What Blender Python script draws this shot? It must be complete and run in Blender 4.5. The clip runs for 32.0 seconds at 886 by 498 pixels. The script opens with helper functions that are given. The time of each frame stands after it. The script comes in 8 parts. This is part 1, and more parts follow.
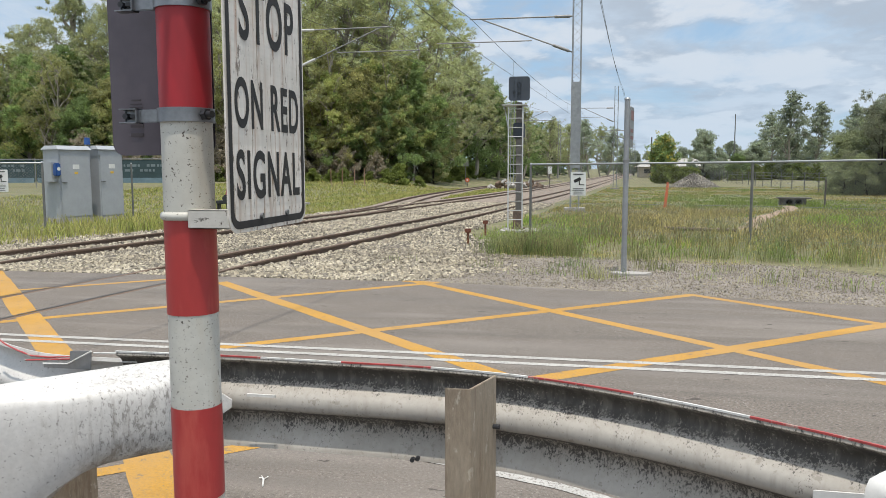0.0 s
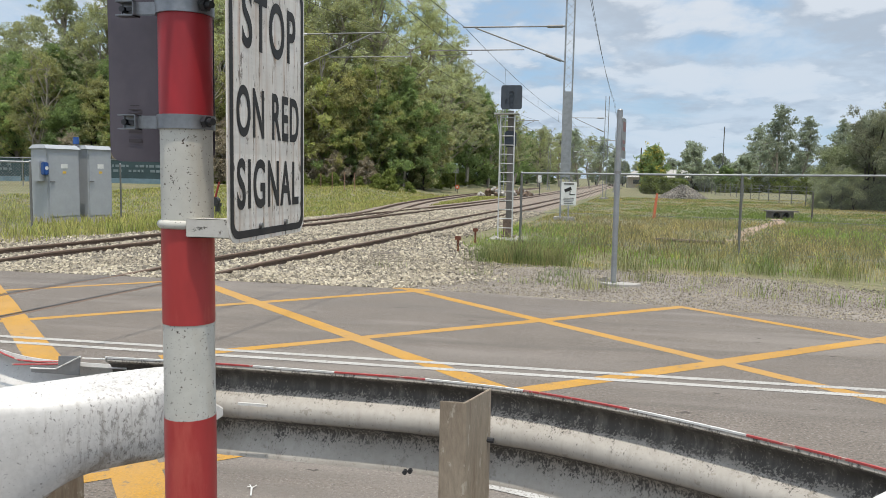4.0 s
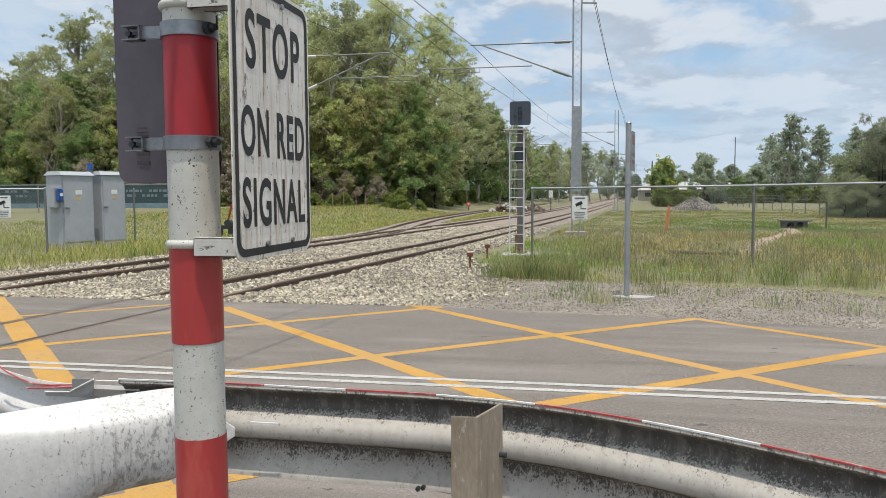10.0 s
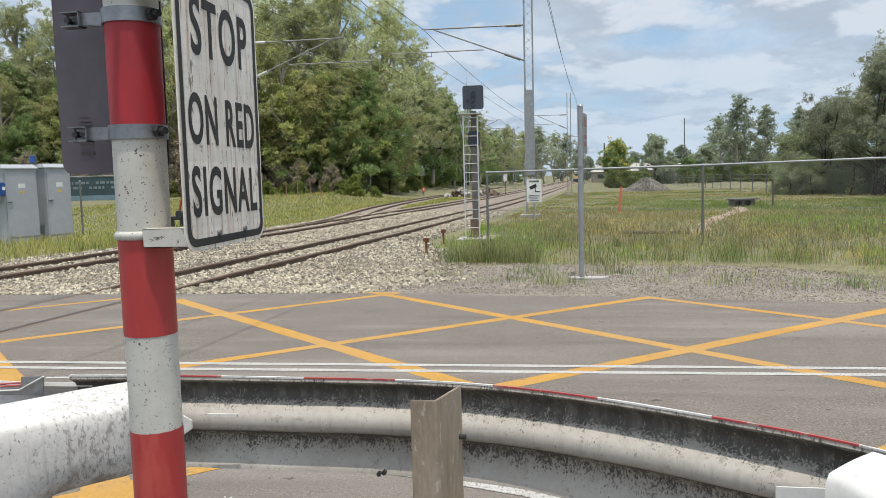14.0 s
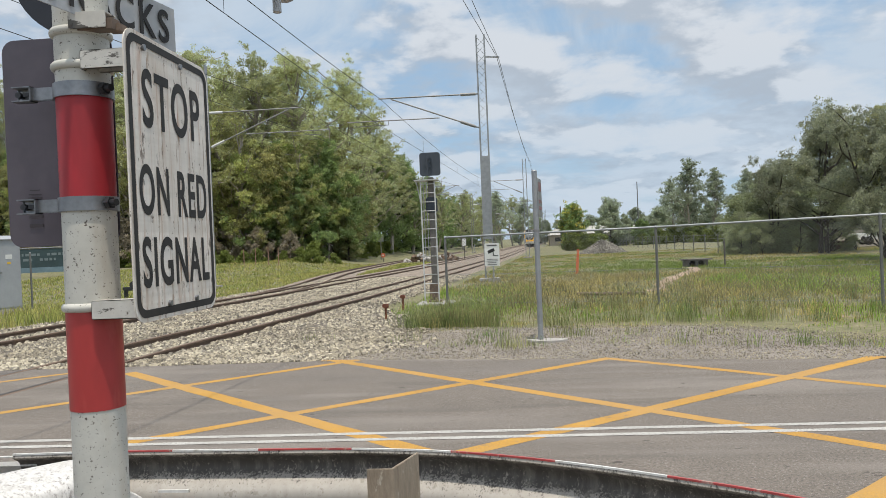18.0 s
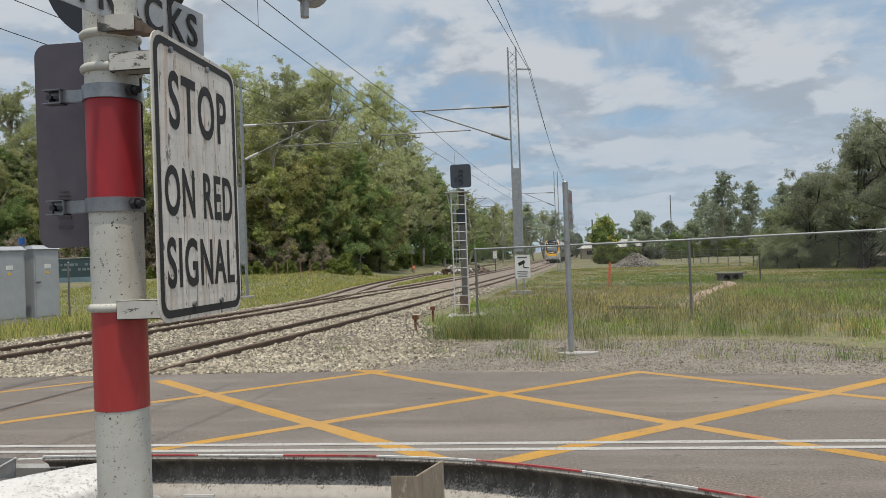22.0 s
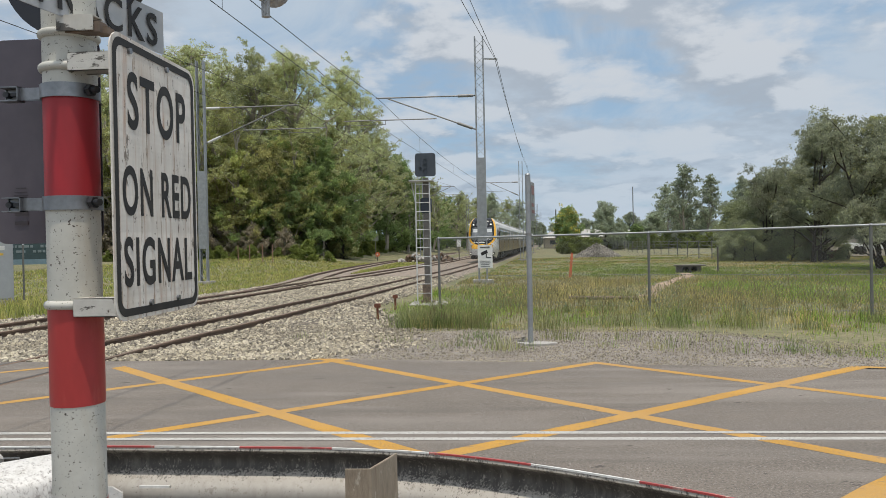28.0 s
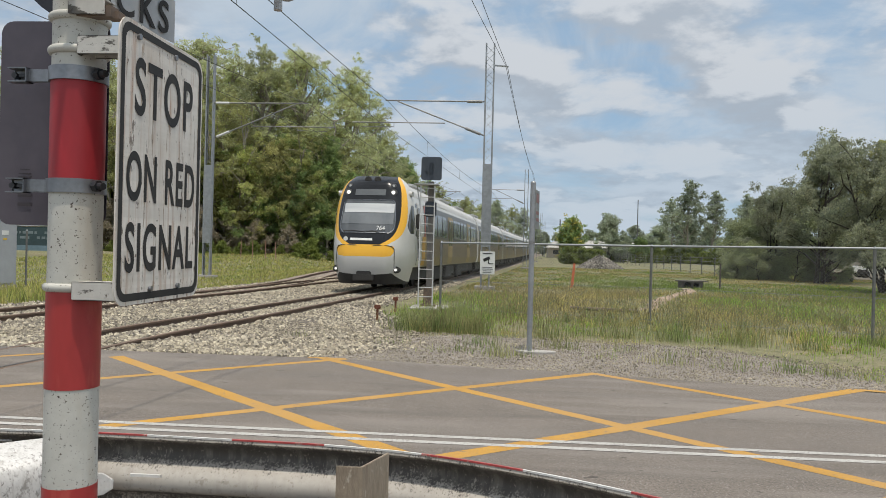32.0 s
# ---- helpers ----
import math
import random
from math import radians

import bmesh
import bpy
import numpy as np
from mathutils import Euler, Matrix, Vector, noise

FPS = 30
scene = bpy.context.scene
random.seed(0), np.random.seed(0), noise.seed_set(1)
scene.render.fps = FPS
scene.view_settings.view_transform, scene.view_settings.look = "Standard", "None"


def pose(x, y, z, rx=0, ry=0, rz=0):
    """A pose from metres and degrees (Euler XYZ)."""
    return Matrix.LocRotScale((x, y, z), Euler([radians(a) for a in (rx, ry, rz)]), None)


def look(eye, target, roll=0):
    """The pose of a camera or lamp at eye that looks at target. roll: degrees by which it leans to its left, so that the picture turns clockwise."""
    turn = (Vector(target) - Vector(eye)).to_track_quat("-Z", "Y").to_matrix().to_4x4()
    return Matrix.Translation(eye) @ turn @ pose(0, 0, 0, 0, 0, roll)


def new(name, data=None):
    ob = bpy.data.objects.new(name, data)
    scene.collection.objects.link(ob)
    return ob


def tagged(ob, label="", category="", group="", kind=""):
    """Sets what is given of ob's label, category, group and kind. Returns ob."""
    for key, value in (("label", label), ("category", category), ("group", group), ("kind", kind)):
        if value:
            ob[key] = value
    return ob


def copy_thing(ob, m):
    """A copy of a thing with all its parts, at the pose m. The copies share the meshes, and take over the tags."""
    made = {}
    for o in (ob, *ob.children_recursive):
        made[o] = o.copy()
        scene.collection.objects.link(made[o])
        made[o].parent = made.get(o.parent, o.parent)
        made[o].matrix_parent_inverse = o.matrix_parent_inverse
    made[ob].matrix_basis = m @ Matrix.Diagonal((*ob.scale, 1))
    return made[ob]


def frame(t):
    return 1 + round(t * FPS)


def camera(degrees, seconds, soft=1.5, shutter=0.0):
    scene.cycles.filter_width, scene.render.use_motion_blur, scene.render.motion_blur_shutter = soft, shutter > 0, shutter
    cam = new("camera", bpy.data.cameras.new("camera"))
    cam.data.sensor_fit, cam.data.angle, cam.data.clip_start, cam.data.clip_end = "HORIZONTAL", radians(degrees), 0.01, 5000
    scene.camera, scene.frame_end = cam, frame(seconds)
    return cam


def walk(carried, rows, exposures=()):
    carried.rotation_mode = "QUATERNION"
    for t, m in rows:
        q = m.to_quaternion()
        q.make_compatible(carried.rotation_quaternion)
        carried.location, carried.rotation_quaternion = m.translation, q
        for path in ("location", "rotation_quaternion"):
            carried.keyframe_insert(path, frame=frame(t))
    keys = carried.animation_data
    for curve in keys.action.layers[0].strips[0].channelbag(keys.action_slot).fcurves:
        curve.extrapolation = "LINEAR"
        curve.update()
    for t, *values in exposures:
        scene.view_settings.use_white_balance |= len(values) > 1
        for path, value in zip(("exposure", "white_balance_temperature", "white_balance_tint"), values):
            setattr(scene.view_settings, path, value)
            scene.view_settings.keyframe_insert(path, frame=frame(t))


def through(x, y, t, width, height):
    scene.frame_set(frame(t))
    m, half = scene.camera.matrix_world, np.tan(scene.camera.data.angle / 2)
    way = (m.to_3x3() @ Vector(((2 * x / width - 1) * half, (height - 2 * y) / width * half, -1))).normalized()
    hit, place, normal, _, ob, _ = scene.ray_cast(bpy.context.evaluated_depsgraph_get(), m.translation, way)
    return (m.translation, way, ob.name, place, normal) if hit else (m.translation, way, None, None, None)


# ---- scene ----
cam = camera(59.98, 32.0, soft=0.85)
PATH = [
    (0.0, pose(0.0345, 0.0242, 1.5106, 84.059, 0.090, 10.902)),
    (0.5, pose(0.0310, 0.0275, 1.5141, 83.914, 0.397, 10.826)),
    (1.0, pose(0.0333, 0.0264, 1.5138, 83.990, 0.628, 10.456)),
    (1.5, pose(0.0349, 0.0251, 1.5126, 83.860, 0.891, 10.161)),
    (2.0, pose(0.0023, 0.0383, 1.5275, 83.968, -0.263, 10.196)),
    (2.5, pose(-0.0026, 0.0395, 1.5312, 84.696, -1.952, 10.371)),
    (4.5, pose(0.0096, 0.0338, 1.5214, 84.325, 0.208, 9.847)),
    (5.0, pose(0.0190, 0.0278, 1.5177, 84.166, 2.864, 9.643)),
    (5.5, pose(0.0177, 0.0391, 1.5139, 85.821, 3.598, 10.586)),
    (6.0, pose(0.0263, 0.0342, 1.5131, 85.770, 3.699, 11.712)),
    (6.5, pose(0.0245, 0.0308, 1.5153, 85.789, 2.980, 11.860)),
    (7.0, pose(0.0218, 0.0292, 1.5190, 85.740, 0.727, 11.907)),
    (7.5, pose(0.0260, 0.0282, 1.5176, 86.257, 0.519, 11.931)),
    (8.0, pose(0.0208, 0.0333, 1.5186, 86.246, 0.472, 11.666)),
    (8.5, pose(0.0222, 0.0309, 1.5183, 86.236, 0.180, 11.187)),
    (9.0, pose(0.0194, 0.0312, 1.5192, 86.188, -0.007, 11.154)),
    (9.5, pose(0.0208, 0.0265, 1.5195, 86.046, -0.003, 11.038)),
    (10.0, pose(0.0194, 0.0338, 1.5171, 85.842, 0.297, 10.985)),
    (10.5, pose(0.0216, 0.0304, 1.5171, 85.753, 0.169, 10.148)),
    (11.0, pose(0.0211, 0.0298, 1.5176, 85.707, 0.097, 10.167)),
    (11.5, pose(0.0241, 0.0256, 1.5174, 85.668, 0.260, 9.862)),
    (12.0, pose(0.0221, 0.0292, 1.5164, 85.573, 0.482, 9.539)),
    (12.5, pose(0.0216, 0.0322, 1.5156, 85.171, 0.812, 9.232)),
    (13.0, pose(0.0248, 0.0261, 1.5165, 84.956, 0.986, 8.145)),
    (13.5, pose(0.0270, 0.0281, 1.5132, 84.809, 1.308, 7.714)),
    (14.0, pose(0.0248, 0.0296, 1.5149, 84.713, 1.462, 7.635)),
    (14.5, pose(0.0245, 0.0273, 1.5176, 84.825, 1.228, 7.681)),
    (16.5, pose(0.0261, 0.0226, 1.5249, 86.626, 1.544, 6.861)),
    (17.0, pose(0.0254, 0.0237, 1.5252, 86.993, 1.642, 6.374)),
    (17.5, pose(0.0182, 0.0334, 1.5344, 88.605, 0.785, 5.790)),
    (18.0, pose(0.0470, 0.0060, 1.5164, 89.465, 2.404, 4.598)),
    (18.5, pose(0.0478, 0.0376, 1.4818, 86.798, 2.534, 4.728)),
    (19.0, pose(0.0604, 0.0448, 1.4912, 85.743, 2.872, 3.861)),
    (19.5, pose(0.0530, 0.0340, 1.4933, 88.010, 2.613, 3.628)),
    (20.0, pose(0.0552, 0.0284, 1.4831, 90.156, 1.104, 3.880)),
    (20.5, pose(0.0486, 0.0201, 1.4787, 90.232, 0.113, 5.003)),
    (21.0, pose(0.0580, 0.0180, 1.4886, 90.483, 0.661, 7.011)),
    (21.5, pose(0.0572, 0.0168, 1.4910, 90.714, 1.305, 7.028)),
    (22.0, pose(0.0595, 0.0270, 1.4929, 90.499, 2.080, 6.906)),
    (22.5, pose(0.0639, 0.0209, 1.4954, 89.968, 2.438, 6.653)),
    (23.0, pose(0.0637, 0.0225, 1.4933, 89.723, 2.592, 6.092)),
    (23.5, pose(0.0608, 0.0327, 1.4935, 87.678, 2.809, 3.895)),
    (24.0, pose(0.0553, 0.0411, 1.5012, 87.066, 3.202, 2.061)),
    (24.5, pose(0.0626, 0.0447, 1.5010, 86.974, -0.618, -0.645)),
    (25.0, pose(0.1051, 0.0096, 1.5137, 88.593, -2.573, -0.336)),
    (25.5, pose(0.1041, 0.0116, 1.5252, 88.508, -1.251, -0.545)),
    (26.0, pose(0.0944, -0.0088, 1.5219, 88.341, 0.102, -0.211)),
    (26.5, pose(0.0895, -0.0090, 1.5277, 88.562, 1.005, 3.067)),
    (28.5, pose(0.0920, -0.0297, 1.5290, 89.731, 0.937, 4.469)),
    (29.0, pose(0.0938, -0.0270, 1.5176, 89.832, -0.149, 4.544)),
    (29.5, pose(0.1033, -0.0270, 1.5072, 89.751, -1.798, 4.568)),
    (30.0, pose(0.1000, -0.0280, 1.5138, 89.712, -2.261, 4.648)),
    (30.5, pose(0.0963, -0.0301, 1.5152, 89.752, -2.078, 4.588)),
    (31.0, pose(0.0965, -0.0269, 1.5165, 89.784, -1.944, 4.485)),
    (31.5, pose(0.0960, -0.0146, 1.5135, 89.730, -2.090, 4.533)),
    (32.0, pose(0.0959, -0.0221, 1.5171, 89.839, -1.420, 4.471)),
]
EXPOSURES = [(0, -0.08, 6500, 10), (14, -0.07, 6500, 10), (17, -0.12, 6550, 10), (18, -0.16, 6600, 10), (20, -0.20, 6650, 10), (21, -0.34, 6680, 10), (23, -0.42, 6640, 10), (24, -0.28, 6560, 10), (25, -0.24, 6520, 10),
             (26, -0.25, 6550, 10), (29, -0.34, 6640, 10), (30, -0.32, 6660, 10), (32, -0.30, 6680, 10)]      # stops, kelvin, tint
walk(cam, PATH, EXPOSURES)

# ---- light ----
SUN_EL, SUN_AZ = radians(78.0), math.atan2(0.38, -0.925)
world = bpy.data.worlds.new("world")
scene.world = world
world.use_nodes = True
wn, wl = world.node_tree.nodes, world.node_tree.links
wn.clear()
w_out = wn.new("ShaderNodeOutputWorld")
w_bg = wn.new("ShaderNodeBackground")
w_bg.inputs[1].default_value = 0.112
sky = wn.new("ShaderNodeTexSky")
sky.sky_type = 'NISHITA'
sky.sun_disc = False
sky.sun_elevation, sky.sun_rotation = SUN_EL, SUN_AZ
sky.air_density, sky.dust_density, sky.ozone_density = 1.0, 0.7, 2.0
wc = wn.new("ShaderNodeTexCoord")
w_sep = wn.new("ShaderNodeSeparateXYZ")
wl.new(wc.outputs["Generated"], w_sep.inputs[0])


def wmath(op, a, b):
    n = wn.new("ShaderNodeMath")
    n.operation = op
    for i, v in enumerate((a, b)):
        if isinstance(v, (int, float)):
            n.inputs[i].default_value = v
        else:
            wl.new(v, n.inputs[i])
    return n.outputs[0]


def wplane(bias):
    """The view direction laid out on a flat cloud deck; a larger bias looks nearer to the zenith."""
    z = wmath('ADD', wmath('MAXIMUM', w_sep.outputs[2], 0.0), bias)
    v = wn.new("ShaderNodeCombineXYZ")
    wl.new(wmath('DIVIDE', w_sep.outputs[0], z), v.inputs[0])
    wl.new(wmath('DIVIDE', w_sep.outputs[1], z), v.inputs[1])
    v.inputs[2].default_value = 3.7
    return v.outputs[0]


def wnoise(vec, scale, detail, rough, dist=0.0):
    n = wn.new("ShaderNodeTexNoise")
    n.inputs["Scale"].default_value = scale
    n.inputs["Detail"].default_value = detail
    n.inputs["Roughness"].default_value = rough
    n.inputs["Distortion"].default_value = dist
    wl.new(vec, n.inputs["Vector"])
    return n.outputs[0]


def wramp(val, stops):
    n = wn.new("ShaderNodeValToRGB")
    n.color_ramp.interpolation = 'EASE'
    els = n.color_ramp.elements
    for i, (p, c) in enumerate(stops):
        e = els[i] if i < 2 else els.new(p)
        e.position = p
        e.color = c if len(c) == 4 else (*c, 1)
    wl.new(val, n.inputs[0])
    return n.outputs[0]


def wmix(f, a, b, kind='MIX'):
    n = wn.new("ShaderNodeMixRGB")
    n.blend_type = kind
    for i, v in enumerate((f, a, b)):
        if isinstance(v, float):
            n.inputs[i].default_value = v
        elif isinstance(v, tuple):
            n.inputs[i].default_value = (*v, 1)
        else:
            wl.new(v, n.inputs[i])
    return n.outputs[0]


# heaps of cloud: bright where they thin out upwards, grey on their undersides
w_deck, w_above = wplane(0.26), wplane(0.30)
w_heap, w_heap_up = wnoise(w_deck, 3.3, 12.0, 0.54, 0.1), wnoise(w_above, 3.3, 12.0, 0.54, 0.1)
w_cover = wramp(w_heap, [(0.38, (0, 0, 0)), (0.58, (1, 1, 1))])
w_rim = wmath('ADD', wmath('MULTIPLY', wmath('SUBTRACT', w_heap, w_heap_up), 6.0), 0.52)
w_thick = wmath('SUBTRACT', w_rim, wmath('MULTIPLY', wmath('MAXIMUM', wmath('SUBTRACT', w_heap, 0.54), 0.0), 1.6))
w_shade = wramp(w_thick, [(0.15, (4.45, 5.15, 6.05)), (0.85, (6.5, 7.05, 7.75))])
# a thin high veil over pale blue
w_veil = wramp(wnoise(w_deck, 1.3, 9.0, 0.62, 0.5), [(0.36, (0.10, 0.10, 0.10)), (0.56, (0.94, 0.94, 0.94))])
w_blue = wmix(0.60, sky.outputs[0], (3.7, 5.9, 8.4))
w_high = wmix(w_veil, w_blue, (5.45, 6.45, 7.6))
# clouds shine more towards the sun
w_dot = wn.new("ShaderNodeVectorMath")
w_dot.operation = 'DOT_PRODUCT'
wl.new(wc.outputs["Generated"], w_dot.inputs[0])
w_dot.inputs[1].default_value = (math.sin(SUN_AZ) * math.cos(SUN_EL), math.cos(SUN_AZ) * math.cos(SUN_EL), math.sin(SUN_EL))
w_gain = wmath('ADD', wmath('MULTIPLY', wmath('POWER', wmath('MAXIMUM', w_dot.outputs["Value"], 0.0), 2.0), 1.9), 1.0)
w_lit = wn.new("ShaderNodeVectorMath")
w_lit.operation = 'SCALE'
wl.new(w_shade, w_lit.inputs[0])
wl.new(w_gain, w_lit.inputs["Scale"])
# distant clouds are bluer
w_far = wmath('MAXIMUM', wmath('SUBTRACT', 1.0, wmath('MULTIPLY', w_sep.outputs[2], 4.5)), 0.0)
w_haze = wmix(w_far, w_lit.outputs["Vector"], (0.84, 0.93, 1.0), 'MULTIPLY')
wl.new(wmix(w_cover, w_high, w_haze), w_bg.inputs[0])
wl.new(w_bg.outputs[0], w_out.inputs[0])

sun = new("sun", bpy.data.lights.new("sun", 'SUN'))
sun.data.energy, sun.data.angle, sun.data.color = 4.15, radians(0.55), (1.0, 0.925, 0.815)
sun_from = Vector((math.sin(SUN_AZ) * math.cos(SUN_EL), math.cos(SUN_AZ) * math.cos(SUN_EL), math.sin(SUN_EL)))
sun.matrix_world = look(sun_from * 60, (0, 0, 0))


# ---- materials ----
def mat(name, c1, c2=None, scale=3.0, rough=0.8, metal=0.0, fine=None, fine_scale=60.0, bump=0.0, bump_scale=40.0,
        space="Object", spec=0.5, lo=0.35, hi=0.65, detail=5.0, stretch=None, spots=None, spot_scale=30.0, spot_cut=0.62,
        random_mix=0.0, glow=0.0, alpha=1.0, island=0.0, coat=0.0):
    """Two colours mixed by broad noise, then darkened by fine noise, with optional dark spots and relief."""
    m = bpy.data.materials.new(name)
    m.use_nodes = True
    nt = m.node_tree
    N, L = nt.nodes, nt.links
    b = N["Principled BSDF"]
    b.inputs["Roughness"].default_value = rough
    b.inputs["Metallic"].default_value = metal
    b.inputs["Specular IOR Level"].default_value = spec
    b.inputs["Coat Weight"].default_value = coat
    if space == "World":
        vec = N.new("ShaderNodeNewGeometry").outputs["Position"]
    else:
        vec = N.new("ShaderNodeTexCoord").outputs["Object"]
    if stretch:
        mp = N.new("ShaderNodeMapping")
        mp.inputs["Scale"].default_value = stretch
        L.new(vec, mp.inputs["Vector"])
        vec = mp.outputs[0]

    def nz(sc, det=detail):
        n = N.new("ShaderNodeTexNoise")
        n.inputs["Scale"].default_value = sc
        n.inputs["Detail"].default_value = det
        n.inputs["Roughness"].default_value = 0.62
        L.new(vec, n.inputs["Vector"])
        return n.outputs[0]

    def span(v, a, c):
        n = N.new("ShaderNodeMapRange")
        n.inputs["From Min"].default_value = a
        n.inputs["From Max"].default_value = c
        L.new(v, n.inputs["Value"])
        return n.outputs[0]

    def mixc(f, x, y, kind='MIX'):
        n = N.new("ShaderNodeMixRGB")
        n.blend_type = kind
        for i, v in enumerate((f, x, y)):
            if isinstance(v, (int, float)):
                n.inputs[i].default_value = v
            elif isinstance(v, tuple):
                n.inputs[i].default_value = (*v, 1)
            else:
                L.new(v, n.inputs[i])
        return n.outputs[0]

    col = mixc(span(nz(scale), lo, hi), c1, c2 if c2 else tuple(v * 0.8 for v in c1))
    if fine is not None:
        f = span(nz(fine_scale, 3.0), 0.3, 0.7)
        col = mixc(f, mixc(1.0, col, (fine, fine, fine), 'MULTIPLY'), col)
    if spots:
        col = mixc(span(nz(spot_scale, 6.0), spot_cut, spot_cut + 0.05), col, spots)
    if random_mix:
        r = N.new("ShaderNodeObjectInfo").outputs["Random"]
        col = mixc(span(r, 0.0, 1.0), mixc(1.0, col, (1 - random_mix,) * 3, 'MULTIPLY'), mixc(1.0, col, (1 + random_mix * 0.6,) * 3, 'MULTIPLY'))
    if island:
        r = N.new("ShaderNodeNewGeometry").outputs["Random Per Island"]
        col = mixc(r, mixc(1.0, col, (1 - island,) * 3, 'MULTIPLY'), mixc(1.0, col, (1 + island, 1 + island, 1 + island * 0.7), 'MULTIPLY'))
    L.new(col, b.inputs["Base Color"])
    if bump:
        bn = N.new("ShaderNodeBump")
        bn.inputs["Strength"].default_value = bump
        bn.inputs["Distance"].default_value = 0.02
        L.new(nz(bump_scale, 4.0), bn.inputs["Height"])
        L.new(bn.outputs[0], b.inputs["Normal"])
    if glow:
        L.new(col, b.inputs["Emission Color"])
        b.inputs["Emission Strength"].default_value = glow
    if alpha < 1:
        b.inputs["Alpha"].default_value = alpha
    return m


def overlay(m, colour, scale, cut, soft=0.05, stretch=(1, 1, 1), amount=1.0, space="Object", detail=6.0, rough=0.65, about=None):
    """Lays stains of another colour over a material where a noise passes the cut; about: a place, a reach and a gain, to gather them there."""
    nt = m.node_tree
    N, L = nt.nodes, nt.links
    b = N["Principled BSDF"]
    col = b.inputs["Base Color"].links[0].from_socket
    vec = N.new("ShaderNodeNewGeometry").outputs["Position"] if space == "World" else N.new("ShaderNodeTexCoord").outputs["Object"]
    mp = N.new("ShaderNodeMapping")
    mp.inputs["Scale"].default_value = stretch
    mp.inputs["Location"].default_value = (scale * 0.37, cut * 5.0, 1.3)
    L.new(vec, mp.inputs["Vector"])
    n = N.new("ShaderNodeTexNoise")
    n.inputs["Scale"].default_value, n.inputs["Detail"].default_value, n.inputs["Roughness"].default_value = scale, detail, rough
    L.new(mp.outputs[0], n.inputs["Vector"])
    r = N.new("ShaderNodeMapRange")
    r.inputs["From Min"].default_value, r.inputs["From Max"].default_value, r.inputs["To Max"].default_value = cut, cut + soft, amount
    val = n.outputs[0]
    if about:
        place, reach, gain = about
        dist, near, add = N.new("ShaderNodeVectorMath"), N.new("ShaderNodeMapRange"), N.new("ShaderNodeMath")
        dist.operation, add.operation = 'DISTANCE', 'ADD'
        L.new(vec, dist.inputs[0])
        dist.inputs[1].default_value = place
        near.inputs["From Min"].default_value, near.inputs["From Max"].default_value, near.inputs["To Min"].default_value, near.inputs["To Max"].default_value = 0.0, reach, gain, 0.0
        L.new(dist.outputs["Value"], near.inputs["Value"])
        L.new(val, add.inputs[0])
        L.new(near.outputs[0], add.inputs[1])
        val = add.outputs[0]
    L.new(val, r.inputs["Value"])
    mx = N.new("ShaderNodeMixRGB")
    L.new(r.outputs[0], mx.inputs[0])
    L.new(col, mx.inputs[1])
    mx.inputs[2].default_value = (*colour, 1)
    L.new(mx.outputs[0], b.inputs["Base Color"])
    return m


M_ASPHALT = mat("asphalt", (0.230, 0.196, 0.164), (0.176, 0.150, 0.126), 1.3, 0.9, fine=0.58, fine_scale=45, bump=0.6, bump_scale=90, space="World", spots=(0.31, 0.285, 0.26), spot_scale=130, spot_cut=0.62, detail=11, lo=0.28, hi=0.72)
overlay(M_ASPHALT, (0.062, 0.055, 0.049), 60.0, 0.53, 0.08, amount=0.75, space="World")
overlay(M_ASPHALT, (0.37, 0.34, 0.305), 85.0, 0.585, 0.05, amount=0.7, space="World")
overlay(M_ASPHALT, (0.25, 0.222, 0.195), 1.5, 0.50, 0.14, (0.16, 1, 1), 0.50, "World", 2.0)
overlay(M_ASPHALT, (0.10, 0.088, 0.077), 2.4, 0.56, 0.10, (0.10, 1, 1), 0.35, "World", 2.0)
overlay(M_ASPHALT, (0.055, 0.046, 0.038), 7.0, 0.665, 0.02, (0.6, 1, 1), 0.8, "World", 4.0)
overlay(M_ASPHALT, (0.15, 0.135, 0.122), 0.55, 0.52, 0.16, (0.35, 1, 1), 0.45, "World", 8.0)
M_YELLOW = mat("yellow_road_paint", (0.55, 0.290, 0.034), (0.45, 0.24, 0.04), 2.5, 0.75, fine=0.72, fine_scale=60, bump=0.3, bump_scale=140, space="World", spots=(0.22, 0.17, 0.11), spot_scale=55, spot_cut=0.61)
overlay(M_YELLOW, (0.20, 0.155, 0.10), 80.0, 0.55, 0.06, amount=0.6, space="World")
overlay(M_YELLOW, (0.40, 0.235, 0.075), 0.9, 0.47, 0.12, amount=0.65, space="World", detail=8.0)
overlay(M_YELLOW, (0.16, 0.135, 0.105), 14.0, 0.615, 0.04, amount=0.7, space="World", detail=8.0)
M_WHITE_LINE = mat("white_road_paint", (0.53, 0.515, 0.48), (0.43, 0.415, 0.385), 3.0, 0.75, fine=0.66, fine_scale=120, space="World", spots=(0.20, 0.18, 0.16), spot_scale=70, spot_cut=0.54)
# near bed darkened so the shade between loose stones is in its colour
M_BALLAST_BED = mat("ballast_bed", (0.20, 0.168, 0.135), (0.14, 0.118, 0.095), 1.1, 0.95, fine=0.35, fine_scale=38, bump=1.0, bump_scale=34, space="World", spots=(0.06, 0.05, 0.042), spot_scale=26, spot_cut=0.53)
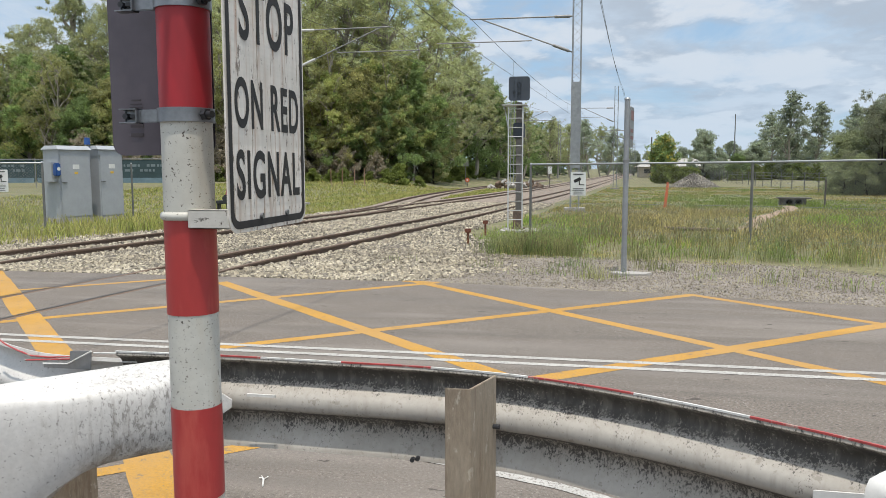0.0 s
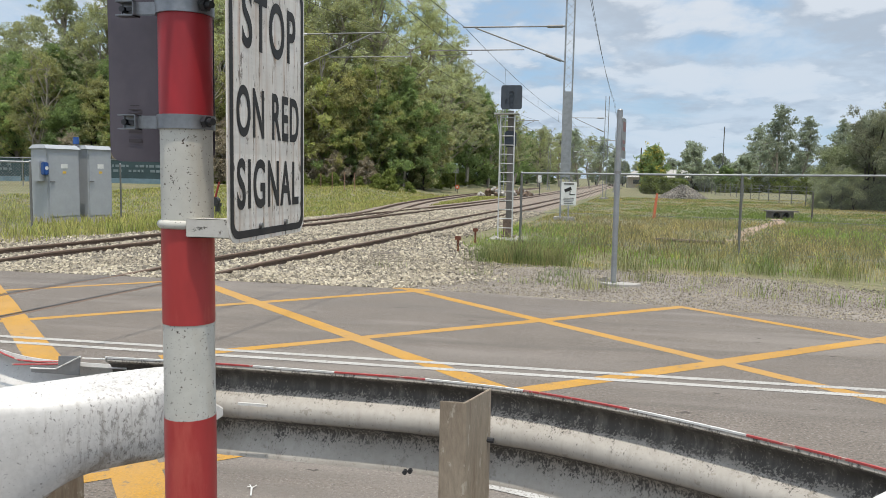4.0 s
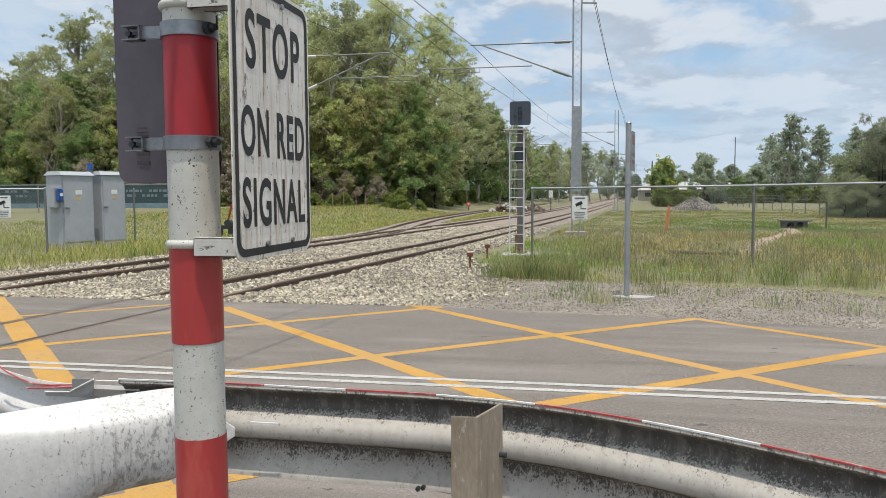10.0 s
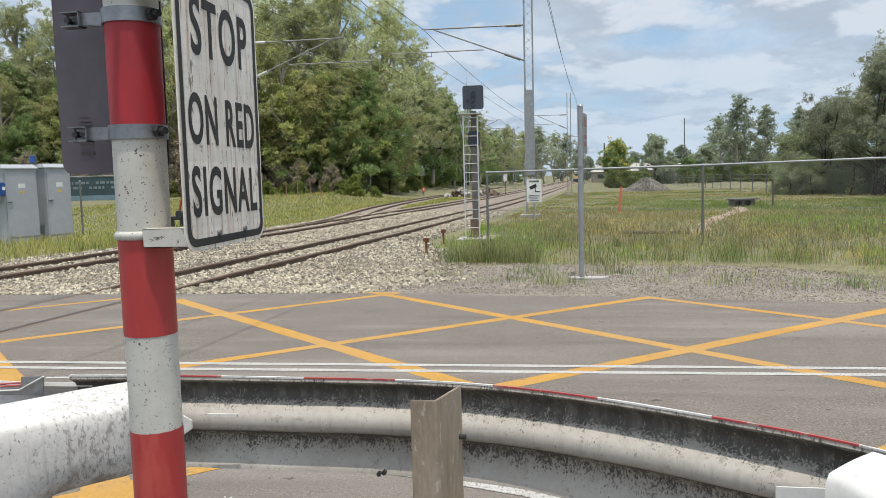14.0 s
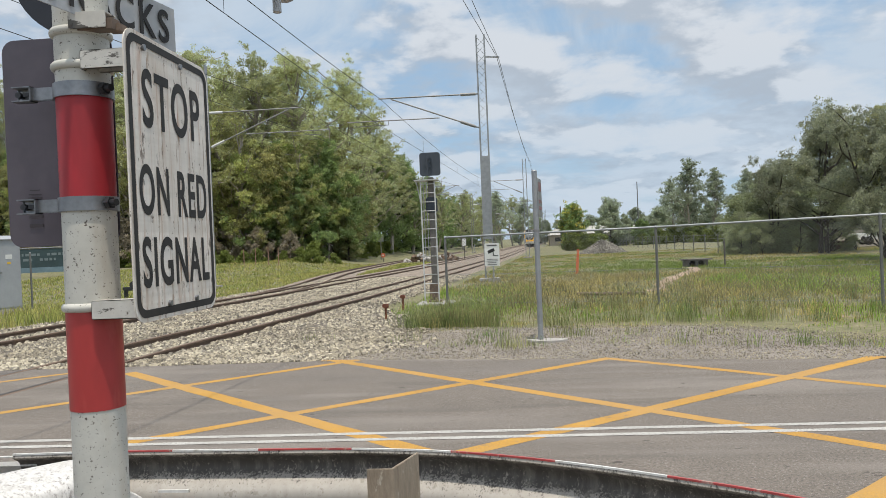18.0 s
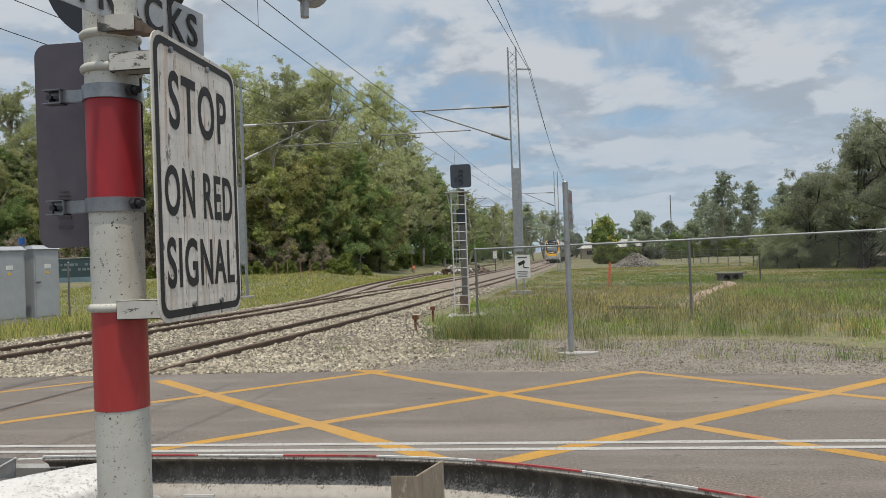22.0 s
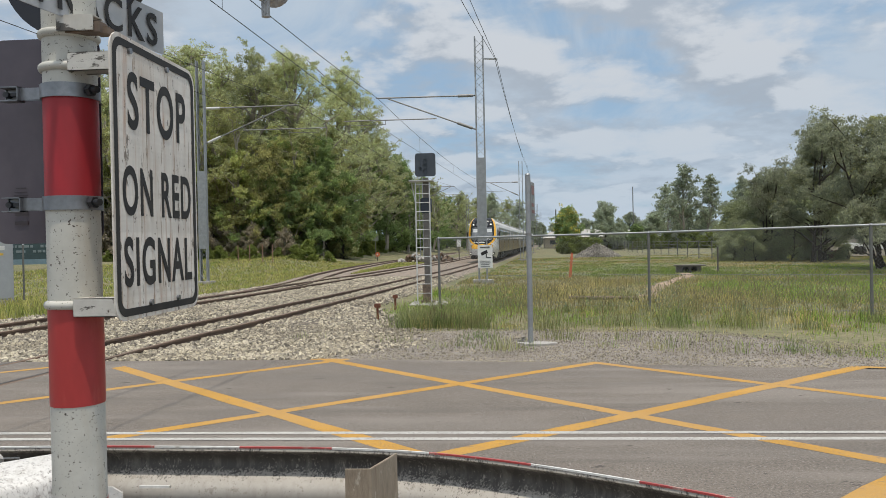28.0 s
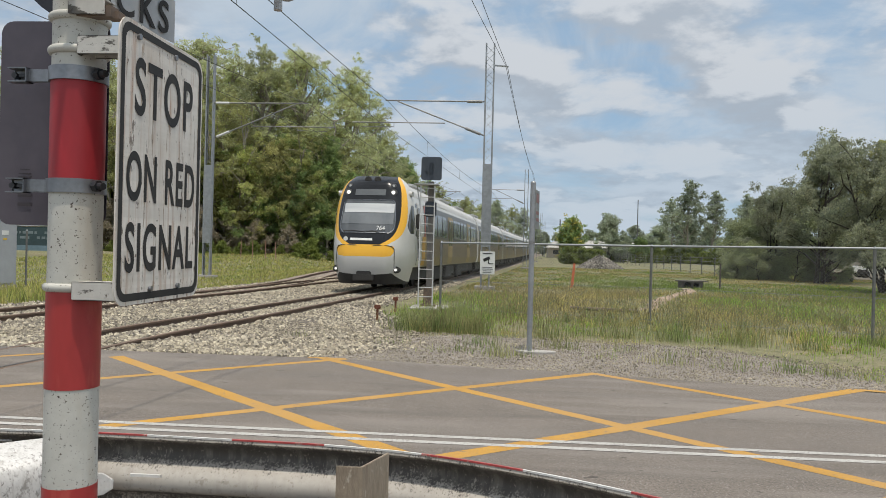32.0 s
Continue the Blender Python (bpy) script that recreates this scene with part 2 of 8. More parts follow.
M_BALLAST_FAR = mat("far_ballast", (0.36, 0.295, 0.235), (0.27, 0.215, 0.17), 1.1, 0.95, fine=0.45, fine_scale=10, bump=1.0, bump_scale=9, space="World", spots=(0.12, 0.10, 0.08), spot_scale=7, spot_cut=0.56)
M_STONE = mat("ballast_stone", (0.425, 0.378, 0.315), (0.31, 0.270, 0.218), 0.8, 0.95, fine=0.75, fine_scale=80, space="World", island=0.5)
M_GRAVEL = mat("gravel_verge", (0.35, 0.31, 0.27), (0.25, 0.22, 0.19), 1.2, 0.95, fine=0.5, fine_scale=60, bump=0.8, bump_scale=60, space="World", spots=(0.16, 0.145, 0.13), spot_scale=40, spot_cut=0.58, detail=9)
M_PEBBLE = mat("road_edge_gravel", (0.305, 0.268, 0.222), (0.200, 0.174, 0.144), 0.9, 0.95, space="World", island=0.5)
M_RAIL = mat("rusty_rail", (0.205, 0.140, 0.100), (0.150, 0.104, 0.078), 2.0, 0.75, metal=0.2, fine=0.7, fine_scale=50, space="World")
M_GALV = mat("galvanised_steel", (0.36, 0.375, 0.385), (0.29, 0.30, 0.31), 6.0, 0.5, metal=0.55, fine=0.85, fine_scale=60)
M_GALV_DULL = mat("dull_galvanised_steel", (0.30, 0.30, 0.30), (0.24, 0.24, 0.24), 5.0, 0.62, metal=0.4, fine=0.85, fine_scale=60)
M_POST = mat("weathered_grey_steel", (0.20, 0.20, 0.19), (0.15, 0.15, 0.145), 4.0, 0.7, metal=0.3, fine=0.8)
M_CONCRETE = mat("pale_concrete", (0.46, 0.44, 0.41), (0.36, 0.34, 0.31), 3.0, 0.9, fine=0.75, fine_scale=40, bump=0.3)
M_BLACK = mat("black_plastic", (0.018, 0.019, 0.022), (0.028, 0.029, 0.032), 4.0, 0.45)


# ---- mesh helpers ----
class Geo:
    """Collects vertices and faces of one mesh."""

    def __init__(self):
        self.v, self.f = [], []

    def add(self, verts, faces):
        o = len(self.v)
        self.v.extend([tuple(p) for p in verts])
        self.f.extend([tuple(i + o for i in q) for q in faces])
        return self

    def box(self, c, s, m=None):
        x, y, z = (k / 2 for k in s)
        pts = [Vector((a * x, b * y, d * z)) for a in (-1, 1) for b in (-1, 1) for d in (-1, 1)]
        pts = [(m @ p if m else p) + Vector(c) for p in pts]
        return self.add(pts, [(0, 1, 3, 2), (4, 6, 7, 5), (0, 4, 5, 1), (2, 3, 7, 6), (0, 2, 6, 4), (1, 5, 7, 3)])

    def bar(self, p, q, w, h):
        """A rectangular bar from p to q."""
        p, q = Vector(p), Vector(q)
        m = (q - p).to_track_quat('Z', 'Y').to_matrix()
        return self.box((p + q) / 2, (w, h, (q - p).length), m)

    def cyl(self, p, q, r, r2=None, n=12, caps=True):
        p, q = Vector(p), Vector(q)
        r2 = r if r2 is None else r2
        m = (q - p).to_track_quat('Z', 'Y').to_matrix()
        ring = [(math.cos(2 * math.pi * i / n), math.sin(2 * math.pi * i / n)) for i in range(n)]
        pts = [p + m @ Vector((c * r, s * r, 0)) for c, s in ring] + [q + m @ Vector((c * r2, s * r2, 0)) for c, s in ring]
        fs = [(i, (i + 1) % n, n + (i + 1) % n, n + i) for i in range(n)]
        if caps:
            fs += [tuple(range(n - 1, -1, -1)), tuple(range(n, 2 * n))]
        return self.add(pts, fs)

    def tube(self, path, r, n=6):
        for a, b in zip(path[:-1], path[1:]):
            self.cyl(a, b, r, r, n)
        return self

    def sweep(self, rings, closed=True, caps=True):
        """Joins rings of equal length into a skin."""
        n = len(rings[0])
        pts = [p for r in rings for p in r]
        fs = []
        for k in range(len(rings) - 1):
            for i in range(n if closed else n - 1):
                j = (i + 1) % n
                fs.append((k * n + i, k * n + j, (k + 1) * n + j, (k + 1) * n + i))
        if caps and closed:
            fs += [tuple(range(n - 1, -1, -1)), tuple((len(rings) - 1) * n + i for i in range(n))]
        return self.add(pts, fs)

    def slab(self, poly, z0, z1):
        """A flat outline in plan, from z0 up to z1."""
        n = len(poly)
        pts = [(x, y, z0) for x, y in poly] + [(x, y, z1) for x, y in poly]
        fs = [(i, (i + 1) % n, n + (i + 1) % n, n + i) for i in range(n)] + [tuple(range(n - 1, -1, -1)), tuple(range(n, 2 * n))]
        return self.add(pts, fs)

    def plate(self, outline, m, thick):
        """A plate of that outline in its own x-z plane, with y as its thickness, laid by the matrix m."""
        n = len(outline)
        pts = [m @ Vector((x, 0, z)) for x, z in outline] + [m @ Vector((x, thick, z)) for x, z in outline]
        fs = [(i, (i + 1) % n, n + (i + 1) % n, n + i) for i in range(n)] + [tuple(range(n - 1, -1, -1)), tuple(range(n, 2 * n))]
        return self.add(pts, fs)

    def mesh(self, name, material, smooth=False, bevel=0.0):
        me = bpy.data.meshes.new(name)
        me.from_pydata(self.v, [], self.f)
        bm = bmesh.new()
        bm.from_mesh(me)
        bmesh.ops.recalc_face_normals(bm, faces=bm.faces)
        if bevel:
            bmesh.ops.bevel(bm, geom=[e for e in bm.edges if len(e.link_faces) == 2 and e.calc_face_angle() > 0.6], offset=bevel, segments=2, affect='EDGES', clamp_overlap=True)
        bm.to_mesh(me)
        bm.free()
        for mm in (material if isinstance(material, (list, tuple)) else [material]):
            me.materials.append(mm)
        if smooth:
            me.polygons.foreach_set("use_smooth", [True] * len(me.polygons))
            me.set_sharp_from_angle(angle=radians(38))
        return me


def raw_mesh(name, verts, faces, material):
    """A mesh straight from lists, for loose stuff."""
    me = bpy.data.meshes.new(name)
    me.from_pydata(verts, [], faces)
    for mm in (material if isinstance(material, (list, tuple)) else [material]):
        me.materials.append(mm)
    me.update()
    return me


def part(name, geo, material, parent, label="", smooth=False, bevel=0.0, at=None):
    ob = new(name, geo.mesh(name, material, smooth, bevel) if isinstance(geo, Geo) else geo)
    ob.parent = parent
    if at is not None:
        ob.matrix_basis = at
    if label:
        tagged(ob, label)
    return ob


def thing(name, m, label, category, group="", kind="", geo=None, material=None, smooth=False, bevel=0.0):
    """A top-level thing at the pose m: an Empty, or one mesh."""
    ob = new(name, geo.mesh(name, material, smooth, bevel) if isinstance(geo, Geo) else geo)
    ob.matrix_basis = m
    return tagged(ob, label, category, group, kind)


def rounded(w, h, r, n=5):
    """A rounded rectangle about the origin."""
    pts = []
    for cx, cz, a0 in ((w / 2 - r, h / 2 - r, 0), (-w / 2 + r, h / 2 - r, 90), (-w / 2 + r, -h / 2 + r, 180), (w / 2 - r, -h / 2 + r, 270)):
        for i in range(n + 1):
            a = radians(a0 + 90 * i / n)
            pts.append((cx + r * math.cos(a), cz + r * math.sin(a)))
    return pts


def lerp_table(t, table):
    for (a, u), (b, v) in zip(table[:-1], table[1:]):
        if t <= b:
            k = max(0.0, (t - a) / (b - a))
            return u + (v - u) * k
    return table[-1][1]


# ---- plan: heights and track lines ----
GROUND_Z = [(10.0, -0.03), (14, -0.07), (17, -0.10), (23, -0.20), (27, -0.25), (49, -0.42), (66, -0.50), (100, -0.62), (3000, -0.70)]
RAIL_Z = [(9.9, 0.004), (11, 0.04), (12.5, 0.07), (15, 0.07), (18, 0.04), (23, -0.05), (27, -0.10), (49, -0.27), (66, -0.36), (100, -0.48), (3000, -0.5)]


def ground_z(x, y):
    z = lerp_table(y, GROUND_Z)
    if y > 14 and x > 1:
        k = min(1.0, (y - 14) / 10) * min(1.0, max(0.0, (x - 1) / 4))
        z += k * (0.10 * noise.noise((x * 0.11, y * 0.09, 0.0)) - 0.02)
    if y > 34:
        dl = lerp_table(y, [(34, -8.4), (49, -7.2), (118, -2.6), (172, 1.0), (400, 16.0), (3000, 200.0)]) - 8.0 - x
        k, q = min(1.0, max(0.0, dl / 8)), min(1.0, (y - 34) / 46)
        z += 0.95 * k * k * (3 - 2 * k) * q
    return z


def catmull(pts, step):
    """Points at even steps along a smooth line through pts."""
    P = [Vector(p) for p in pts]
    P = [P[0] * 2 - P[1]] + P + [P[-1] * 2 - P[-2]]
    out = []
    for i in range(1, len(P) - 2):
        a, b, c, d = P[i - 1:i + 3]
        n = max(1, int((c - b).length / step))
        for k in range(n):
            t = k / n
            out.append(0.5 * ((2 * b) + (c - a) * t + (2 * a - 5 * b + 4 * c - d) * t * t + (3 * b - a - 3 * c + d) * t ** 3))
    return out + [P[-2]]


TRACK_MAIN = [(-7.6, -6), (-6.95, 0), (-6.6, 4), (-6.25, 7.7), (-5.85, 10.8), (-5.33, 14), (-5.05, 17), (-4.75, 22.9), (-4.52, 27), (-3.0, 49), (1.6, 118), (5.2, 172), (14.6, 313), (28, 512)]
TRACK_SIDE = [(-12.2, -6), (-11.2, 0), (-10.55, 6), (-9.7, 12.3), (-9.3, 14.6), (-8.85, 24), (-8.45, 31), (-7.2, 49), (-2.6, 118), (1.0, 172), (10.4, 313), (24, 512)]
TRACK_SPUR = [(-8.72, 26), (-9.03, 34), (-10.05, 42), (-10.9, 50), (-11.5, 60), (-11.75, 72), (-11.7, 85), (-11.1, 98), (-9.9, 118), (-8.0, 150)]


# ---- ground, road, tracks ----
def build_ground():
    xs = [-2500, -700, -250, -120, -70, -45] + [i * 1.5 for i in range(-20, 31)] + [55, 75, 110, 180, 400, 900, 2500]
    ys = [-2500, -400, -120, -60, -30, -12] + [9.0, 9.8, 10.6, 11.5, 12.5, 13.5, 15] + [16.5 + i * 1.8 for i in range(34)] + [82, 92, 105, 120, 150, 200, 300, 500, 1000, 2900]
    verts = [(x, y, ground_z(x, y)) for y in ys for x in xs]
    n = len(xs)
    faces = [(j * n + i, j * n + i + 1, (j + 1) * n + i + 1, (j + 1) * n + i) for j in range(len(ys) - 1) for i in range(n - 1)]
    me = raw_mesh("ground", verts, faces, M_GROUND)
    me.polygons.foreach_set("use_smooth", [True] * len(me.polygons))
    tagged(new("ground", me), "flat green and straw grass field with bare dirt patches", "ground", kind="structure")


def road_far(x):
    """Far edge of the asphalt."""
    return lerp_table(x, [(-60, 10.3), (-8, 10.1), (-2.2, 10.05), (1.7, 9.45), (3.2, 9.1), (5.3, 8.75), (30, 5.2), (60, 1.0)])


def grass_edge(a):
    """Where the grass begins beyond the gravel shoulder."""
    return max(road_far(a) + 0.22, lerp_table(a, [(-3, 12.9), (0.8, 13.2), (2.0, 12.7), (3.0, 11.4), (4.0, 10.2), (5.0, 9.2), (7.0, 7.0), (60, 0.0)]))


def build_road():
    xs = [-90, -60, -40, -25, -15] + [x * 0.5 for x in range(-20, 14)] + [8, 10, 14, 20, 30, 45, 60]
    rng = random.Random(4)
    far = [(x, road_far(x) + rng.uniform(-0.05, 0.05)) for x in xs]
    g = Geo()
    for (xa, ya), (xb, yb) in zip(far[:-1], far[1:]):
        g.add([(xa, -9, 0), (xb, -9, 0), (xb, yb, 0), (xa, ya, 0), (xa, ya + 0.06, -0.05), (xb, yb + 0.06, -0.05)], [(0, 1, 2, 3), (3, 2, 5, 4)])
    thing("road", Matrix(), "worn grey asphalt road with yellow box markings", "road", kind="structure", geo=g, material=M_ASPHALT)


def strip(g, p, q, w, z, ragged=0.0, rng=None, n=None):
    p, q = Vector(p), Vector(q)
    d = (q - p).normalized()
    side = Vector((-d.y, d.x)) * (w / 2)
    n = n or max(1, int((q - p).length / 0.25))
    rows = []
    for i in range(n + 1):
        c = p + (q - p) * (i / n)
        e = (rng.uniform(-1, 1) * ragged, rng.uniform(-1, 1) * ragged) if rng else (0, 0)
        rows.append((c + side * (1 + e[0]), c - side * (1 + e[1])))
    for (a, b), (c, e) in zip(rows[:-1], rows[1:]):
        g.add([(a.x, a.y, z), (b.x, b.y, z), (e.x, e.y, z), (c.x, c.y, z)], [(0, 1, 2, 3)])


# the yellow cross-hatched box: start, end, width of each stripe
YELLOW = [((-8.9, 10.1), (-4.05, 5.3), 0.245), ((-4.85, 9.52), (-0.45, 5.38), 0.174), ((-2.25, 10.02), (3.6, 4.40), 0.148),
          ((-6.9, 5.55), (-1.95, 10.02), 0.131), ((-3.35, 5.72), (1.28, 9.58), 0.139), ((-0.50, 5.33), (4.20, 9.10), 0.165),
          ((1.6, 4.0), (6.4, 8.45), 0.250), ((1.24, 9.56), (5.9, 5.2), 0.122), ((4.2, 9.09), (6.6, 8.45), 0.113),
          ((-8.9, 6.75), (-5.60, 9.70), 0.113), ((-2.45, 10.05), (-1.95, 10.0), 0.100), ((-2.75, 3.02), (-1.55, 4.02), 0.110), ((-2.28, 3.62), (-1.55, 2.70), 0.240)]


def build_markings():
    rng = random.Random(3)
    for i, (p, q, w) in enumerate(YELLOW):
        g = Geo()
        strip(g, p, q, w, 0.0012 + 0.00012 * i, 0.07, rng)
        thing("yellow_line", Matrix(), "worn yellow painted stripe on the asphalt", "road marking", "yellow box stripes", "structure", g, M_YELLOW)
    for y in (6.09, 5.90):
        g = Geo()
        strip(g, (-60, y), (40, y), 0.078, 0.0032, 0.06, rng, 260)
        thing("white_line", Matrix(), "worn white painted centre line on the asphalt", "road marking", "white centre lines", "structure", g, M_WHITE_LINE)
    g = Geo()
    edge = [(-0.95, 3.86), (-0.67, 3.79), (-0.1, 3.6), (0.4, 3.35), (1.0, 2.95), (1.8, 2.3), (3, 1.3)]
    for a, b in zip(edge[:-1], edge[1:]):
        strip(g, a, b, 0.072, 0.0032, 0.04, rng)
    thing("white_edge_line", Matrix(), "white painted edge line curving past the guardrail", "road marking", kind="structure", geo=g, material=M_WHITE_LINE)


RAIL_PROFILE = [(-0.058, -0.135), (0.058, -0.135), (0.058, -0.125), (0.010, -0.108), (0.008, -0.045), (0.033, -0.034), (0.033, -0.006), (0.026, 0.0), (-0.026, 0.0), (-0.033, -0.006), (-0.033, -0.034), (-0.008, -0.045), (-0.010, -0.108), (-0.058, -0.125)]


def rail_line(track, off, step=1.0, lift=0.0):
    pts = catmull([(x, y, 0) for x, y in track], step)
    rings = []
    for i, p in enumerate(pts):
        d = (pts[min(i + 1, len(pts) - 1)] - pts[max(i - 1, 0)]).normalized()
        s = Vector((d.y, -d.x, 0))
        z = lerp_table(p.y, RAIL_Z) + lift
        rings.append([(p.x + s.x * (off + u), p.y + s.y * (off + u), z + v) for u, v in RAIL_PROFILE])
    return Geo().sweep(rings)


def build_tracks():
    for track, what in ((TRACK_MAIN, "main"), (TRACK_SIDE, "second"), (TRACK_SPUR, "spur")):
        lab = {"main": "brown rusty steel rails curving across the road", "second": "rusty steel rails of the second line with a turnout", "spur": "rusty rails branching off to a siding"}[what]
        t = thing("railway_track", Matrix(), lab, "railway track", "railway tracks", "structure")
        for off in (-0.567, 0.567):
            part("rail", rail_line(track, off), M_RAIL, t, "rusty steel rail")
        pts = catmull([(x, y, 0) for x, y in track], 0.68)
        g = Geo()
        for i, p in enumerate(pts[:-1]):
            if p.y < 10.6 or p.y > 150:
                continue
            d = (pts[i + 1] - p).normalized()
            m = Matrix.Rotation(math.atan2(d.y, d.x) - math.pi / 2, 3, 'Z')
            g.box((p.x, p.y, lerp_table(p.y, RAIL_Z) - 0.135 - 0.075), (2.0 if what != "spur" else 2.1, 0.22, 0.15), m)
        tagged(part("sleeper", g, M_SLEEPER, t, "grey concrete sleepers half sunk in ballast"), kind="stuff")
    # rails of the turnout run close together
    g = Geo()
    for off in (-0.47, 0.47):
        gg = rail_line([(-9.1, 17), (-8.85, 24), (-8.6, 30)], off, lift=-0.004)
        g.add(gg.v, gg.f)
    thing("check_rails", Matrix(), "dark check rails laid inside the turnout", "railway track", kind="structure", geo=g, material=M_RAIL)
    # strips of asphalt joint beside the rails in the road
    for off in (-0.567, 0.567):
        pts = catmull([(x, y, 0) for x, y in TRACK_MAIN[:5]], 0.6)
        pts = [p for p in pts if p.y < 10.3]
        for side in (-0.05,):
            g = Geo()
            for a, b in zip(pts[:-1], pts[1:]):
                strip(g, (a.x + off + side, a.y), (b.x + off + side, b.y), 0.03, 0.0095)
            thing("flange_groove", Matrix(), "black rubber flange groove along the rail in the road", "rail groove", "rail grooves", "structure", g, M_BLACK)


def build_ballast():
    rng = random.Random(11)
    # bed under both tracks
    g = Geo()
    ys = [10.15] + [11 + 1.0 * i for i in range(30)] + [45, 55, 70, 90, 120, 160, 220, 313, 500]

    def x_at(track, y):
        return lerp_table(y, [(b, a) for a, b in track])

    rows = []
    for y in ys:
        z = lerp_table(y, RAIL_Z)
        wide = 3.0 * max(0.0, min(1.0, (17 - y) / 5))
        l, r = x_at(TRACK_SIDE, y) - 1.7, x_at(TRACK_MAIN, y) + (1.5 if y < 40 else 1.25)
        l -= wide
        if y < 20:
            r += (20 - y) * 0.34 * min(1, (y - 8.5) / 3)
        b = max(z - 0.11, lerp_table(y, GROUND_Z) + 0.012)
        rows.append([(l - 0.7, y, ground_z(l, y) - 0.02), (l, y, b), (l + 1.7, y, b + 0.01), (r - 1.5, y, b + 0.01), (x_at(TRACK_MAIN, y) + 1.1, y, b), (r, y, max(z - 0.17, ground_z(r, y) + 0.012)), (r + 0.5, y, ground_z(r, y) - 0.03)])
    cut = ys.index(40.0)
    g.sweep(rows[:cut + 1], closed=False)
    thing("ballast", Matrix(), "gritty bed under the tracks, darkened as shade between the crushed stones", "ballast", kind="stuff", geo=g, material=M_BALLAST_BED)
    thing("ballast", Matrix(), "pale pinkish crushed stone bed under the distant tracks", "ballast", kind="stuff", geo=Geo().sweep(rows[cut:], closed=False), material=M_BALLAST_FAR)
    pts = [p for p in catmull([(x, y, 0) for x, y in TRACK_SPUR], 1.5)]
    srows = []
    for i, p in enumerate(pts):
        d = (pts[min(i + 1, len(pts) - 1)] - pts[max(i - 1, 0)]).normalized()
        z = lerp_table(p.y, RAIL_Z)
        srows.append([(p.x + d.y * o, p.y - d.x * o, z + h) for o, h in ((-2.1, -0.40), (-1.4, -0.115), (1.4, -0.115), (2.1, -0.40))])
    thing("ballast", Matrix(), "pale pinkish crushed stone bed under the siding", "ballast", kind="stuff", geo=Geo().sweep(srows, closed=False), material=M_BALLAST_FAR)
    # loose stones
    stones = []
    for k in range(6):
        r2 = random.Random(k)
        pts = [(a * r2.uniform(0.55, 1.0), b * r2.uniform(0.5, 0.85), c * r2.uniform(0.4, 0.75)) for a in (-1, 1) for b in (-1, 1) for c in (-1, 1)]
        stones.append(np.array(pts) * 0.9)
    octa = np.array([(0, 1, 3, 2), (4, 6, 7, 5), (0, 4, 5, 1), (2, 3, 7, 6), (0, 2, 6, 4), (1, 5, 7, 3)])
    verts, faces, cnt = [], [], 0
    n = 0
    while n < 52000:
        y = 10.05 + 31 * rng.random() ** 1.9
        x = rng.uniform(-15.5, 2.5)
        l, r = x_at(TRACK_SIDE, y) - 1.9 - 3.0 * max(0.0, min(1.0, (17 - y) / 5)), x_at(TRACK_MAIN, y) + 1.9 + max(0, (20 - y) * 0.34 * min(1, (y - 8.5) / 3))
        if not l < x < r or (x > r - 1 and rng.random() > r - x):
            continue
        z = max(lerp_table(y, RAIL_Z) - 0.115, lerp_table(y, GROUND_Z) + 0.004)
        if x > x_at(TRACK_MAIN, y) + 1.3:
            z = max(z - 0.05, ground_z(x, y) + 0.015)
        if min(abs(abs(x - x_at(TRACK_MAIN, y)) - 0.567), abs(abs(x - x_at(TRACK_SIDE, y)) - 0.567)) < 0.09:
            continue
        s = rng.uniform(0.020, 0.045) * (1 + max(0, y - 18) * 0.03)
        q = Euler((rng.uniform(0, 6), rng.uniform(0, 6), rng.uniform(0, 6))).to_matrix()
        verts.append(stones[rng.randrange(6)] @ (np.array(q) * s) + (x, y, z + rng.uniform(-0.01, 0.025)))
        faces.append(octa + cnt)
        cnt += 8
        n += 1
    me = raw_mesh("ballast_stones", np.concatenate(verts).tolist(), np.concatenate(faces).tolist(), M_STONE)
    tagged(new("ballast_stones", me), "loose angular pale grey ballast stones", "ballast", kind="stuff")


def build_pebbles():
    """Loose small stones over the gravel shoulder."""
    rng = np.random.default_rng(31)
    n = 30000
    x = rng.uniform(-4.5, 6.5, n)
    y0 = np.array([road_far(a) for a in x])
    y = y0 + 0.02 + 3.7 * rng.random(n) ** 1.15
    rim = np.array([grass_edge(a) for a in x]) + 2.0
    x, y = x[y < rim], y[y < rim]
    n = len(x)
    s = rng.uniform(0.006, 0.014, n) * (1 + (rng.random(n) > 0.96))
    base = np.array([(1, 0, 0), (-0.9, 0.2, 0), (0, 1, 0), (0.1, -0.8, 0), (0, 0, 0.7), (0, 0, -0.7)])
    octa = np.array([(0, 2, 4), (2, 1, 4), (1, 3, 4), (3, 0, 4), (2, 0, 5), (1, 2, 5), (3, 1, 5), (0, 3, 5)])
    a = rng.uniform(0, 6.28, n)
    c, d = np.cos(a), np.sin(a)
    px = base[None, :, 0] * c[:, None] - base[None, :, 1] * d[:, None]
    py = base[None, :, 0] * d[:, None] + base[None, :, 1] * c[:, None]
    v = np.stack([px * s[:, None] + x[:, None], py * s[:, None] + y[:, None], base[None, :, 2] * s[:, None] - 0.012 + s[:, None] * 0.3], axis=2).reshape(-1, 3)
    f = (octa[None] + (np.arange(n) * 6)[:, None, None]).reshape(-1, 3)
    tagged(new("loose_gravel", raw_mesh("loose_gravel", v.tolist(), f.tolist(), M_PEBBLE)), "loose pale gravel scattered along the road edge", "gravel", kind="stuff")


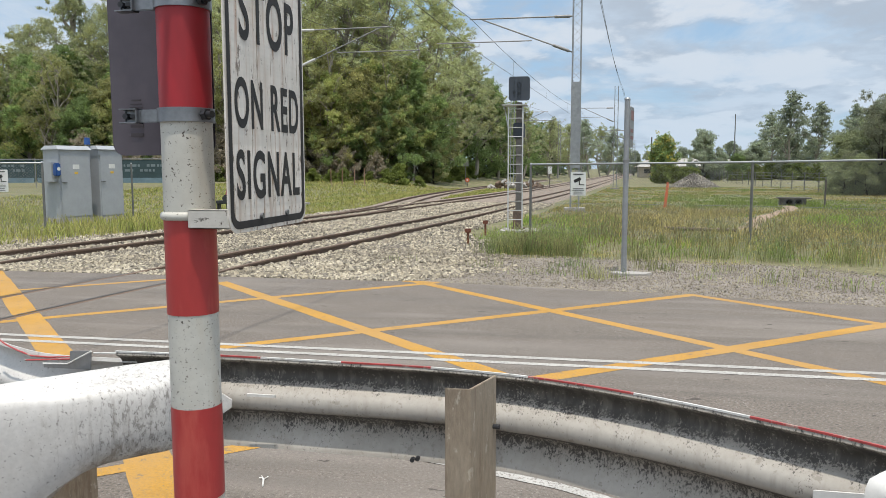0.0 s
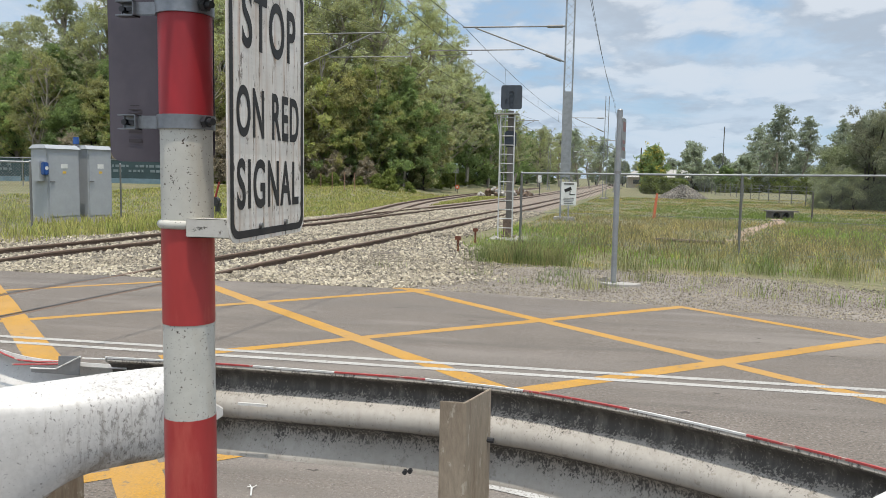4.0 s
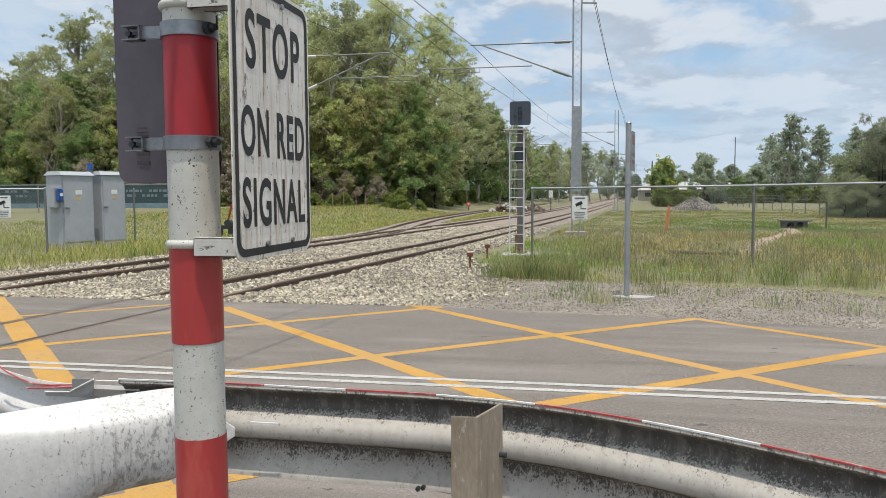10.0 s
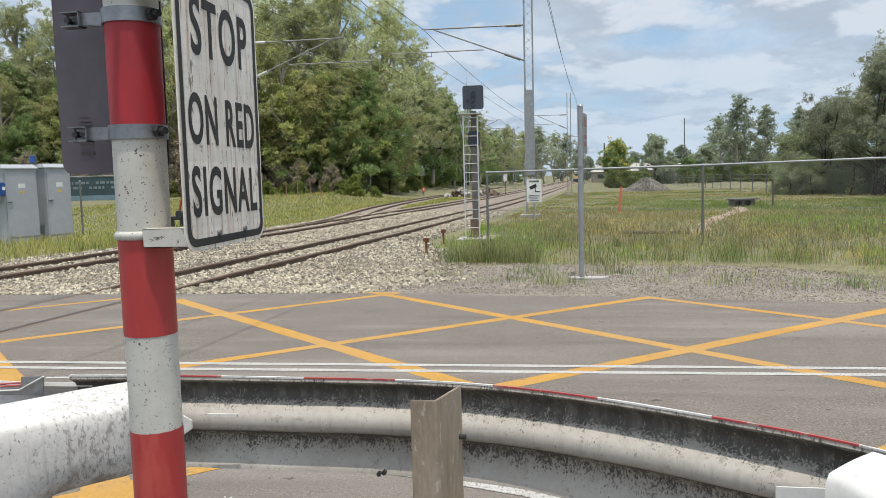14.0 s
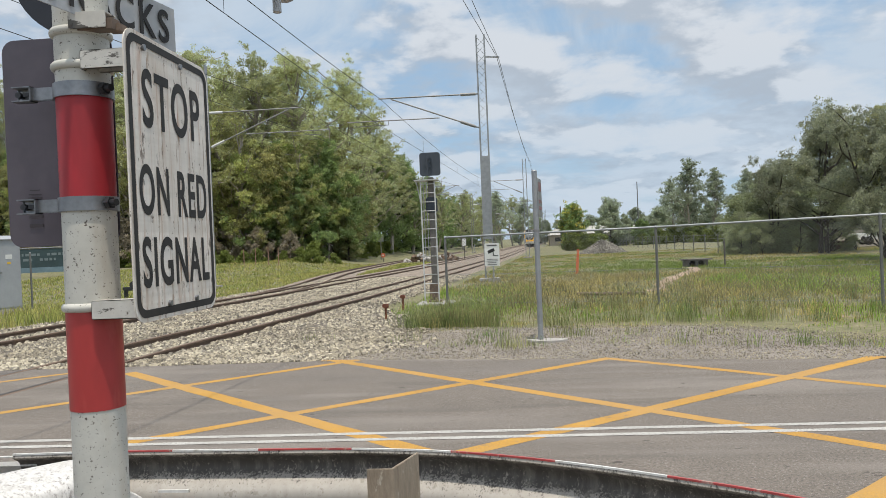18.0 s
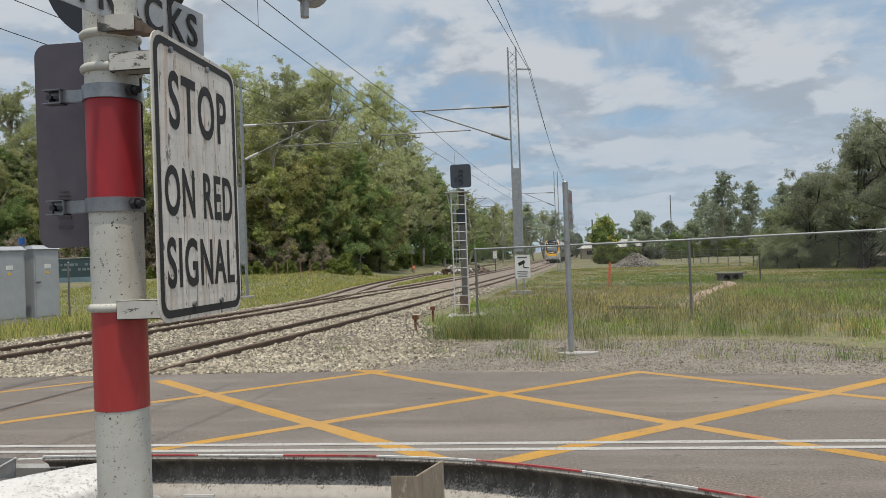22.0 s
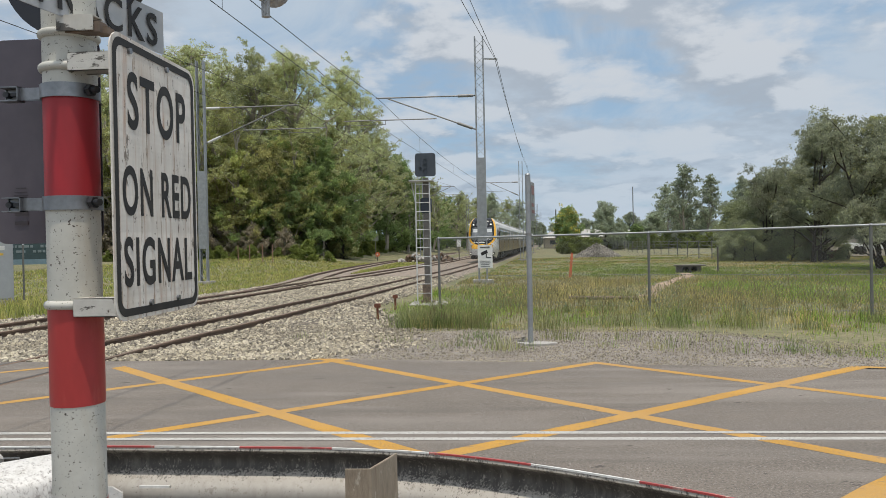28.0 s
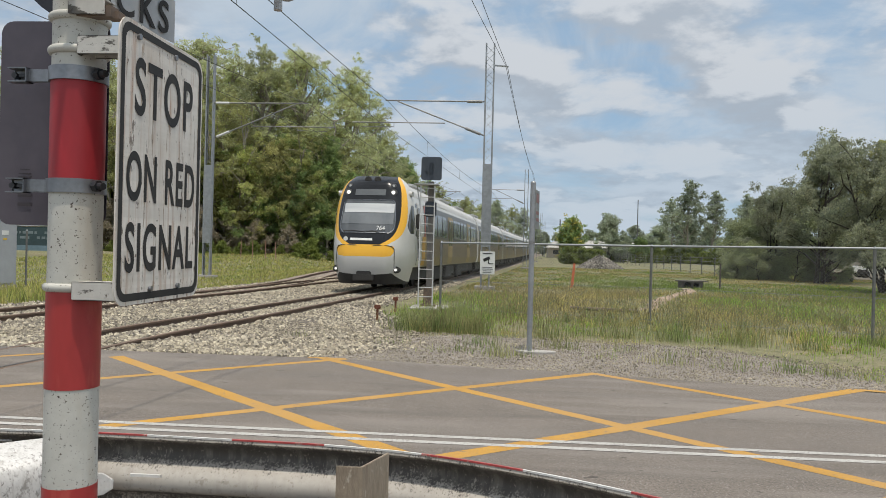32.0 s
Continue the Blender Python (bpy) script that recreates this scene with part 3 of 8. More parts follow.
def build_verge():
    rng = random.Random(21)
    g = Geo()
    xs = [-6.5 + 0.5 * i for i in range(60)]
    rows = []
    for x in xs:
        y0 = road_far(x) - 0.02
        w = lerp_table(x, [(-6.5, 0.5), (-3, 1.3), (-0.8, 3.6), (1.6, 3.5), (3.0, 3.6), (4.0, 2.9), (5.0, 1.5), (7, 0.35), (30, 0.25)]) + rng.uniform(-0.12, 0.12)
        rows.append([(x, y0, -0.012), (x, y0 + w * 0.5, -0.014), (x, y0 + w, -0.018), (x, y0 + w + 0.5, -0.10)])
    g.sweep(rows, closed=False)
    thing("gravel_verge", Matrix(), "grey and tan gravel shoulder beside the road", "gravel", kind="stuff", geo=g, material=M_GRAVEL)


M_SLEEPER = mat("concrete_sleeper", (0.30, 0.285, 0.26), (0.22, 0.20, 0.18), 2.0, 0.95, fine=0.7, space="World")
M_GROUND = mat("grass_ground", (0.165, 0.185, 0.076), (0.285, 0.240, 0.140), 0.42, 0.95, fine=0.42, fine_scale=14, bump=0.8, bump_scale=14, space="World", spots=(0.27, 0.195, 0.125), spot_scale=0.9, spot_cut=0.61, detail=9)
overlay(M_GROUND, (0.07, 0.085, 0.025), 3.2, 0.50, 0.12, amount=0.55, space="World", detail=9.0)
build_ground()
build_road()
build_tracks()
build_ballast()
build_verge()
build_pebbles()
build_markings()


# ---- lettering ----
def letters(body, height, stretch=1.0, bold=0.0, depth=0.0008, align='LEFT', gap=1.0):
    """A mesh of the text, lying in x-y with its left foot at the origin and that capital height."""
    cu = bpy.data.curves.new("letters", 'FONT')
    cu.body, cu.align_x, cu.extrude, cu.offset, cu.resolution_u = body, align, depth, bold, 7
    cu.space_character = gap
    cu.size = height / 0.70
    ob = bpy.data.objects.new("letters", cu)
    scene.collection.objects.link(ob)
    me = bpy.data.meshes.new_from_object(ob.evaluated_get(bpy.context.evaluated_depsgraph_get()))
    bpy.data.objects.remove(ob)
    me.transform(Matrix.Diagonal((stretch, 1, 1, 1)))
    me.materials.clear()
    return me


FACE_X = Matrix(((0, 0, 1, 0), (1, 0, 0, 0), (0, 1, 0, 0), (0, 0, 0, 1)))   # text turned to face +x
FACE_CAM = Matrix(((1, 0, 0, 0), (0, 0, -1, 0), (0, 1, 0, 0), (0, 0, 0, 1)))  # text turned to face -y


def write_on(parent, body, height, m, material, stretch=1.0, bold=0.0, name="lettering", gap=1.0):
    me = letters(body, height, stretch, bold, gap=gap)
    me.materials.append(material)
    return part(name, me, material, parent, at=m)


M_POLE_WHITE = mat("chipped_white_paint", (0.56, 0.55, 0.50), (0.47, 0.46, 0.415), 4.0, 0.6, fine=0.9, fine_scale=40, spots=(0.085, 0.065, 0.05), spot_scale=80, spot_cut=0.63)
# one red in two copies: shaded tone for the top band, sunlit tone below
M_POLE_RED = mat("red_reflective_band", (0.370, 0.017, 0.026), (0.275, 0.012, 0.019), 3.0, 0.5, fine=0.8, fine_scale=25, stretch=(1, 1, 0.3))
M_POLE_RED_LIT = mat("sunlit_red_band", (0.40, 0.038, 0.036), (0.32, 0.030, 0.030), 3.0, 0.42, fine=0.85, fine_scale=25, stretch=(1, 1, 0.3))
overlay(M_POLE_RED_LIT, (0.48, 0.10, 0.075), 11.0, 0.55, 0.12, (1, 1, 0.25), 0.5)
M_SIGN_WHITE = mat("weathered_white_sheeting", (0.78, 0.735, 0.670), (0.67, 0.62, 0.555), 5.0, 0.5, fine=0.9, fine_scale=30, stretch=(1, 3.2, 0.36), spots=(0.30, 0.22, 0.15), spot_scale=17, spot_cut=0.60)
M_SIGN_BLACK = mat("faded_black_vinyl", (0.027, 0.027, 0.028), (0.042, 0.040, 0.038), 12.0, 0.6, spec=0.2)
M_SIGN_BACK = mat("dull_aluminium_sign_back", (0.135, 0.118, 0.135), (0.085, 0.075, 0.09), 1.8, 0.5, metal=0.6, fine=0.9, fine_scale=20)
M_CLAMP = mat("steel_clamp", (0.30, 0.31, 0.33), (0.22, 0.23, 0.245), 9.0, 0.4, metal=0.8, fine=0.8)
M_ARM = mat("flaking_white_arm", (0.60, 0.59, 0.55), (0.50, 0.48, 0.44), 6.0, 0.6, fine=0.9, spots=(0.08, 0.06, 0.045), spot_scale=34, spot_cut=0.60)
M_DARKBLUE = mat("dark_backboard", (0.012, 0.014, 0.022), (0.02, 0.022, 0.03), 4.0, 0.5)
M_GREYPAINT = mat("grey_paint", (0.42, 0.43, 0.44), (0.36, 0.37, 0.38), 3.0, 0.5, fine=0.9)
M_RUSTY = mat("rust_stained_steel", (0.20, 0.14, 0.10), (0.10, 0.075, 0.06), 12, 0.8)
overlay(M_POLE_WHITE, (0.05, 0.04, 0.032), 140.0, 0.625, 0.02)
overlay(M_POLE_WHITE, (0.40, 0.34, 0.26), 9.0, 0.56, 0.14, (1, 1, 0.15), 0.5)
overlay(M_SIGN_WHITE, (0.38, 0.185, 0.09), 60.0, 0.545, 0.10, (1, 1, 0.04), 0.62)
overlay(M_SIGN_WHITE, (0.47, 0.44, 0.39), 34.0, 0.44, 0.16, (0.02, 0.02, 1), 0.34, detail=2.0)
overlay(M_SIGN_WHITE, (0.44, 0.34, 0.25), 7.0, 0.52, 0.2, (1, 1, 0.35), 0.5)
overlay(M_SIGN_WHITE, (0.10, 0.07, 0.05), 60.0, 0.615, 0.03, (1, 1, 0.5), 0.85)
overlay(M_SIGN_WHITE, (0.12, 0.085, 0.06), 20.0, 0.605, 0.04, (1, 1, 0.45), 0.85, detail=9.0)
overlay(M_ARM, (0.045, 0.038, 0.03), 26.0, 0.555, 0.03, (0.4, 1, 1), 0.9, detail=8.0)
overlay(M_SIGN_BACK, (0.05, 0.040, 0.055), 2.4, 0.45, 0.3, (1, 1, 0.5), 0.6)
PX, PY, PR = -0.895, 1.690, 0.0585


def ring_at(g, z, r, h, n=40):
    """A rounded collar round the pole."""
    rings = []
    for k in range(7):
        a = -math.pi / 2 + math.pi * k / 6
        rr, zz = r + h * 0.45 * math.cos(a), z + h * 0.5 * math.sin(a)
        rings.append([(rr * math.cos(2 * math.pi * i / n), rr * math.sin(2 * math.pi * i / n), zz) for i in range(n)])
    g.sweep(rings)


def build_crossing_mast():
    t = thing("crossing_signal_mast", pose(PX, PY, 0), "red and white banded steel mast with clamped signs beside the guardrail", "signal mast")
    g = Geo().cyl((0, 0, 0.02), (0, 0, 4.3), PR, n=40)
    part("pole", g, M_POLE_WHITE, t, "white painted pole with chipped paint", smooth=True)
    part("base_plate", Geo().box((0, 0, 0.012), (0.34, 0.34, 0.024)), M_GALV_DULL, t, bevel=0.003)
    for x in (-0.13, 0.13):
        for y in (-0.13, 0.13):
            part("bolt", Geo().cyl((x, y, 0.02), (x, y, 0.06), 0.014, n=6), M_GALV_DULL, t)
    for z0, z1 in ((0.27, 0.497), (0.722, 0.948), (1.172, 1.398), (1.647, 1.875)):
        # the bands' light and shade are in their colours, split by height
        part("red_band", Geo().cyl((0, 0, z0), (0, 0, z1), PR + 0.0012, n=40, caps=False), M_POLE_RED if z0 > 1.5 else M_POLE_RED_LIT, t, "red reflective band with shade put into its red" if z0 > 1.5 else "red reflective band with sunlight put into its red", smooth=True)
    for z in (1.635, 1.890):
        g = Geo().cyl((0, 0, z - 0.016), (0, 0, z + 0.016), PR + 0.006, n=36)
        c = part("clamp", g, M_CLAMP, t, "grey steel strap clamp", smooth=True)
        part("strap", Geo().box((-0.075, -0.010, z), (0.085, 0.010, 0.030)), M_CLAMP, c, bevel=0.002)
        b = Geo()
        for s in (-1, 1):
            b.box((-0.135, -0.012, z + 0.0155 * s), (0.046, 0.030, 0.003))
        b.box((-0.1135, -0.012, z), (0.003, 0.030, 0.034)).box((-0.1565, 0.000, z), (0.003, 0.006, 0.034)).box((-0.135, 0.002, z), (0.046, 0.002, 0.034))
        part("bracket", b, M_CLAMP, c, bevel=0.001)
        part("bracket_bolt", Geo().cyl((-0.147, -0.018, z), (-0.147, 0.0, z), 0.007, n=8).box((-0.125, -0.014, z), (0.020, 0.006, 0.008)), M_BLACK, c)
        part("bolt", Geo().cyl((0.062, -0.030, z), (0.086, -0.040, z), 0.008, n=12).cyl((0.060, -0.030, z), (0.072, -0.034, z), 0.0135, n=6), M_BLACK, c)
    for z in (1.403, 1.944, 2.020):
        g = Geo()
        ring_at(g, z, PR, 0.020)
        part("u_bolt_ring", g, M_POLE_WHITE, t, "white painted ring", smooth=True)
    # square white sign arms
    for z in (1.398, 1.948):
        g = Geo()
        g.box((0.096, -0.045, z + 0.019), (0.130, 0.045, 0.005)).box((0.096, -0.066, z), (0.130, 0.004, 0.042)).box((0.096, -0.024, z), (0.130, 0.004, 0.042)).box((0.033, -0.045, z), (0.004, 0.045, 0.042))
        part("sign_arm", g, M_ARM, t, "flaking white painted sign arm", bevel=0.002)
    oc = part("old_arm", Geo().box((0.052, -0.068, 2.034), (0.085, 0.004, 0.036)).box((0.052, -0.045, 2.050), (0.085, 0.046, 0.004)).box((0.010, -0.045, 2.034), (0.004, 0.046, 0.036)), M_ARM, t, "flaking end of an old sign arm", bevel=0.001)
    part("rust_core", Geo().box((0.066, -0.045, 2.026), (0.080, 0.034, 0.024)).box((0.100, -0.03, 2.022), (0.03, 0.03, 0.016)), M_RUSTY, oc, "rusty inside")
    # the plate at the back, seen from behind
    outline = rounded(0.275, 0.497, 0.030)
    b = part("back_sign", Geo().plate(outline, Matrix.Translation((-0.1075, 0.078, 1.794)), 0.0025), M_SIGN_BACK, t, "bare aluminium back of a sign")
    g = Geo()
    for w, dz in ((0.035, 0.045), (0.045, 0.035), (0.05, 0.027), (0.025, 0.012), (0.05, 0.003)):
        g.box((-0.176, 0.0755, 1.636 + dz), (w * 0.7, 0.0008, 0.0022))
    for dz in (-0.018, -0.040):
        g.box((-0.176, 0.0755, 1.636 + dz), (0.034, 0.0008, 0.008))
    part("maker_print", g, mat("printed_ink", (0.05, 0.043, 0.05)), b, "small dark printed lines")
    part("lamp_housing", Geo().box((0.092, 0.16, 1.725), (0.05, 0.05, 0.085)), M_DARKBLUE, t, "small dark lamp housing", bevel=0.008)
    # flashing-light target and hood
    disc = part("light_target", Geo().cyl((-0.075, 0.145, 2.245), (-0.075, 0.152, 2.245), 0.185, n=48), M_DARKBLUE, t, "round black light target")
    part("light_hood", Geo().cyl((-0.075, 0.152, 2.27), (-0.075, 0.33, 2.27), 0.115, n=24), M_DARKBLUE, disc, smooth=True)
    arm = part("cross_arm", Geo().cyl((0, 0, 2.37), (0.305, 0.53, 2.37), 0.020, n=14), M_GREYPAINT, t, smooth=True)
    part("light_hood", Geo().cyl((0.290, 0.47, 2.318), (0.322, 0.59, 2.306), 0.054, n=20).cyl((0.305, 0.53, 2.37), (0.305, 0.53, 2.209), 0.013, n=10), M_GREYPAINT, arm, "grey signal hood", smooth=True)
    # number-of-tracks plate
    yaw = math.atan2(0.086, 0.45)
    m = Matrix.Translation((0.010, -0.155, 2.104)) @ Matrix.Rotation(-yaw, 4, 'Z') @ FACE_X
    tp = part("tracks_plate", Geo().plate([(-0.150, -0.056), (0.455, -0.056), (0.455, 0.056), (-0.150, 0.056)], m @ Matrix(((1, 0, 0, 0), (0, 0, 1, 0), (0, -1, 0, 0), (0, 0, 0, 1))), 0.003), M_GREYPAINT, t, "grey plate with black lettering")
    write_on(tp, "TRACKS", 0.082, m @ Matrix.Translation((-0.012, -0.042, 0.0045)), M_SIGN_BLACK, 0.86, 0.0014, gap=1.25)


def build_stop_sign():
    w, h = 0.452, 0.630
    t = thing("stop_on_red_signal_sign", pose(-0.728, 1.778, 1.685), "white weathered sign with black border reading stop on red signal", "sign")
    flip = Matrix(((0, -1, 0, 0), (1, 0, 0, 0), (0, 0, 1, 0), (0, 0, 0, 1)))
    part("panel", Geo().plate(rounded(w, h, 0.042, 8), flip, 0.003), M_SIGN_WHITE, t, "white panel with rust streaks")
    outer, inner = rounded(w - 0.018, h - 0.018, 0.036, 8), rounded(w - 0.052, h - 0.052, 0.024, 8)
    n = len(outer)
    g = Geo()
    g.add([(0.0012, x, z) for x, z in outer] + [(0.0012, x, z) for x, z in inner], [(i, (i + 1) % n, n + (i + 1) % n, n + i) for i in range(n)])
    part("border", g, M_SIGN_BLACK, t, "black border")
    for body, cap, x0, wide, z in (("STOP", 0.125, -0.153, 0.314, 0.115), ("ON RED", 0.106, -0.184, 0.368, -0.079), ("SIGNAL", 0.106, -0.183, 0.366, -0.238)):
        me = letters(body, cap, 1.0, 0.0032, depth=0.0002, gap=1.14)
        xs = [v.co.x for v in me.vertices]
        me.transform(Matrix.Diagonal((wide / (max(xs) - min(xs)), 1, 1, 1)))
        lo = min(v.co.x for v in me.vertices)
        me.materials.append(M_SIGN_BLACK)
        part("lettering", me, M_SIGN_BLACK, t, "black capitals", at=Matrix.Translation((0.0012, x0 - lo, z)) @ FACE_X)
    for y, z in ((-0.14, 0.285), (0.05, 0.285), (-0.06, -0.283), (0.09, -0.283)):
        part("rivet", Geo().cyl((0.0, y, z), (0.006, y, z), 0.007, n=10), M_CLAMP, t, smooth=True)


# ---- guardrail ----


def mould_mat():
    """Grey galvanising with two bands of black mould that break up into streaks."""
    m = mat("stained_guardrail", (0.46, 0.43, 0.385), (0.37, 0.342, 0.302), 2.2, 0.6, metal=0.08, fine=0.9, fine_scale=50, space="World", spots=(0.30, 0.275, 0.235), spot_scale=30, spot_cut=0.60)
    nt = m.node_tree
    N, L = nt.nodes, nt.links
    b = N["Principled BSDF"]
    col = b.inputs["Base Color"].links[0].from_socket
    pos = N.new("ShaderNodeNewGeometry").outputs["Position"]
    sep = N.new("ShaderNodeSeparateXYZ")
    L.new(pos, sep.inputs[0])

    def noise_at(scale, stretch, detail):
        mp = N.new("ShaderNodeMapping")
        mp.inputs["Scale"].default_value = stretch
        L.new(pos, mp.inputs["Vector"])
        n = N.new("ShaderNodeTexNoise")
        n.inputs["Scale"].default_value, n.inputs["Detail"].default_value, n.inputs["Roughness"].default_value = scale, detail, 0.7
        L.new(mp.outputs[0], n.inputs["Vector"])
        return n.outputs[0]

    def calc(op, x, y):
        n = N.new("ShaderNodeMath")
        n.operation = op
        for i, v in enumerate((x, y)):
            if isinstance(v, (int, float)):
                n.inputs[i].default_value = v
            else:
                L.new(v, n.inputs[i])
        return n.outputs[0]

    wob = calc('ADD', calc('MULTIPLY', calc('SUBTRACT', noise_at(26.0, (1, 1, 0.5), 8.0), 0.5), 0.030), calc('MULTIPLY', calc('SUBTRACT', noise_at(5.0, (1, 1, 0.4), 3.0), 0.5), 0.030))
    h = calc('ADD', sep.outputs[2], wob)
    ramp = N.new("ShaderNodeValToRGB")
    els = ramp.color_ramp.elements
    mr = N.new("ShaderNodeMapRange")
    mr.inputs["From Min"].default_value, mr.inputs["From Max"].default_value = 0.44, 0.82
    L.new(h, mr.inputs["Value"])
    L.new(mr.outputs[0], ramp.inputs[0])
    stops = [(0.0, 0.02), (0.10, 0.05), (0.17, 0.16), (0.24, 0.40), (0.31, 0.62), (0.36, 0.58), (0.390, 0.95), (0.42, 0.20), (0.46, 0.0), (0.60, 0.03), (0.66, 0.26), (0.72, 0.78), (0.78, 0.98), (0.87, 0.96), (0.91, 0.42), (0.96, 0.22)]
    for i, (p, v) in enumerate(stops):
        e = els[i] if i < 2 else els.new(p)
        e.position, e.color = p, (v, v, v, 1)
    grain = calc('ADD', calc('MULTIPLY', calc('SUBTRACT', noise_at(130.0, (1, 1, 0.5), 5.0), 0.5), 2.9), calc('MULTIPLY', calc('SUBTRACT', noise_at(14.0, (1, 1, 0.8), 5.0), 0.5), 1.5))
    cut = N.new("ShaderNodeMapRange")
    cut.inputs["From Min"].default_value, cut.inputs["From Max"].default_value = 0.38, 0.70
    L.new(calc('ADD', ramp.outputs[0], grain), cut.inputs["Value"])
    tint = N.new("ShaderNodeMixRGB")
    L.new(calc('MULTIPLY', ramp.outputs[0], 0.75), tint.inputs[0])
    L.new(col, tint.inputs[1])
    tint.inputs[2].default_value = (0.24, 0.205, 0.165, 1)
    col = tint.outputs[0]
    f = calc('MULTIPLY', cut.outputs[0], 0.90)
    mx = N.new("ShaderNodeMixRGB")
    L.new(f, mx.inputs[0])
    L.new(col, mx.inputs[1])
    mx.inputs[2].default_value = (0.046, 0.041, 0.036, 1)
    L.new(mx.outputs[0], b.inputs["Base Color"])
    return m


M_RAIL_IN = mould_mat()
overlay(M_RAIL_IN, (0.26, 0.235, 0.20), 24.0, 0.50, 0.2, (1, 1, 0.12), 0.45, "World")
M_RAIL_WHITE = mat("painted_white_terminal", (0.64, 0.625, 0.600), (0.56, 0.545, 0.520), 2.6, 0.5, fine=0.88, fine_scale=60, spots=(0.20, 0.185, 0.17), spot_scale=110, spot_cut=0.66, space="World", detail=9)
overlay(M_RAIL_WHITE, (0.30, 0.275, 0.24), 4.5, 0.56, 0.14, (1, 1, 0.6), 0.30, "World", 10.0, 0.75)
overlay(M_RAIL_WHITE, (0.15, 0.135, 0.120), 70.0, 0.66, 0.08, (1, 1, 0.45), 0.70, "World", 6.0, 0.8, ((-1.56, 2.47, 0.62), 0.42, 0.225))
overlay(M_RAIL_WHITE, (0.30, 0.275, 0.245), 30.0, 0.66, 0.16, (1, 1, 0.10), 0.60, "World", 6.0, 0.7, ((-1.60, 2.44, 0.62), 0.42, 0.22))
overlay(M_RAIL_WHITE, (0.085, 0.075, 0.065), 9.0, 0.70, 0.05, (1, 1, 0.22), 0.85, "World", 9.0, 0.7, ((-1.46, 2.52, 0.70), 0.11, 0.24))
# brown shading of the undercut lower edge, painted into the white
overlay(M_RAIL_WHITE, (0.20, 0.165, 0.125), 10.0, 0.64, 0.14, (1, 1, 0.5), 0.75, "World", 8.0, 0.7, ((-1.64, 2.40, 0.46), 0.30, 0.30))
overlay(M_RAIL_WHITE, (0.10, 0.09, 0.08), 75.0, 0.645, 0.03, (1, 1, 1), 0.8, "World", 3.0)
M_RAIL_CLEAN = mat("clean_white_terminal", (0.76, 0.745, 0.71), (0.68, 0.665, 0.63), 2.6, 0.5, fine=0.9, fine_scale=50, space="World", spots=(0.35, 0.33, 0.30), spot_scale=90, spot_cut=0.66)
M_LIP_RED = mat("red_edge_tape", (0.46, 0.070, 0.065), (0.36, 0.060, 0.058), 9, 0.5, fine=0.85)
overlay(M_LIP_RED, (0.42, 0.36, 0.30), 30.0, 0.57, 0.08, (1, 1, 0.3), 0.8, "World")
M_LIP_WHITE = mat("white_edge_tape", (0.74, 0.73, 0.70), (0.62, 0.61, 0.58), 9, 0.5, fine=0.85)
overlay(M_LIP_WHITE, (0.33, 0.29, 0.24), 30.0, 0.56, 0.10, (1, 1, 0.3), 0.7, "World")
M_STEELPOST = mat("brown_stained_steel_post", (0.40, 0.335, 0.255), (0.28, 0.225, 0.165), 3.5, 0.65, metal=0.15, fine=0.75, fine_scale=60, bump=0.25, bump_scale=60, stretch=(1, 1, 0.3))
overlay(M_STEELPOST, (0.17, 0.115, 0.075), 26.0, 0.53, 0.14, (1, 1, 0.10), 0.6)
overlay(M_STEELPOST, (0.52, 0.47, 0.39), 34.0, 0.60, 0.05, (1, 1, 0.5), 0.55)
W_RAW = [(0.020, 0.804), (0.016, 0.790), (0.050, 0.768), (0.066, 0.742), (0.058, 0.715), (0.026, 0.688), (0.004, 0.658), (0.000, 0.632), (0.008, 0.608), (0.046, 0.588), (0.072, 0.565), (0.072, 0.540), (0.056, 0.512), (0.040, 0.484), (0.028, 0.462), (0.026, 0.449)]
W_PROFILE = [(p.x, p.y) for p in catmull([(u, z, 0) for u, z in W_RAW], 0.009)]
RAIL_PLAN = [(-1.78, 2.655), (-1.38, 2.668), (-0.86, 2.655), (-0.52, 2.640), (-0.17, 2.580), (0.17, 2.447), (0.50, 2.262), (0.80, 2.055), (1.08, 1.76), (1.27, 1.38), (1.36, 0.95), (1.38, 0.45)]


def plan_frames(plan, step):
    pts = catmull([(x, y, 0) for x, y in plan], step)
    out = []
    for i, p in enumerate(pts):
        d = (pts[min(i + 1, len(pts) - 1)] - pts[max(i - 1, 0)]).normalized()
        out.append((p, Vector((-d.y, d.x, 0))))     # place and the side away from the footpath
    return out


def beam(plan, profile, thick, step=0.06):
    rings = []
    for p, s in plan_frames(plan, step):
        ring = [(p.x + s.x * u, p.y + s.y * u, z) for u, z in profile]
        ring += [(p.x + s.x * (u + thick), p.y + s.y * (u + thick), z) for u, z in reversed(profile)]
        rings.append(ring)
    return Geo().sweep(rings)


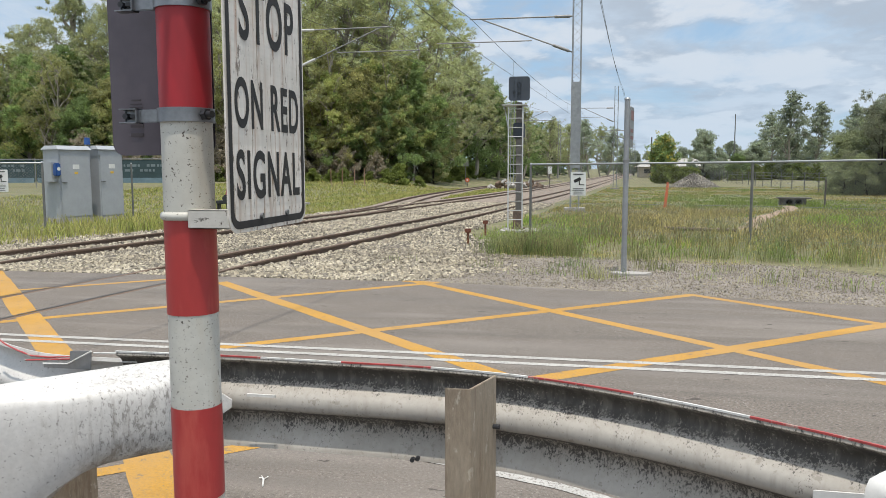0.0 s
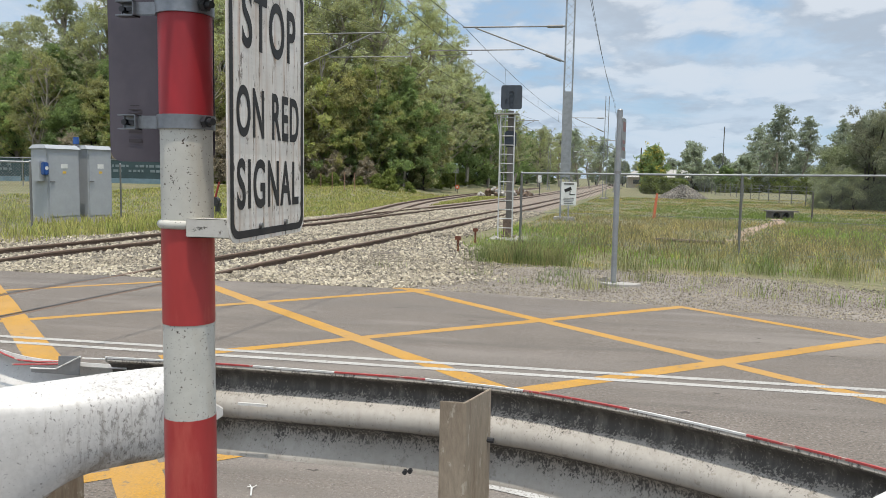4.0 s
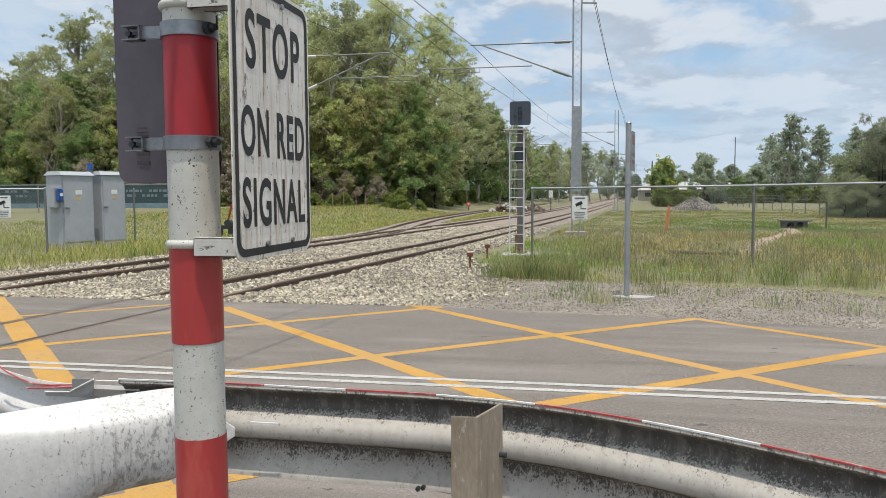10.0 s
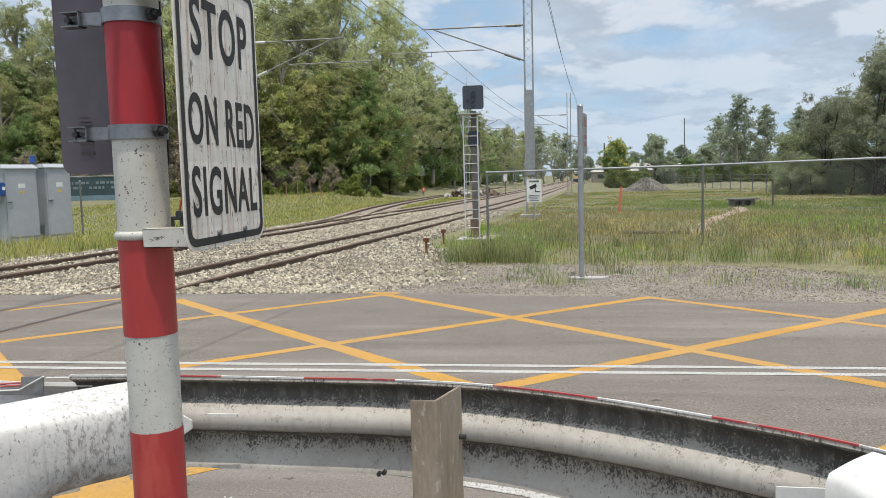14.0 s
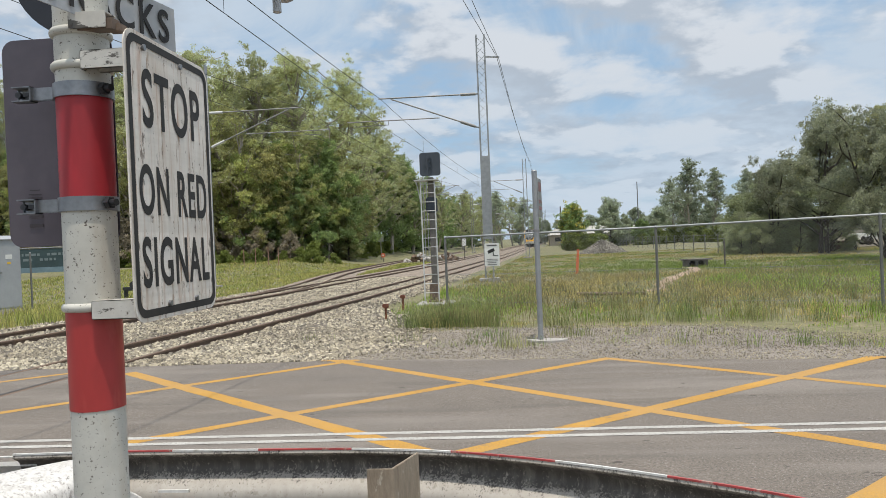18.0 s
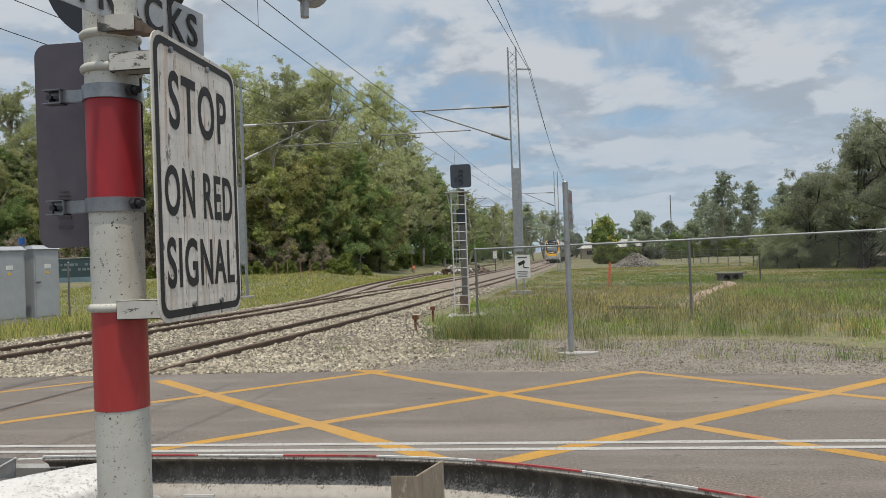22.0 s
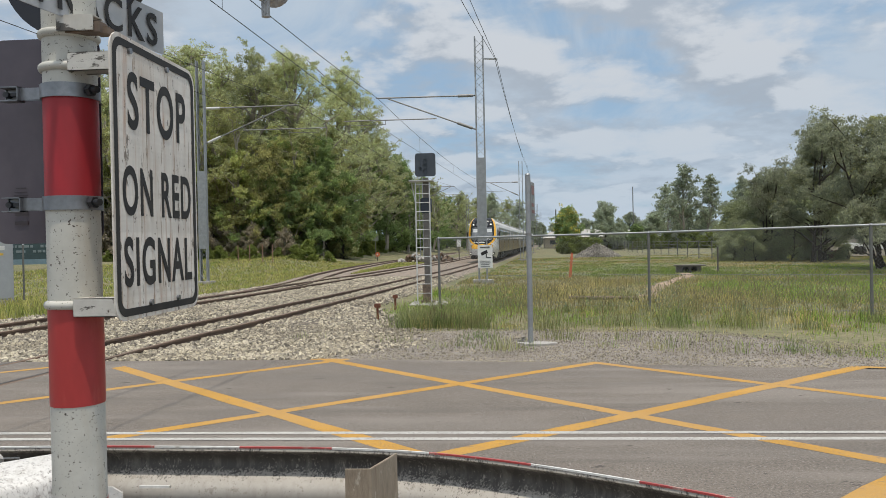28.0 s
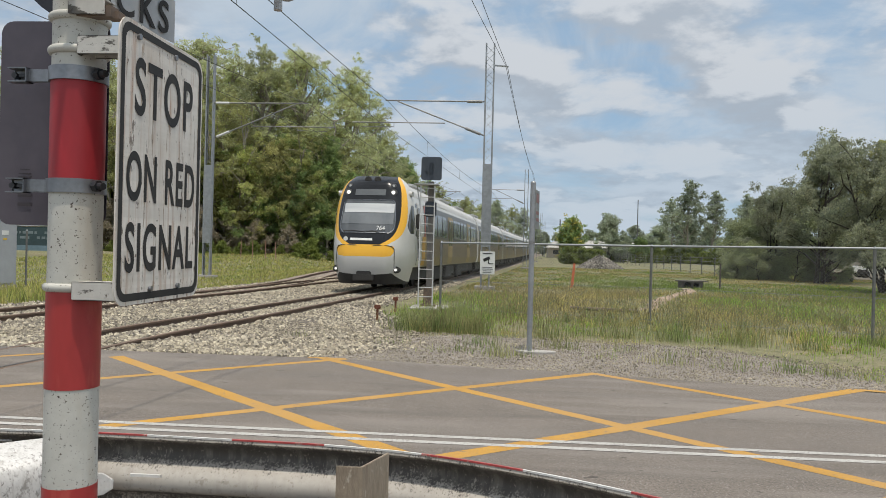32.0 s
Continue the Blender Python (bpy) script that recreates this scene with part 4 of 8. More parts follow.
def terminal(t, plan, side, name, label, drop=0.0, first=0.10, skew=0.0, material=None):
    """A bull-nosed end piece: a shouldered section that flattens and deepens along its way."""
    a = [(0.0, 0.803), (0.012, 0.802), (0.060, 0.784 + 0.5 * drop), (0.112, 0.764 + drop), (0.134, 0.752 + drop), (0.145, 0.734 + 0.8 * drop), (0.149, 0.69), (0.147, 0.60), (0.138, 0.53), (0.110, 0.495), (0.030, 0.47)]
    b = [(0.0, 0.805), (0.006, 0.800), (0.018, 0.788), (0.030, 0.773), (0.036, 0.757), (0.040, 0.735), (0.040, 0.66), (0.038, 0.54), (0.036, 0.38), (0.034, 0.24), (0.026, 0.12)]
    fr = plan_frames(plan, 0.035)
    rings, n = [], len(fr)
    for i, (p, s) in enumerate(fr):
        k = i / (n - 1)
        q = min(1.0, max(0.0, (k - 0.25) / 0.40))
        q = q * q * (3 - 2 * q)
        e = min(1.0, k / first)
        prof = [((u0 + (u1 - u0) * q) * (0.45 + 0.55 * e), z0 + (z1 - z0) * q) for (u0, z0), (u1, z1) in zip(a, b)]
        d = Vector((s.y, -s.x, 0))
        ring = []
        for du, row in ((0.0, prof), (-0.006, prof[::-1])):
            for u, z in row:
                o = d * (skew * (1 - min(1.0, u / 0.14)) * max(0.0, 1 - k / 0.3) ** 2)
                ring.append((p.x + side * s.x * (u + du) + o.x, p.y + side * s.y * (u + du) + o.y, z))
        rings.append(ring)
    return part(name, Geo().sweep(rings), material or M_RAIL_WHITE, t, label, smooth=True)


def build_guardrail():
    t = thing("guardrail", Matrix(), "curved steel guardrail with black mould stains and red-white top edge", "guardrail")
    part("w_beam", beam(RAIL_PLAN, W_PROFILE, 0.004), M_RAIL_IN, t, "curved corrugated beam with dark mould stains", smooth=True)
    # red and white tape along the top edge, in lengths
    cuts = [-1.78, -1.53, -1.19, -0.85, -0.51, -0.17, 0.17, 0.49, 0.80, 1.06, 1.22]
    fr = plan_frames(RAIL_PLAN, 0.02)
    for i, (x0, x1) in enumerate(zip(cuts[:-1], cuts[1:])):
        i0 = min(range(len(fr)), key=lambda j: abs(fr[j][0].x - x0) + (9 if fr[j][0].y < 1.1 else 0))
        i1 = min(range(len(fr)), key=lambda j: abs(fr[j][0].x - x1) + (9 if fr[j][0].y < 1.1 else 0))
        rings = [[(p.x + s.x * u, p.y + s.y * u, z) for u, z in ((0.0165, 0.800), (0.0235, 0.800), (0.0235, 0.8060), (0.0165, 0.8060))] for p, s in fr[i0:i1 + 1]]
        part("edge_tape", Geo().sweep(rings), M_LIP_WHITE if i % 2 == 0 else M_LIP_RED, t, "white edge tape" if i % 2 == 0 else "red edge tape")
    # posts
    for (x, y), yaw in (((-0.335, 2.455), 6), ((1.16, 1.22), -62), ((-1.86, 2.46), 0)):
        m = Matrix.Translation((x, y, 0)) @ Matrix.Rotation(radians(yaw), 4, 'Z')
        g = Geo()
        top = 0.822 if x < 0.5 and x > -1 else 0.43
        g.slab([(-0.084, -0.098), (-0.008, -0.106), (-0.001, -0.105), (0.076, 0.070), (0.069, 0.074), (-0.0085, -0.098), (-0.084, -0.090)], -0.1, top)
        p = part("post", Geo().add([m @ Vector(v) for v in g.v], g.f), M_STEELPOST, t, "brown stained channel post", bevel=0.002)
        bolt = m @ Vector((0.066, 0.050, 0.652))
        part("bolt", Geo().cyl(bolt, bolt + Vector((0.022, -0.004, 0)), 0.009, n=8), M_BLACK, p)
    for x, y, z in ((-0.572, 2.600, 0.484), (-0.553, 2.598, 0.490)):
        part("splice_bolt", Geo().cyl((x, y, z), (x, y - 0.016, z), 0.0085, n=8), M_BLACK, t)
    part("splice_bar", Geo().box((-1.165, 2.648, 0.668), (0.115, 0.008, 0.010)), M_LIP_WHITE, t)
    # white bull-nosed ends on either hand with their bolted flanges
    terminal(t, [(-1.38, 2.63), (-1.48, 2.60), (-1.60, 2.50), (-1.74, 2.34), (-1.88, 2.17), (-2.06, 1.92), (-2.30, 1.55)], 1, "terminal", "rounded white terminal with grey mould spots")
    part("flange", Geo().sweep([[(-1.44, 2.605 + d, 0.575), (-1.30, 2.602 + d, 0.605), (-1.263, 2.600 + d, 0.630), (-1.262, 2.600 + d, 0.662), (-1.30, 2.602 + d, 0.682), (-1.44, 2.605 + d, 0.690)] for d in (0, 0.006)]), M_RAIL_WHITE, t, bevel=0.002)
    terminal(t, [(0.765, 2.082), (0.83, 2.01), (0.872, 1.90), (0.90, 1.76), (0.92, 1.56), (0.93, 1.3), (0.93, 0.9)], -1, "terminal", "rounded white terminal in full sun", 0.020, 0.02, 0.085, M_RAIL_CLEAN)
    part("flange", Geo().sweep([[(0.625 + d, 2.125 + d, 0.54), (0.625 + d, 2.125 + d, 0.665), (0.80 + d, 1.985 + d, 0.72), (0.80 + d, 1.985 + d, 0.54)] for d in (0, 0.005)]), M_RAIL_CLEAN, t)
    part("flange_bolt", Geo().cyl((0.705, 2.065, 0.635), (0.688, 2.045, 0.635), 0.022, n=14), M_CLAMP, t, smooth=True)
    # rail of the next length beyond
    low = [(u, z - 0.040) for u, z in W_PROFILE]
    part("w_beam", beam([(-2.85, 3.10), (-2.50, 2.88), (-2.2, 2.735), (-1.98, 2.70), (-1.72, 2.70)], low, 0.004), M_RAIL_WHITE, t, smooth=True)
    part("edge_tape", Geo().tube([(-2.46, 2.85, 0.786), (-2.38, 2.80, 0.776), (-2.29, 2.76, 0.764), (-2.20, 2.725, 0.755), (-2.10, 2.71, 0.757), (-1.995, 2.70, 0.767)], 0.0035, 6), M_LIP_RED, t, "red edge tape")
    part("edge_tape", Geo().tube([(-2.205, 2.695, 0.744), (-2.10, 2.69, 0.752), (-1.995, 2.688, 0.760)], 0.0035, 6), M_LIP_RED, t, "red edge tape")
    part("edge_tape", Geo().tube([(-1.89, 2.69, 0.789), (-1.75, 2.682, 0.795)], 0.0035, 6), M_LIP_WHITE, t, "white edge tape")
    br = part("end_bracket", Geo().add([(x, 2.68 + d, z) for d in (0, 0.005) for x, z in ((-2.11, 0.722), (-1.899, 0.722), (-1.893, 0.799), (-1.988, 0.795), (-1.991, 0.752), (-2.11, 0.748))], [(0, 1, 2, 3, 4, 5), (11, 10, 9, 8, 7, 6)] + [(k, (k + 1) % 6, 6 + (k + 1) % 6, 6 + k) for k in range(6)]), M_GALV_DULL, t, "bent grey steel bracket", bevel=0.001)
    part("bracket_flange", Geo().tube([(-2.101, 2.668, 0.742), (-1.991, 2.668, 0.746), (-1.884, 2.668, 0.801)], 0.0035, 6), M_LIP_WHITE, br, "pale folded edge")


build_crossing_mast()
build_stop_sign()
build_guardrail()
tw = Geo().cyl((0, 0, 0.008), (0.03, -0.075, 0.006), 0.005, 0.004, n=6).cyl((0, 0, 0.008), (-0.022, 0.030, 0.012), 0.004, 0.002, n=6).cyl((0, 0, 0.008), (0.012, 0.034, 0.010), 0.004, 0.002, n=6).cyl((-0.008, 0.012, 0.009), (-0.026, 0.006, 0.012), 0.003, 0.002, n=6)
thing("twig", pose(-1.51, 3.40, 0), "small bleached twig lying on the asphalt", "twig", geo=tw, material=M_LIP_WHITE)


# ---- railway equipment ----
M_SIGNALBLACK = mat("matt_black_signal", (0.036, 0.046, 0.060), (0.046, 0.056, 0.070), 5.0, 0.6)
M_LADDER = mat("grey_ladder", (0.50, 0.50, 0.49), (0.42, 0.42, 0.41), 5, 0.5, metal=0.3, fine=0.9)
M_DARKPOST = mat("dark_painted_post", (0.120, 0.102, 0.086), (0.080, 0.068, 0.058), 3, 0.6, fine=0.8, fine_scale=20)
M_SIGNALPOST = mat("black_signal_post", (0.185, 0.168, 0.152), (0.135, 0.120, 0.108), 3, 0.6, fine=0.8, fine_scale=20)
M_WIRE = mat("dark_copper_wire", (0.05, 0.05, 0.052), (0.04, 0.04, 0.042), 3, 0.5, metal=0.5)
M_INSUL = mat("pale_insulator", (0.62, 0.62, 0.61), (0.52, 0.52, 0.52), 8, 0.4)
M_RUST = mat("red_rust", (0.22, 0.075, 0.04), (0.15, 0.055, 0.035), 9, 0.85, fine=0.7)
M_CABINET = mat("grey_cabinet_paint", (0.365, 0.382, 0.402), (0.32, 0.335, 0.355), 1.5, 0.45, fine=0.94, fine_scale=14)
M_WHITE = mat("white_paint", (0.76, 0.76, 0.74), (0.66, 0.66, 0.63), 4, 0.5, fine=0.9)
M_ORANGE = mat("faded_orange_plastic", (0.70, 0.17, 0.07), (0.58, 0.15, 0.07), 4, 0.6, fine=0.9)
M_BLUE = mat("blue_plastic", (0.02, 0.09, 0.30), (0.015, 0.06, 0.22), 5, 0.4)
M_YSTICK = mat("yellow_sticker", (0.70, 0.45, 0.05), (0.6, 0.38, 0.05), 9, 0.5)


def build_signal():
    t = thing("railway_signal", pose(-1.92, 20.9, ground_z(-2, 20.9)), "black colour-light railway signal on a dark post with a grey ladder", "railway signal")
    part("footing", Geo().slab([(-0.45, -0.95), (0.62, -0.90), (0.55, 0.35), (-0.42, 0.3)], -0.1, 0.06), M_CONCRETE, t, "pale concrete pad", bevel=0.02)
    part("post_base", Geo().box((0.0, 0, 0.30), (0.23, 0.23, 0.5)).box((0, 0, 0.08), (0.42, 0.42, 0.05)), M_RUSTY, t, "rusty post base", bevel=0.01)
    part("post", Geo().box((0.02, 0, 1.75), (0.15, 0.17, 3.4)), M_SIGNALPOST, t, bevel=0.01)
    part("collar", Geo().box((0.02, 0, 2.7), (0.30, 0.24, 0.42)), M_SIGNALBLACK, t, bevel=0.03)
    b = part("backboard", Geo().plate(rounded(0.56, 0.63, 0.07), Matrix.Translation((0.03, -0.16, 3.80)), 0.02), M_SIGNALBLACK, t, "black backboard")
    part("signal_head", Geo().box((0.03, 0.0, 3.80), (0.36, 0.26, 0.54)), M_SIGNALBLACK, b, bevel=0.03)
    for x, z, r in ((0.03, 3.90, 0.05), (0.03, 3.76, 0.05), (0.03, 3.62, 0.05), (-0.1, 3.70, 0.03)):
        lens = part("lens", Geo().cyl((x, -0.175, z), (x, -0.158, z), r, n=14), M_SIGNALBLACK, b)
        part("lens_hood", Geo().sweep([[(x + (r + 0.008) * math.cos(q), yy, z + (r + 0.008) * math.sin(q)) for q in [math.pi * k / 8 for k in range(9)]] for yy in (-0.16, -0.19)], closed=False), M_SIGNALBLACK, lens)
    # ladder on the near side
    lad = part("ladder", Geo().bar((-0.20, -0.62, 0.10), (-0.235, -0.30, 3.35), 0.035, 0.02), M_LADDER, t, "grey steel ladder")
    part("stile", Geo().bar((0.175, -0.62, 0.10), (0.145, -0.30, 3.35), 0.035, 0.02), M_LADDER, lad)
    for k in range(13):
        u = (0.25 + 0.25 * k) / 3.35
        part("rung", Geo().cyl((-0.20 - 0.035 * u, -0.62 + 0.32 * u, 0.10 + 3.25 * u), (0.175 - 0.03 * u, -0.62 + 0.32 * u, 0.10 + 3.25 * u), 0.011, n=8), M_LADDER, lad)
    part("platform", Geo().box((-0.08, -0.12, 3.36), (0.66, 0.5, 0.03)), M_LADDER, t, bevel=0.005)
    part("brace", Geo().bar((-0.36, -0.14, 3.34), (-0.24, -0.3, 2.75), 0.03, 0.012), M_LADDER, t)


def build_mast(x, y, height, reach, upper, lower, plate, label, tube=None, foot=0.9, near=True):
    """A lattice overhead-line mast with its cantilever; reach < 0 points it towards -x."""
    z0 = ground_z(x, y)
    t = thing("catenary_mast", pose(x, y, z0), label, "catenary mast", "catenary masts")
    part("footing", Geo().slab([(-foot / 2, -0.35), (foot / 2, -0.35), (foot / 2, 0.35), (-foot / 2, 0.35)], -0.1, 0.16), M_CONCRETE, t, "concrete footing", bevel=0.02)
    w, d = 0.40, 0.24
    for s in (-1, 1):
        g = Geo().box((s * w / 2, 0, 0.1 + height / 2), (0.012, d, height)).box((s * (w / 2 - 0.03), -d / 2, 0.1 + height / 2), (0.06, 0.01, height)).box((s * (w / 2 - 0.03), d / 2, 0.1 + height / 2), (0.06, 0.01, height))
        part("chord", g, M_GALV, t, "galvanised channel")
    n = int(height / 0.36)
    for k in range(n):
        za, zb = 0.15 + k * 0.36, 0.15 + (k + 1) * 0.36
        for yy, sgn in ((-d / 2 - 0.006, 1), (d / 2 + 0.006, -1)):
            if near or yy < 0:
                s = sgn if k % 2 else -sgn
                part("lacing", Geo().bar((-s * w / 2 * 0.9, yy, za), (s * w / 2 * 0.9, yy, zb), 0.045, 0.006), M_GALV, t)
    if plate:
        part("climbing_guard", Geo().box((0, -d / 2 - 0.018, (plate[0] + plate[1]) / 2), (w + 0.02, 0.01, plate[1] - plate[0])), M_GALV, t, "flat galvanised climbing guard", bevel=0.003)
    if not reach:
        return t
    s = -1 if reach < 0 else 1
    up, lo = upper - z0, lower - z0
    e = reach
    arm = part("top_tube", Geo().cyl((s * 0.2, 0, up), (e, 0, up + 0.02), 0.032, n=10), M_GALV_DULL, t, smooth=True)
    part("insulator", Geo().cyl((s * 0.3, 0, up), (s * 0.95, 0, up), 0.065, n=10), M_INSUL if s > 0 else M_GALV_DULL, arm, "ribbed insulator", smooth=True)
    br = part("bracket_tube", Geo().cyl((s * 0.2, 0, lo), (e * 0.88, 0, up - 0.02), 0.032, n=10), M_GALV_DULL, t, smooth=True)
    q = Vector((e * 0.88 - s * 0.2, 0, up - 0.02 - lo)).normalized()
    p = Vector((s * 0.2, 0, lo))
    part("insulator", Geo().cyl(p + q * 0.15, p + q * 0.85, 0.065, n=10), M_INSUL if s > 0 else M_GALV_DULL, br, "ribbed insulator", smooth=True)
    if tube:
        xa, xb, zt = tube
        rt = part("registration_tube", Geo().cyl((xa, 0, zt - z0), (xb, 0, zt - z0), 0.025, n=8), M_GALV_DULL, t, smooth=True)
        part("steady_arm", Geo().cyl((xb + (xa - xb) * 0.45, 0.05, zt - z0 - 0.18), (xb + (xa - xb) * 0.1, 0.05, zt - z0 - 0.20), 0.015, n=8).cyl((xb + (xa - xb) * 0.45, 0.05, zt - z0), (xb + (xa - xb) * 0.45, 0.05, zt - z0 - 0.2), 0.012, n=6), M_GALV_DULL, rt)
    return t


def wire(name, pts, r, label, sag=0.0, n=14):
    path = []
    for a, b in zip(pts[:-1], pts[1:]):
        a, b = Vector(a), Vector(b)
        for k in range(n):
            u = k / n
            path.append(a.lerp(b, u) - Vector((0, 0, sag * 4 * u * (1 - u))))
    path.append(Vector(pts[-1]))
    thing(name, Matrix(), label, "overhead wire", "overhead wires", geo=Geo().tube(path, r, 6), material=M_WIRE)
    return path


def build_overhead():
    mr = build_mast(-0.66, 33.4, 10.6, -4.55, 7.87, 6.40, (1.85, 5.45), "galvanised lattice mast with a cantilever over the near track", tube=(-1.9, -6.0, 6.92))
    part("feeder_bracket", Geo().bar((0.2, 0, 9.75), (0.80, 0, 9.70), 0.06, 0.06), M_GALV, mr)
    build_mast(-14.52, 37.0, 10.95, 4.9, 8.36, 6.62, (1.75, 5.6), "galvanised lattice mast with a cantilever over the second track", tube=(2.1, 6.3, 7.23))
    x_on = lambda tr, y: lerp_table(y, [(b, a) for a, b in tr])
    for y, off in ((80, 3.3), (127, 3.2), (175, 3.2), (230, 3.2)):
        build_mast(x_on(TRACK_MAIN, y) + off, y, 10.2, -3.6, 7.6, 6.2, None, "distant galvanised lattice mast beside the track", tube=(-1.5, -4.6, 6.7), near=False)
    for y in (84, 131, 180):
        build_mast(x_on(TRACK_SIDE, y) - 3.6, y, 10.0, 3.8, 7.6, 6.2, None, "distant galvanised lattice mast beyond the second track", tube=(1.5, 4.6, 6.7), near=False)
    mess = wire("messenger_wire", [(-7.2, -14, 7.9), (-5.15, 33.4, 7.9), (x_on(TRACK_MAIN, 80) - 0.4, 80, 7.55), (x_on(TRACK_MAIN, 127), 127, 7.5), (x_on(TRACK_MAIN, 230), 230, 7.5)], 0.011, "dark messenger wire over the near track", sag=0.5)
    cont = wire("contact_wire", [(-7.1, -14, 6.75), (-5.2, 33.4, 6.72), (x_on(TRACK_MAIN, 80) - 0.3, 80, 6.4), (x_on(TRACK_MAIN, 127), 127, 6.3), (x_on(TRACK_MAIN, 230), 230, 6.3)], 0.010, "dark contact wire over the near track")
    for i in range(5, 26, 4):
        thing("dropper_wire", Matrix(), "thin dropper wire between messenger and contact wire", "overhead wire", "dropper wires", geo=Geo().cyl(mess[i], (mess[i].x, mess[i].y, cont[i].z), 0.006, n=5), material=M_WIRE)
    wire("messenger_wire", [(-15.5, -14, 8.4), (-9.6, 37, 8.35), (x_on(TRACK_SIDE, 84), 84, 7.6), (x_on(TRACK_SIDE, 180), 180, 7.5)], 0.010, "dark messenger wire over the second track", sag=0.5)
    wire("contact_wire", [(-15.8, -14, 7.1), (-9.3, 37, 7.05), (x_on(TRACK_SIDE, 84), 84, 6.4), (x_on(TRACK_SIDE, 180), 180, 6.3)], 0.010, "dark contact wire over the second track")
    for dx, z in ((0.10, 9.35), (0.0, 9.2)):
        wire("feeder_wire", [(-4.3 - dx * 14, -16, 10.2), (0.12 - dx, 33.4, z + 0.1), (x_on(TRACK_MAIN, 80) + 3.9 + dx, 80, 9.3), (x_on(TRACK_MAIN, 127) + 3.8, 127, 9.2)], 0.011, "dark feeder cable slung from the masts", sag=0.55)


def chain_bay(a, b, za, zb, zt):
    """Diamond wire between two posts, as one mesh."""
    a, b = Vector((*a, 0)), Vector((*b, 0))
    L = (b - a).length
    d = (b - a) / L
    side = Vector((-d.y, d.x, 0))
    H = zt - za
    verts, faces = [], []
    step, r = 0.072, 0.0022

    def seg(u0, v0, u1, v1):
        p, q = a + d * u0 + Vector((0, 0, za + v0)), a + d * u1 + Vector((0, 0, za + v1))
        o = len(verts)
        up = Vector((0, 0, r))
        for c in (p, q):
            verts.extend([tuple(c + side * r), tuple(c - side * r * 0.5 + up), tuple(c - side * r * 0.5 - up)])
        faces.extend([(o, o + 1, o + 4, o + 3), (o + 1, o + 2, o + 5, o + 4), (o + 2, o, o + 3, o + 5)])

    k = -H
    while k < L:
        u0, u1 = max(k, 0), min(k + H, L)
        if u1 > u0:
            seg(u0, u0 - k, u1, u1 - k)
            seg(L - u0, u0 - k, L - u1, u1 - k)
        k += step
    return raw_mesh("chain_wire", verts, faces, M_GALV_DULL)


M_PRINT = mat("grey_print", (0.10, 0.10, 0.10))


def cctv_sign(name, m, w, h):
    t = thing(name, m, "white security sign with a black camera symbol on the fence", "sign", "security signs")
    part("panel", Geo().plate(rounded(w, h, 0.02), Matrix.Translation((0, 0, 0)), 0.004), M_WHITE, t)
    g = Geo()
    k = w / 0.36
    q = Matrix.Rotation(radians(-24), 3, 'Y')
    g.box((-0.02 * k, -0.004, 0.09 * k), (0.17 * k, 0.002, 0.075 * k), q)
    part("symbol", g, M_SIGN_BLACK, t, "black camera symbol")
    g = Geo().box((0.03 * k, -0.004, 0.02 * k), (0.022 * k, 0.002, 0.10 * k)).box((0.085 * k, -0.004, -0.02 * k), (0.12 * k, 0.002, 0.018 * k))
    part("symbol", g, M_SIGN_BLACK, t)
    g = Geo().box((0, -0.004, 0.225 * k), (0.24 * k, 0.002, 0.028 * k))
    for j, ww in enumerate((0.25, 0.27, 0.20, 0.22)):
        part("small_print", Geo().box((0, -0.004, (-0.11 - 0.042 * j) * k), (ww * k, 0.002, 0.013 * k)), M_PRINT, t, "line of small print")
    part("heading", g, M_PRINT, t, "bold heading line")
    return t


def fence_post(x, y, z0, z1, r=0.03):
    t = thing("fence_post", pose(x, y, z0), "grey weathered steel fence post in long grass", "fence post", "fence posts")
    part("tube", Geo().cyl((0, 0, -0.1), (0, 0, z1 - z0), r, n=12), M_POST, t, smooth=True)
    part("cap", Geo().cyl((0, 0, z1 - z0 - 0.01), (0, 0, z1 - z0 + 0.03), r * 1.2, r * 0.6, n=12), M_GALV, t, smooth=True)
    return t


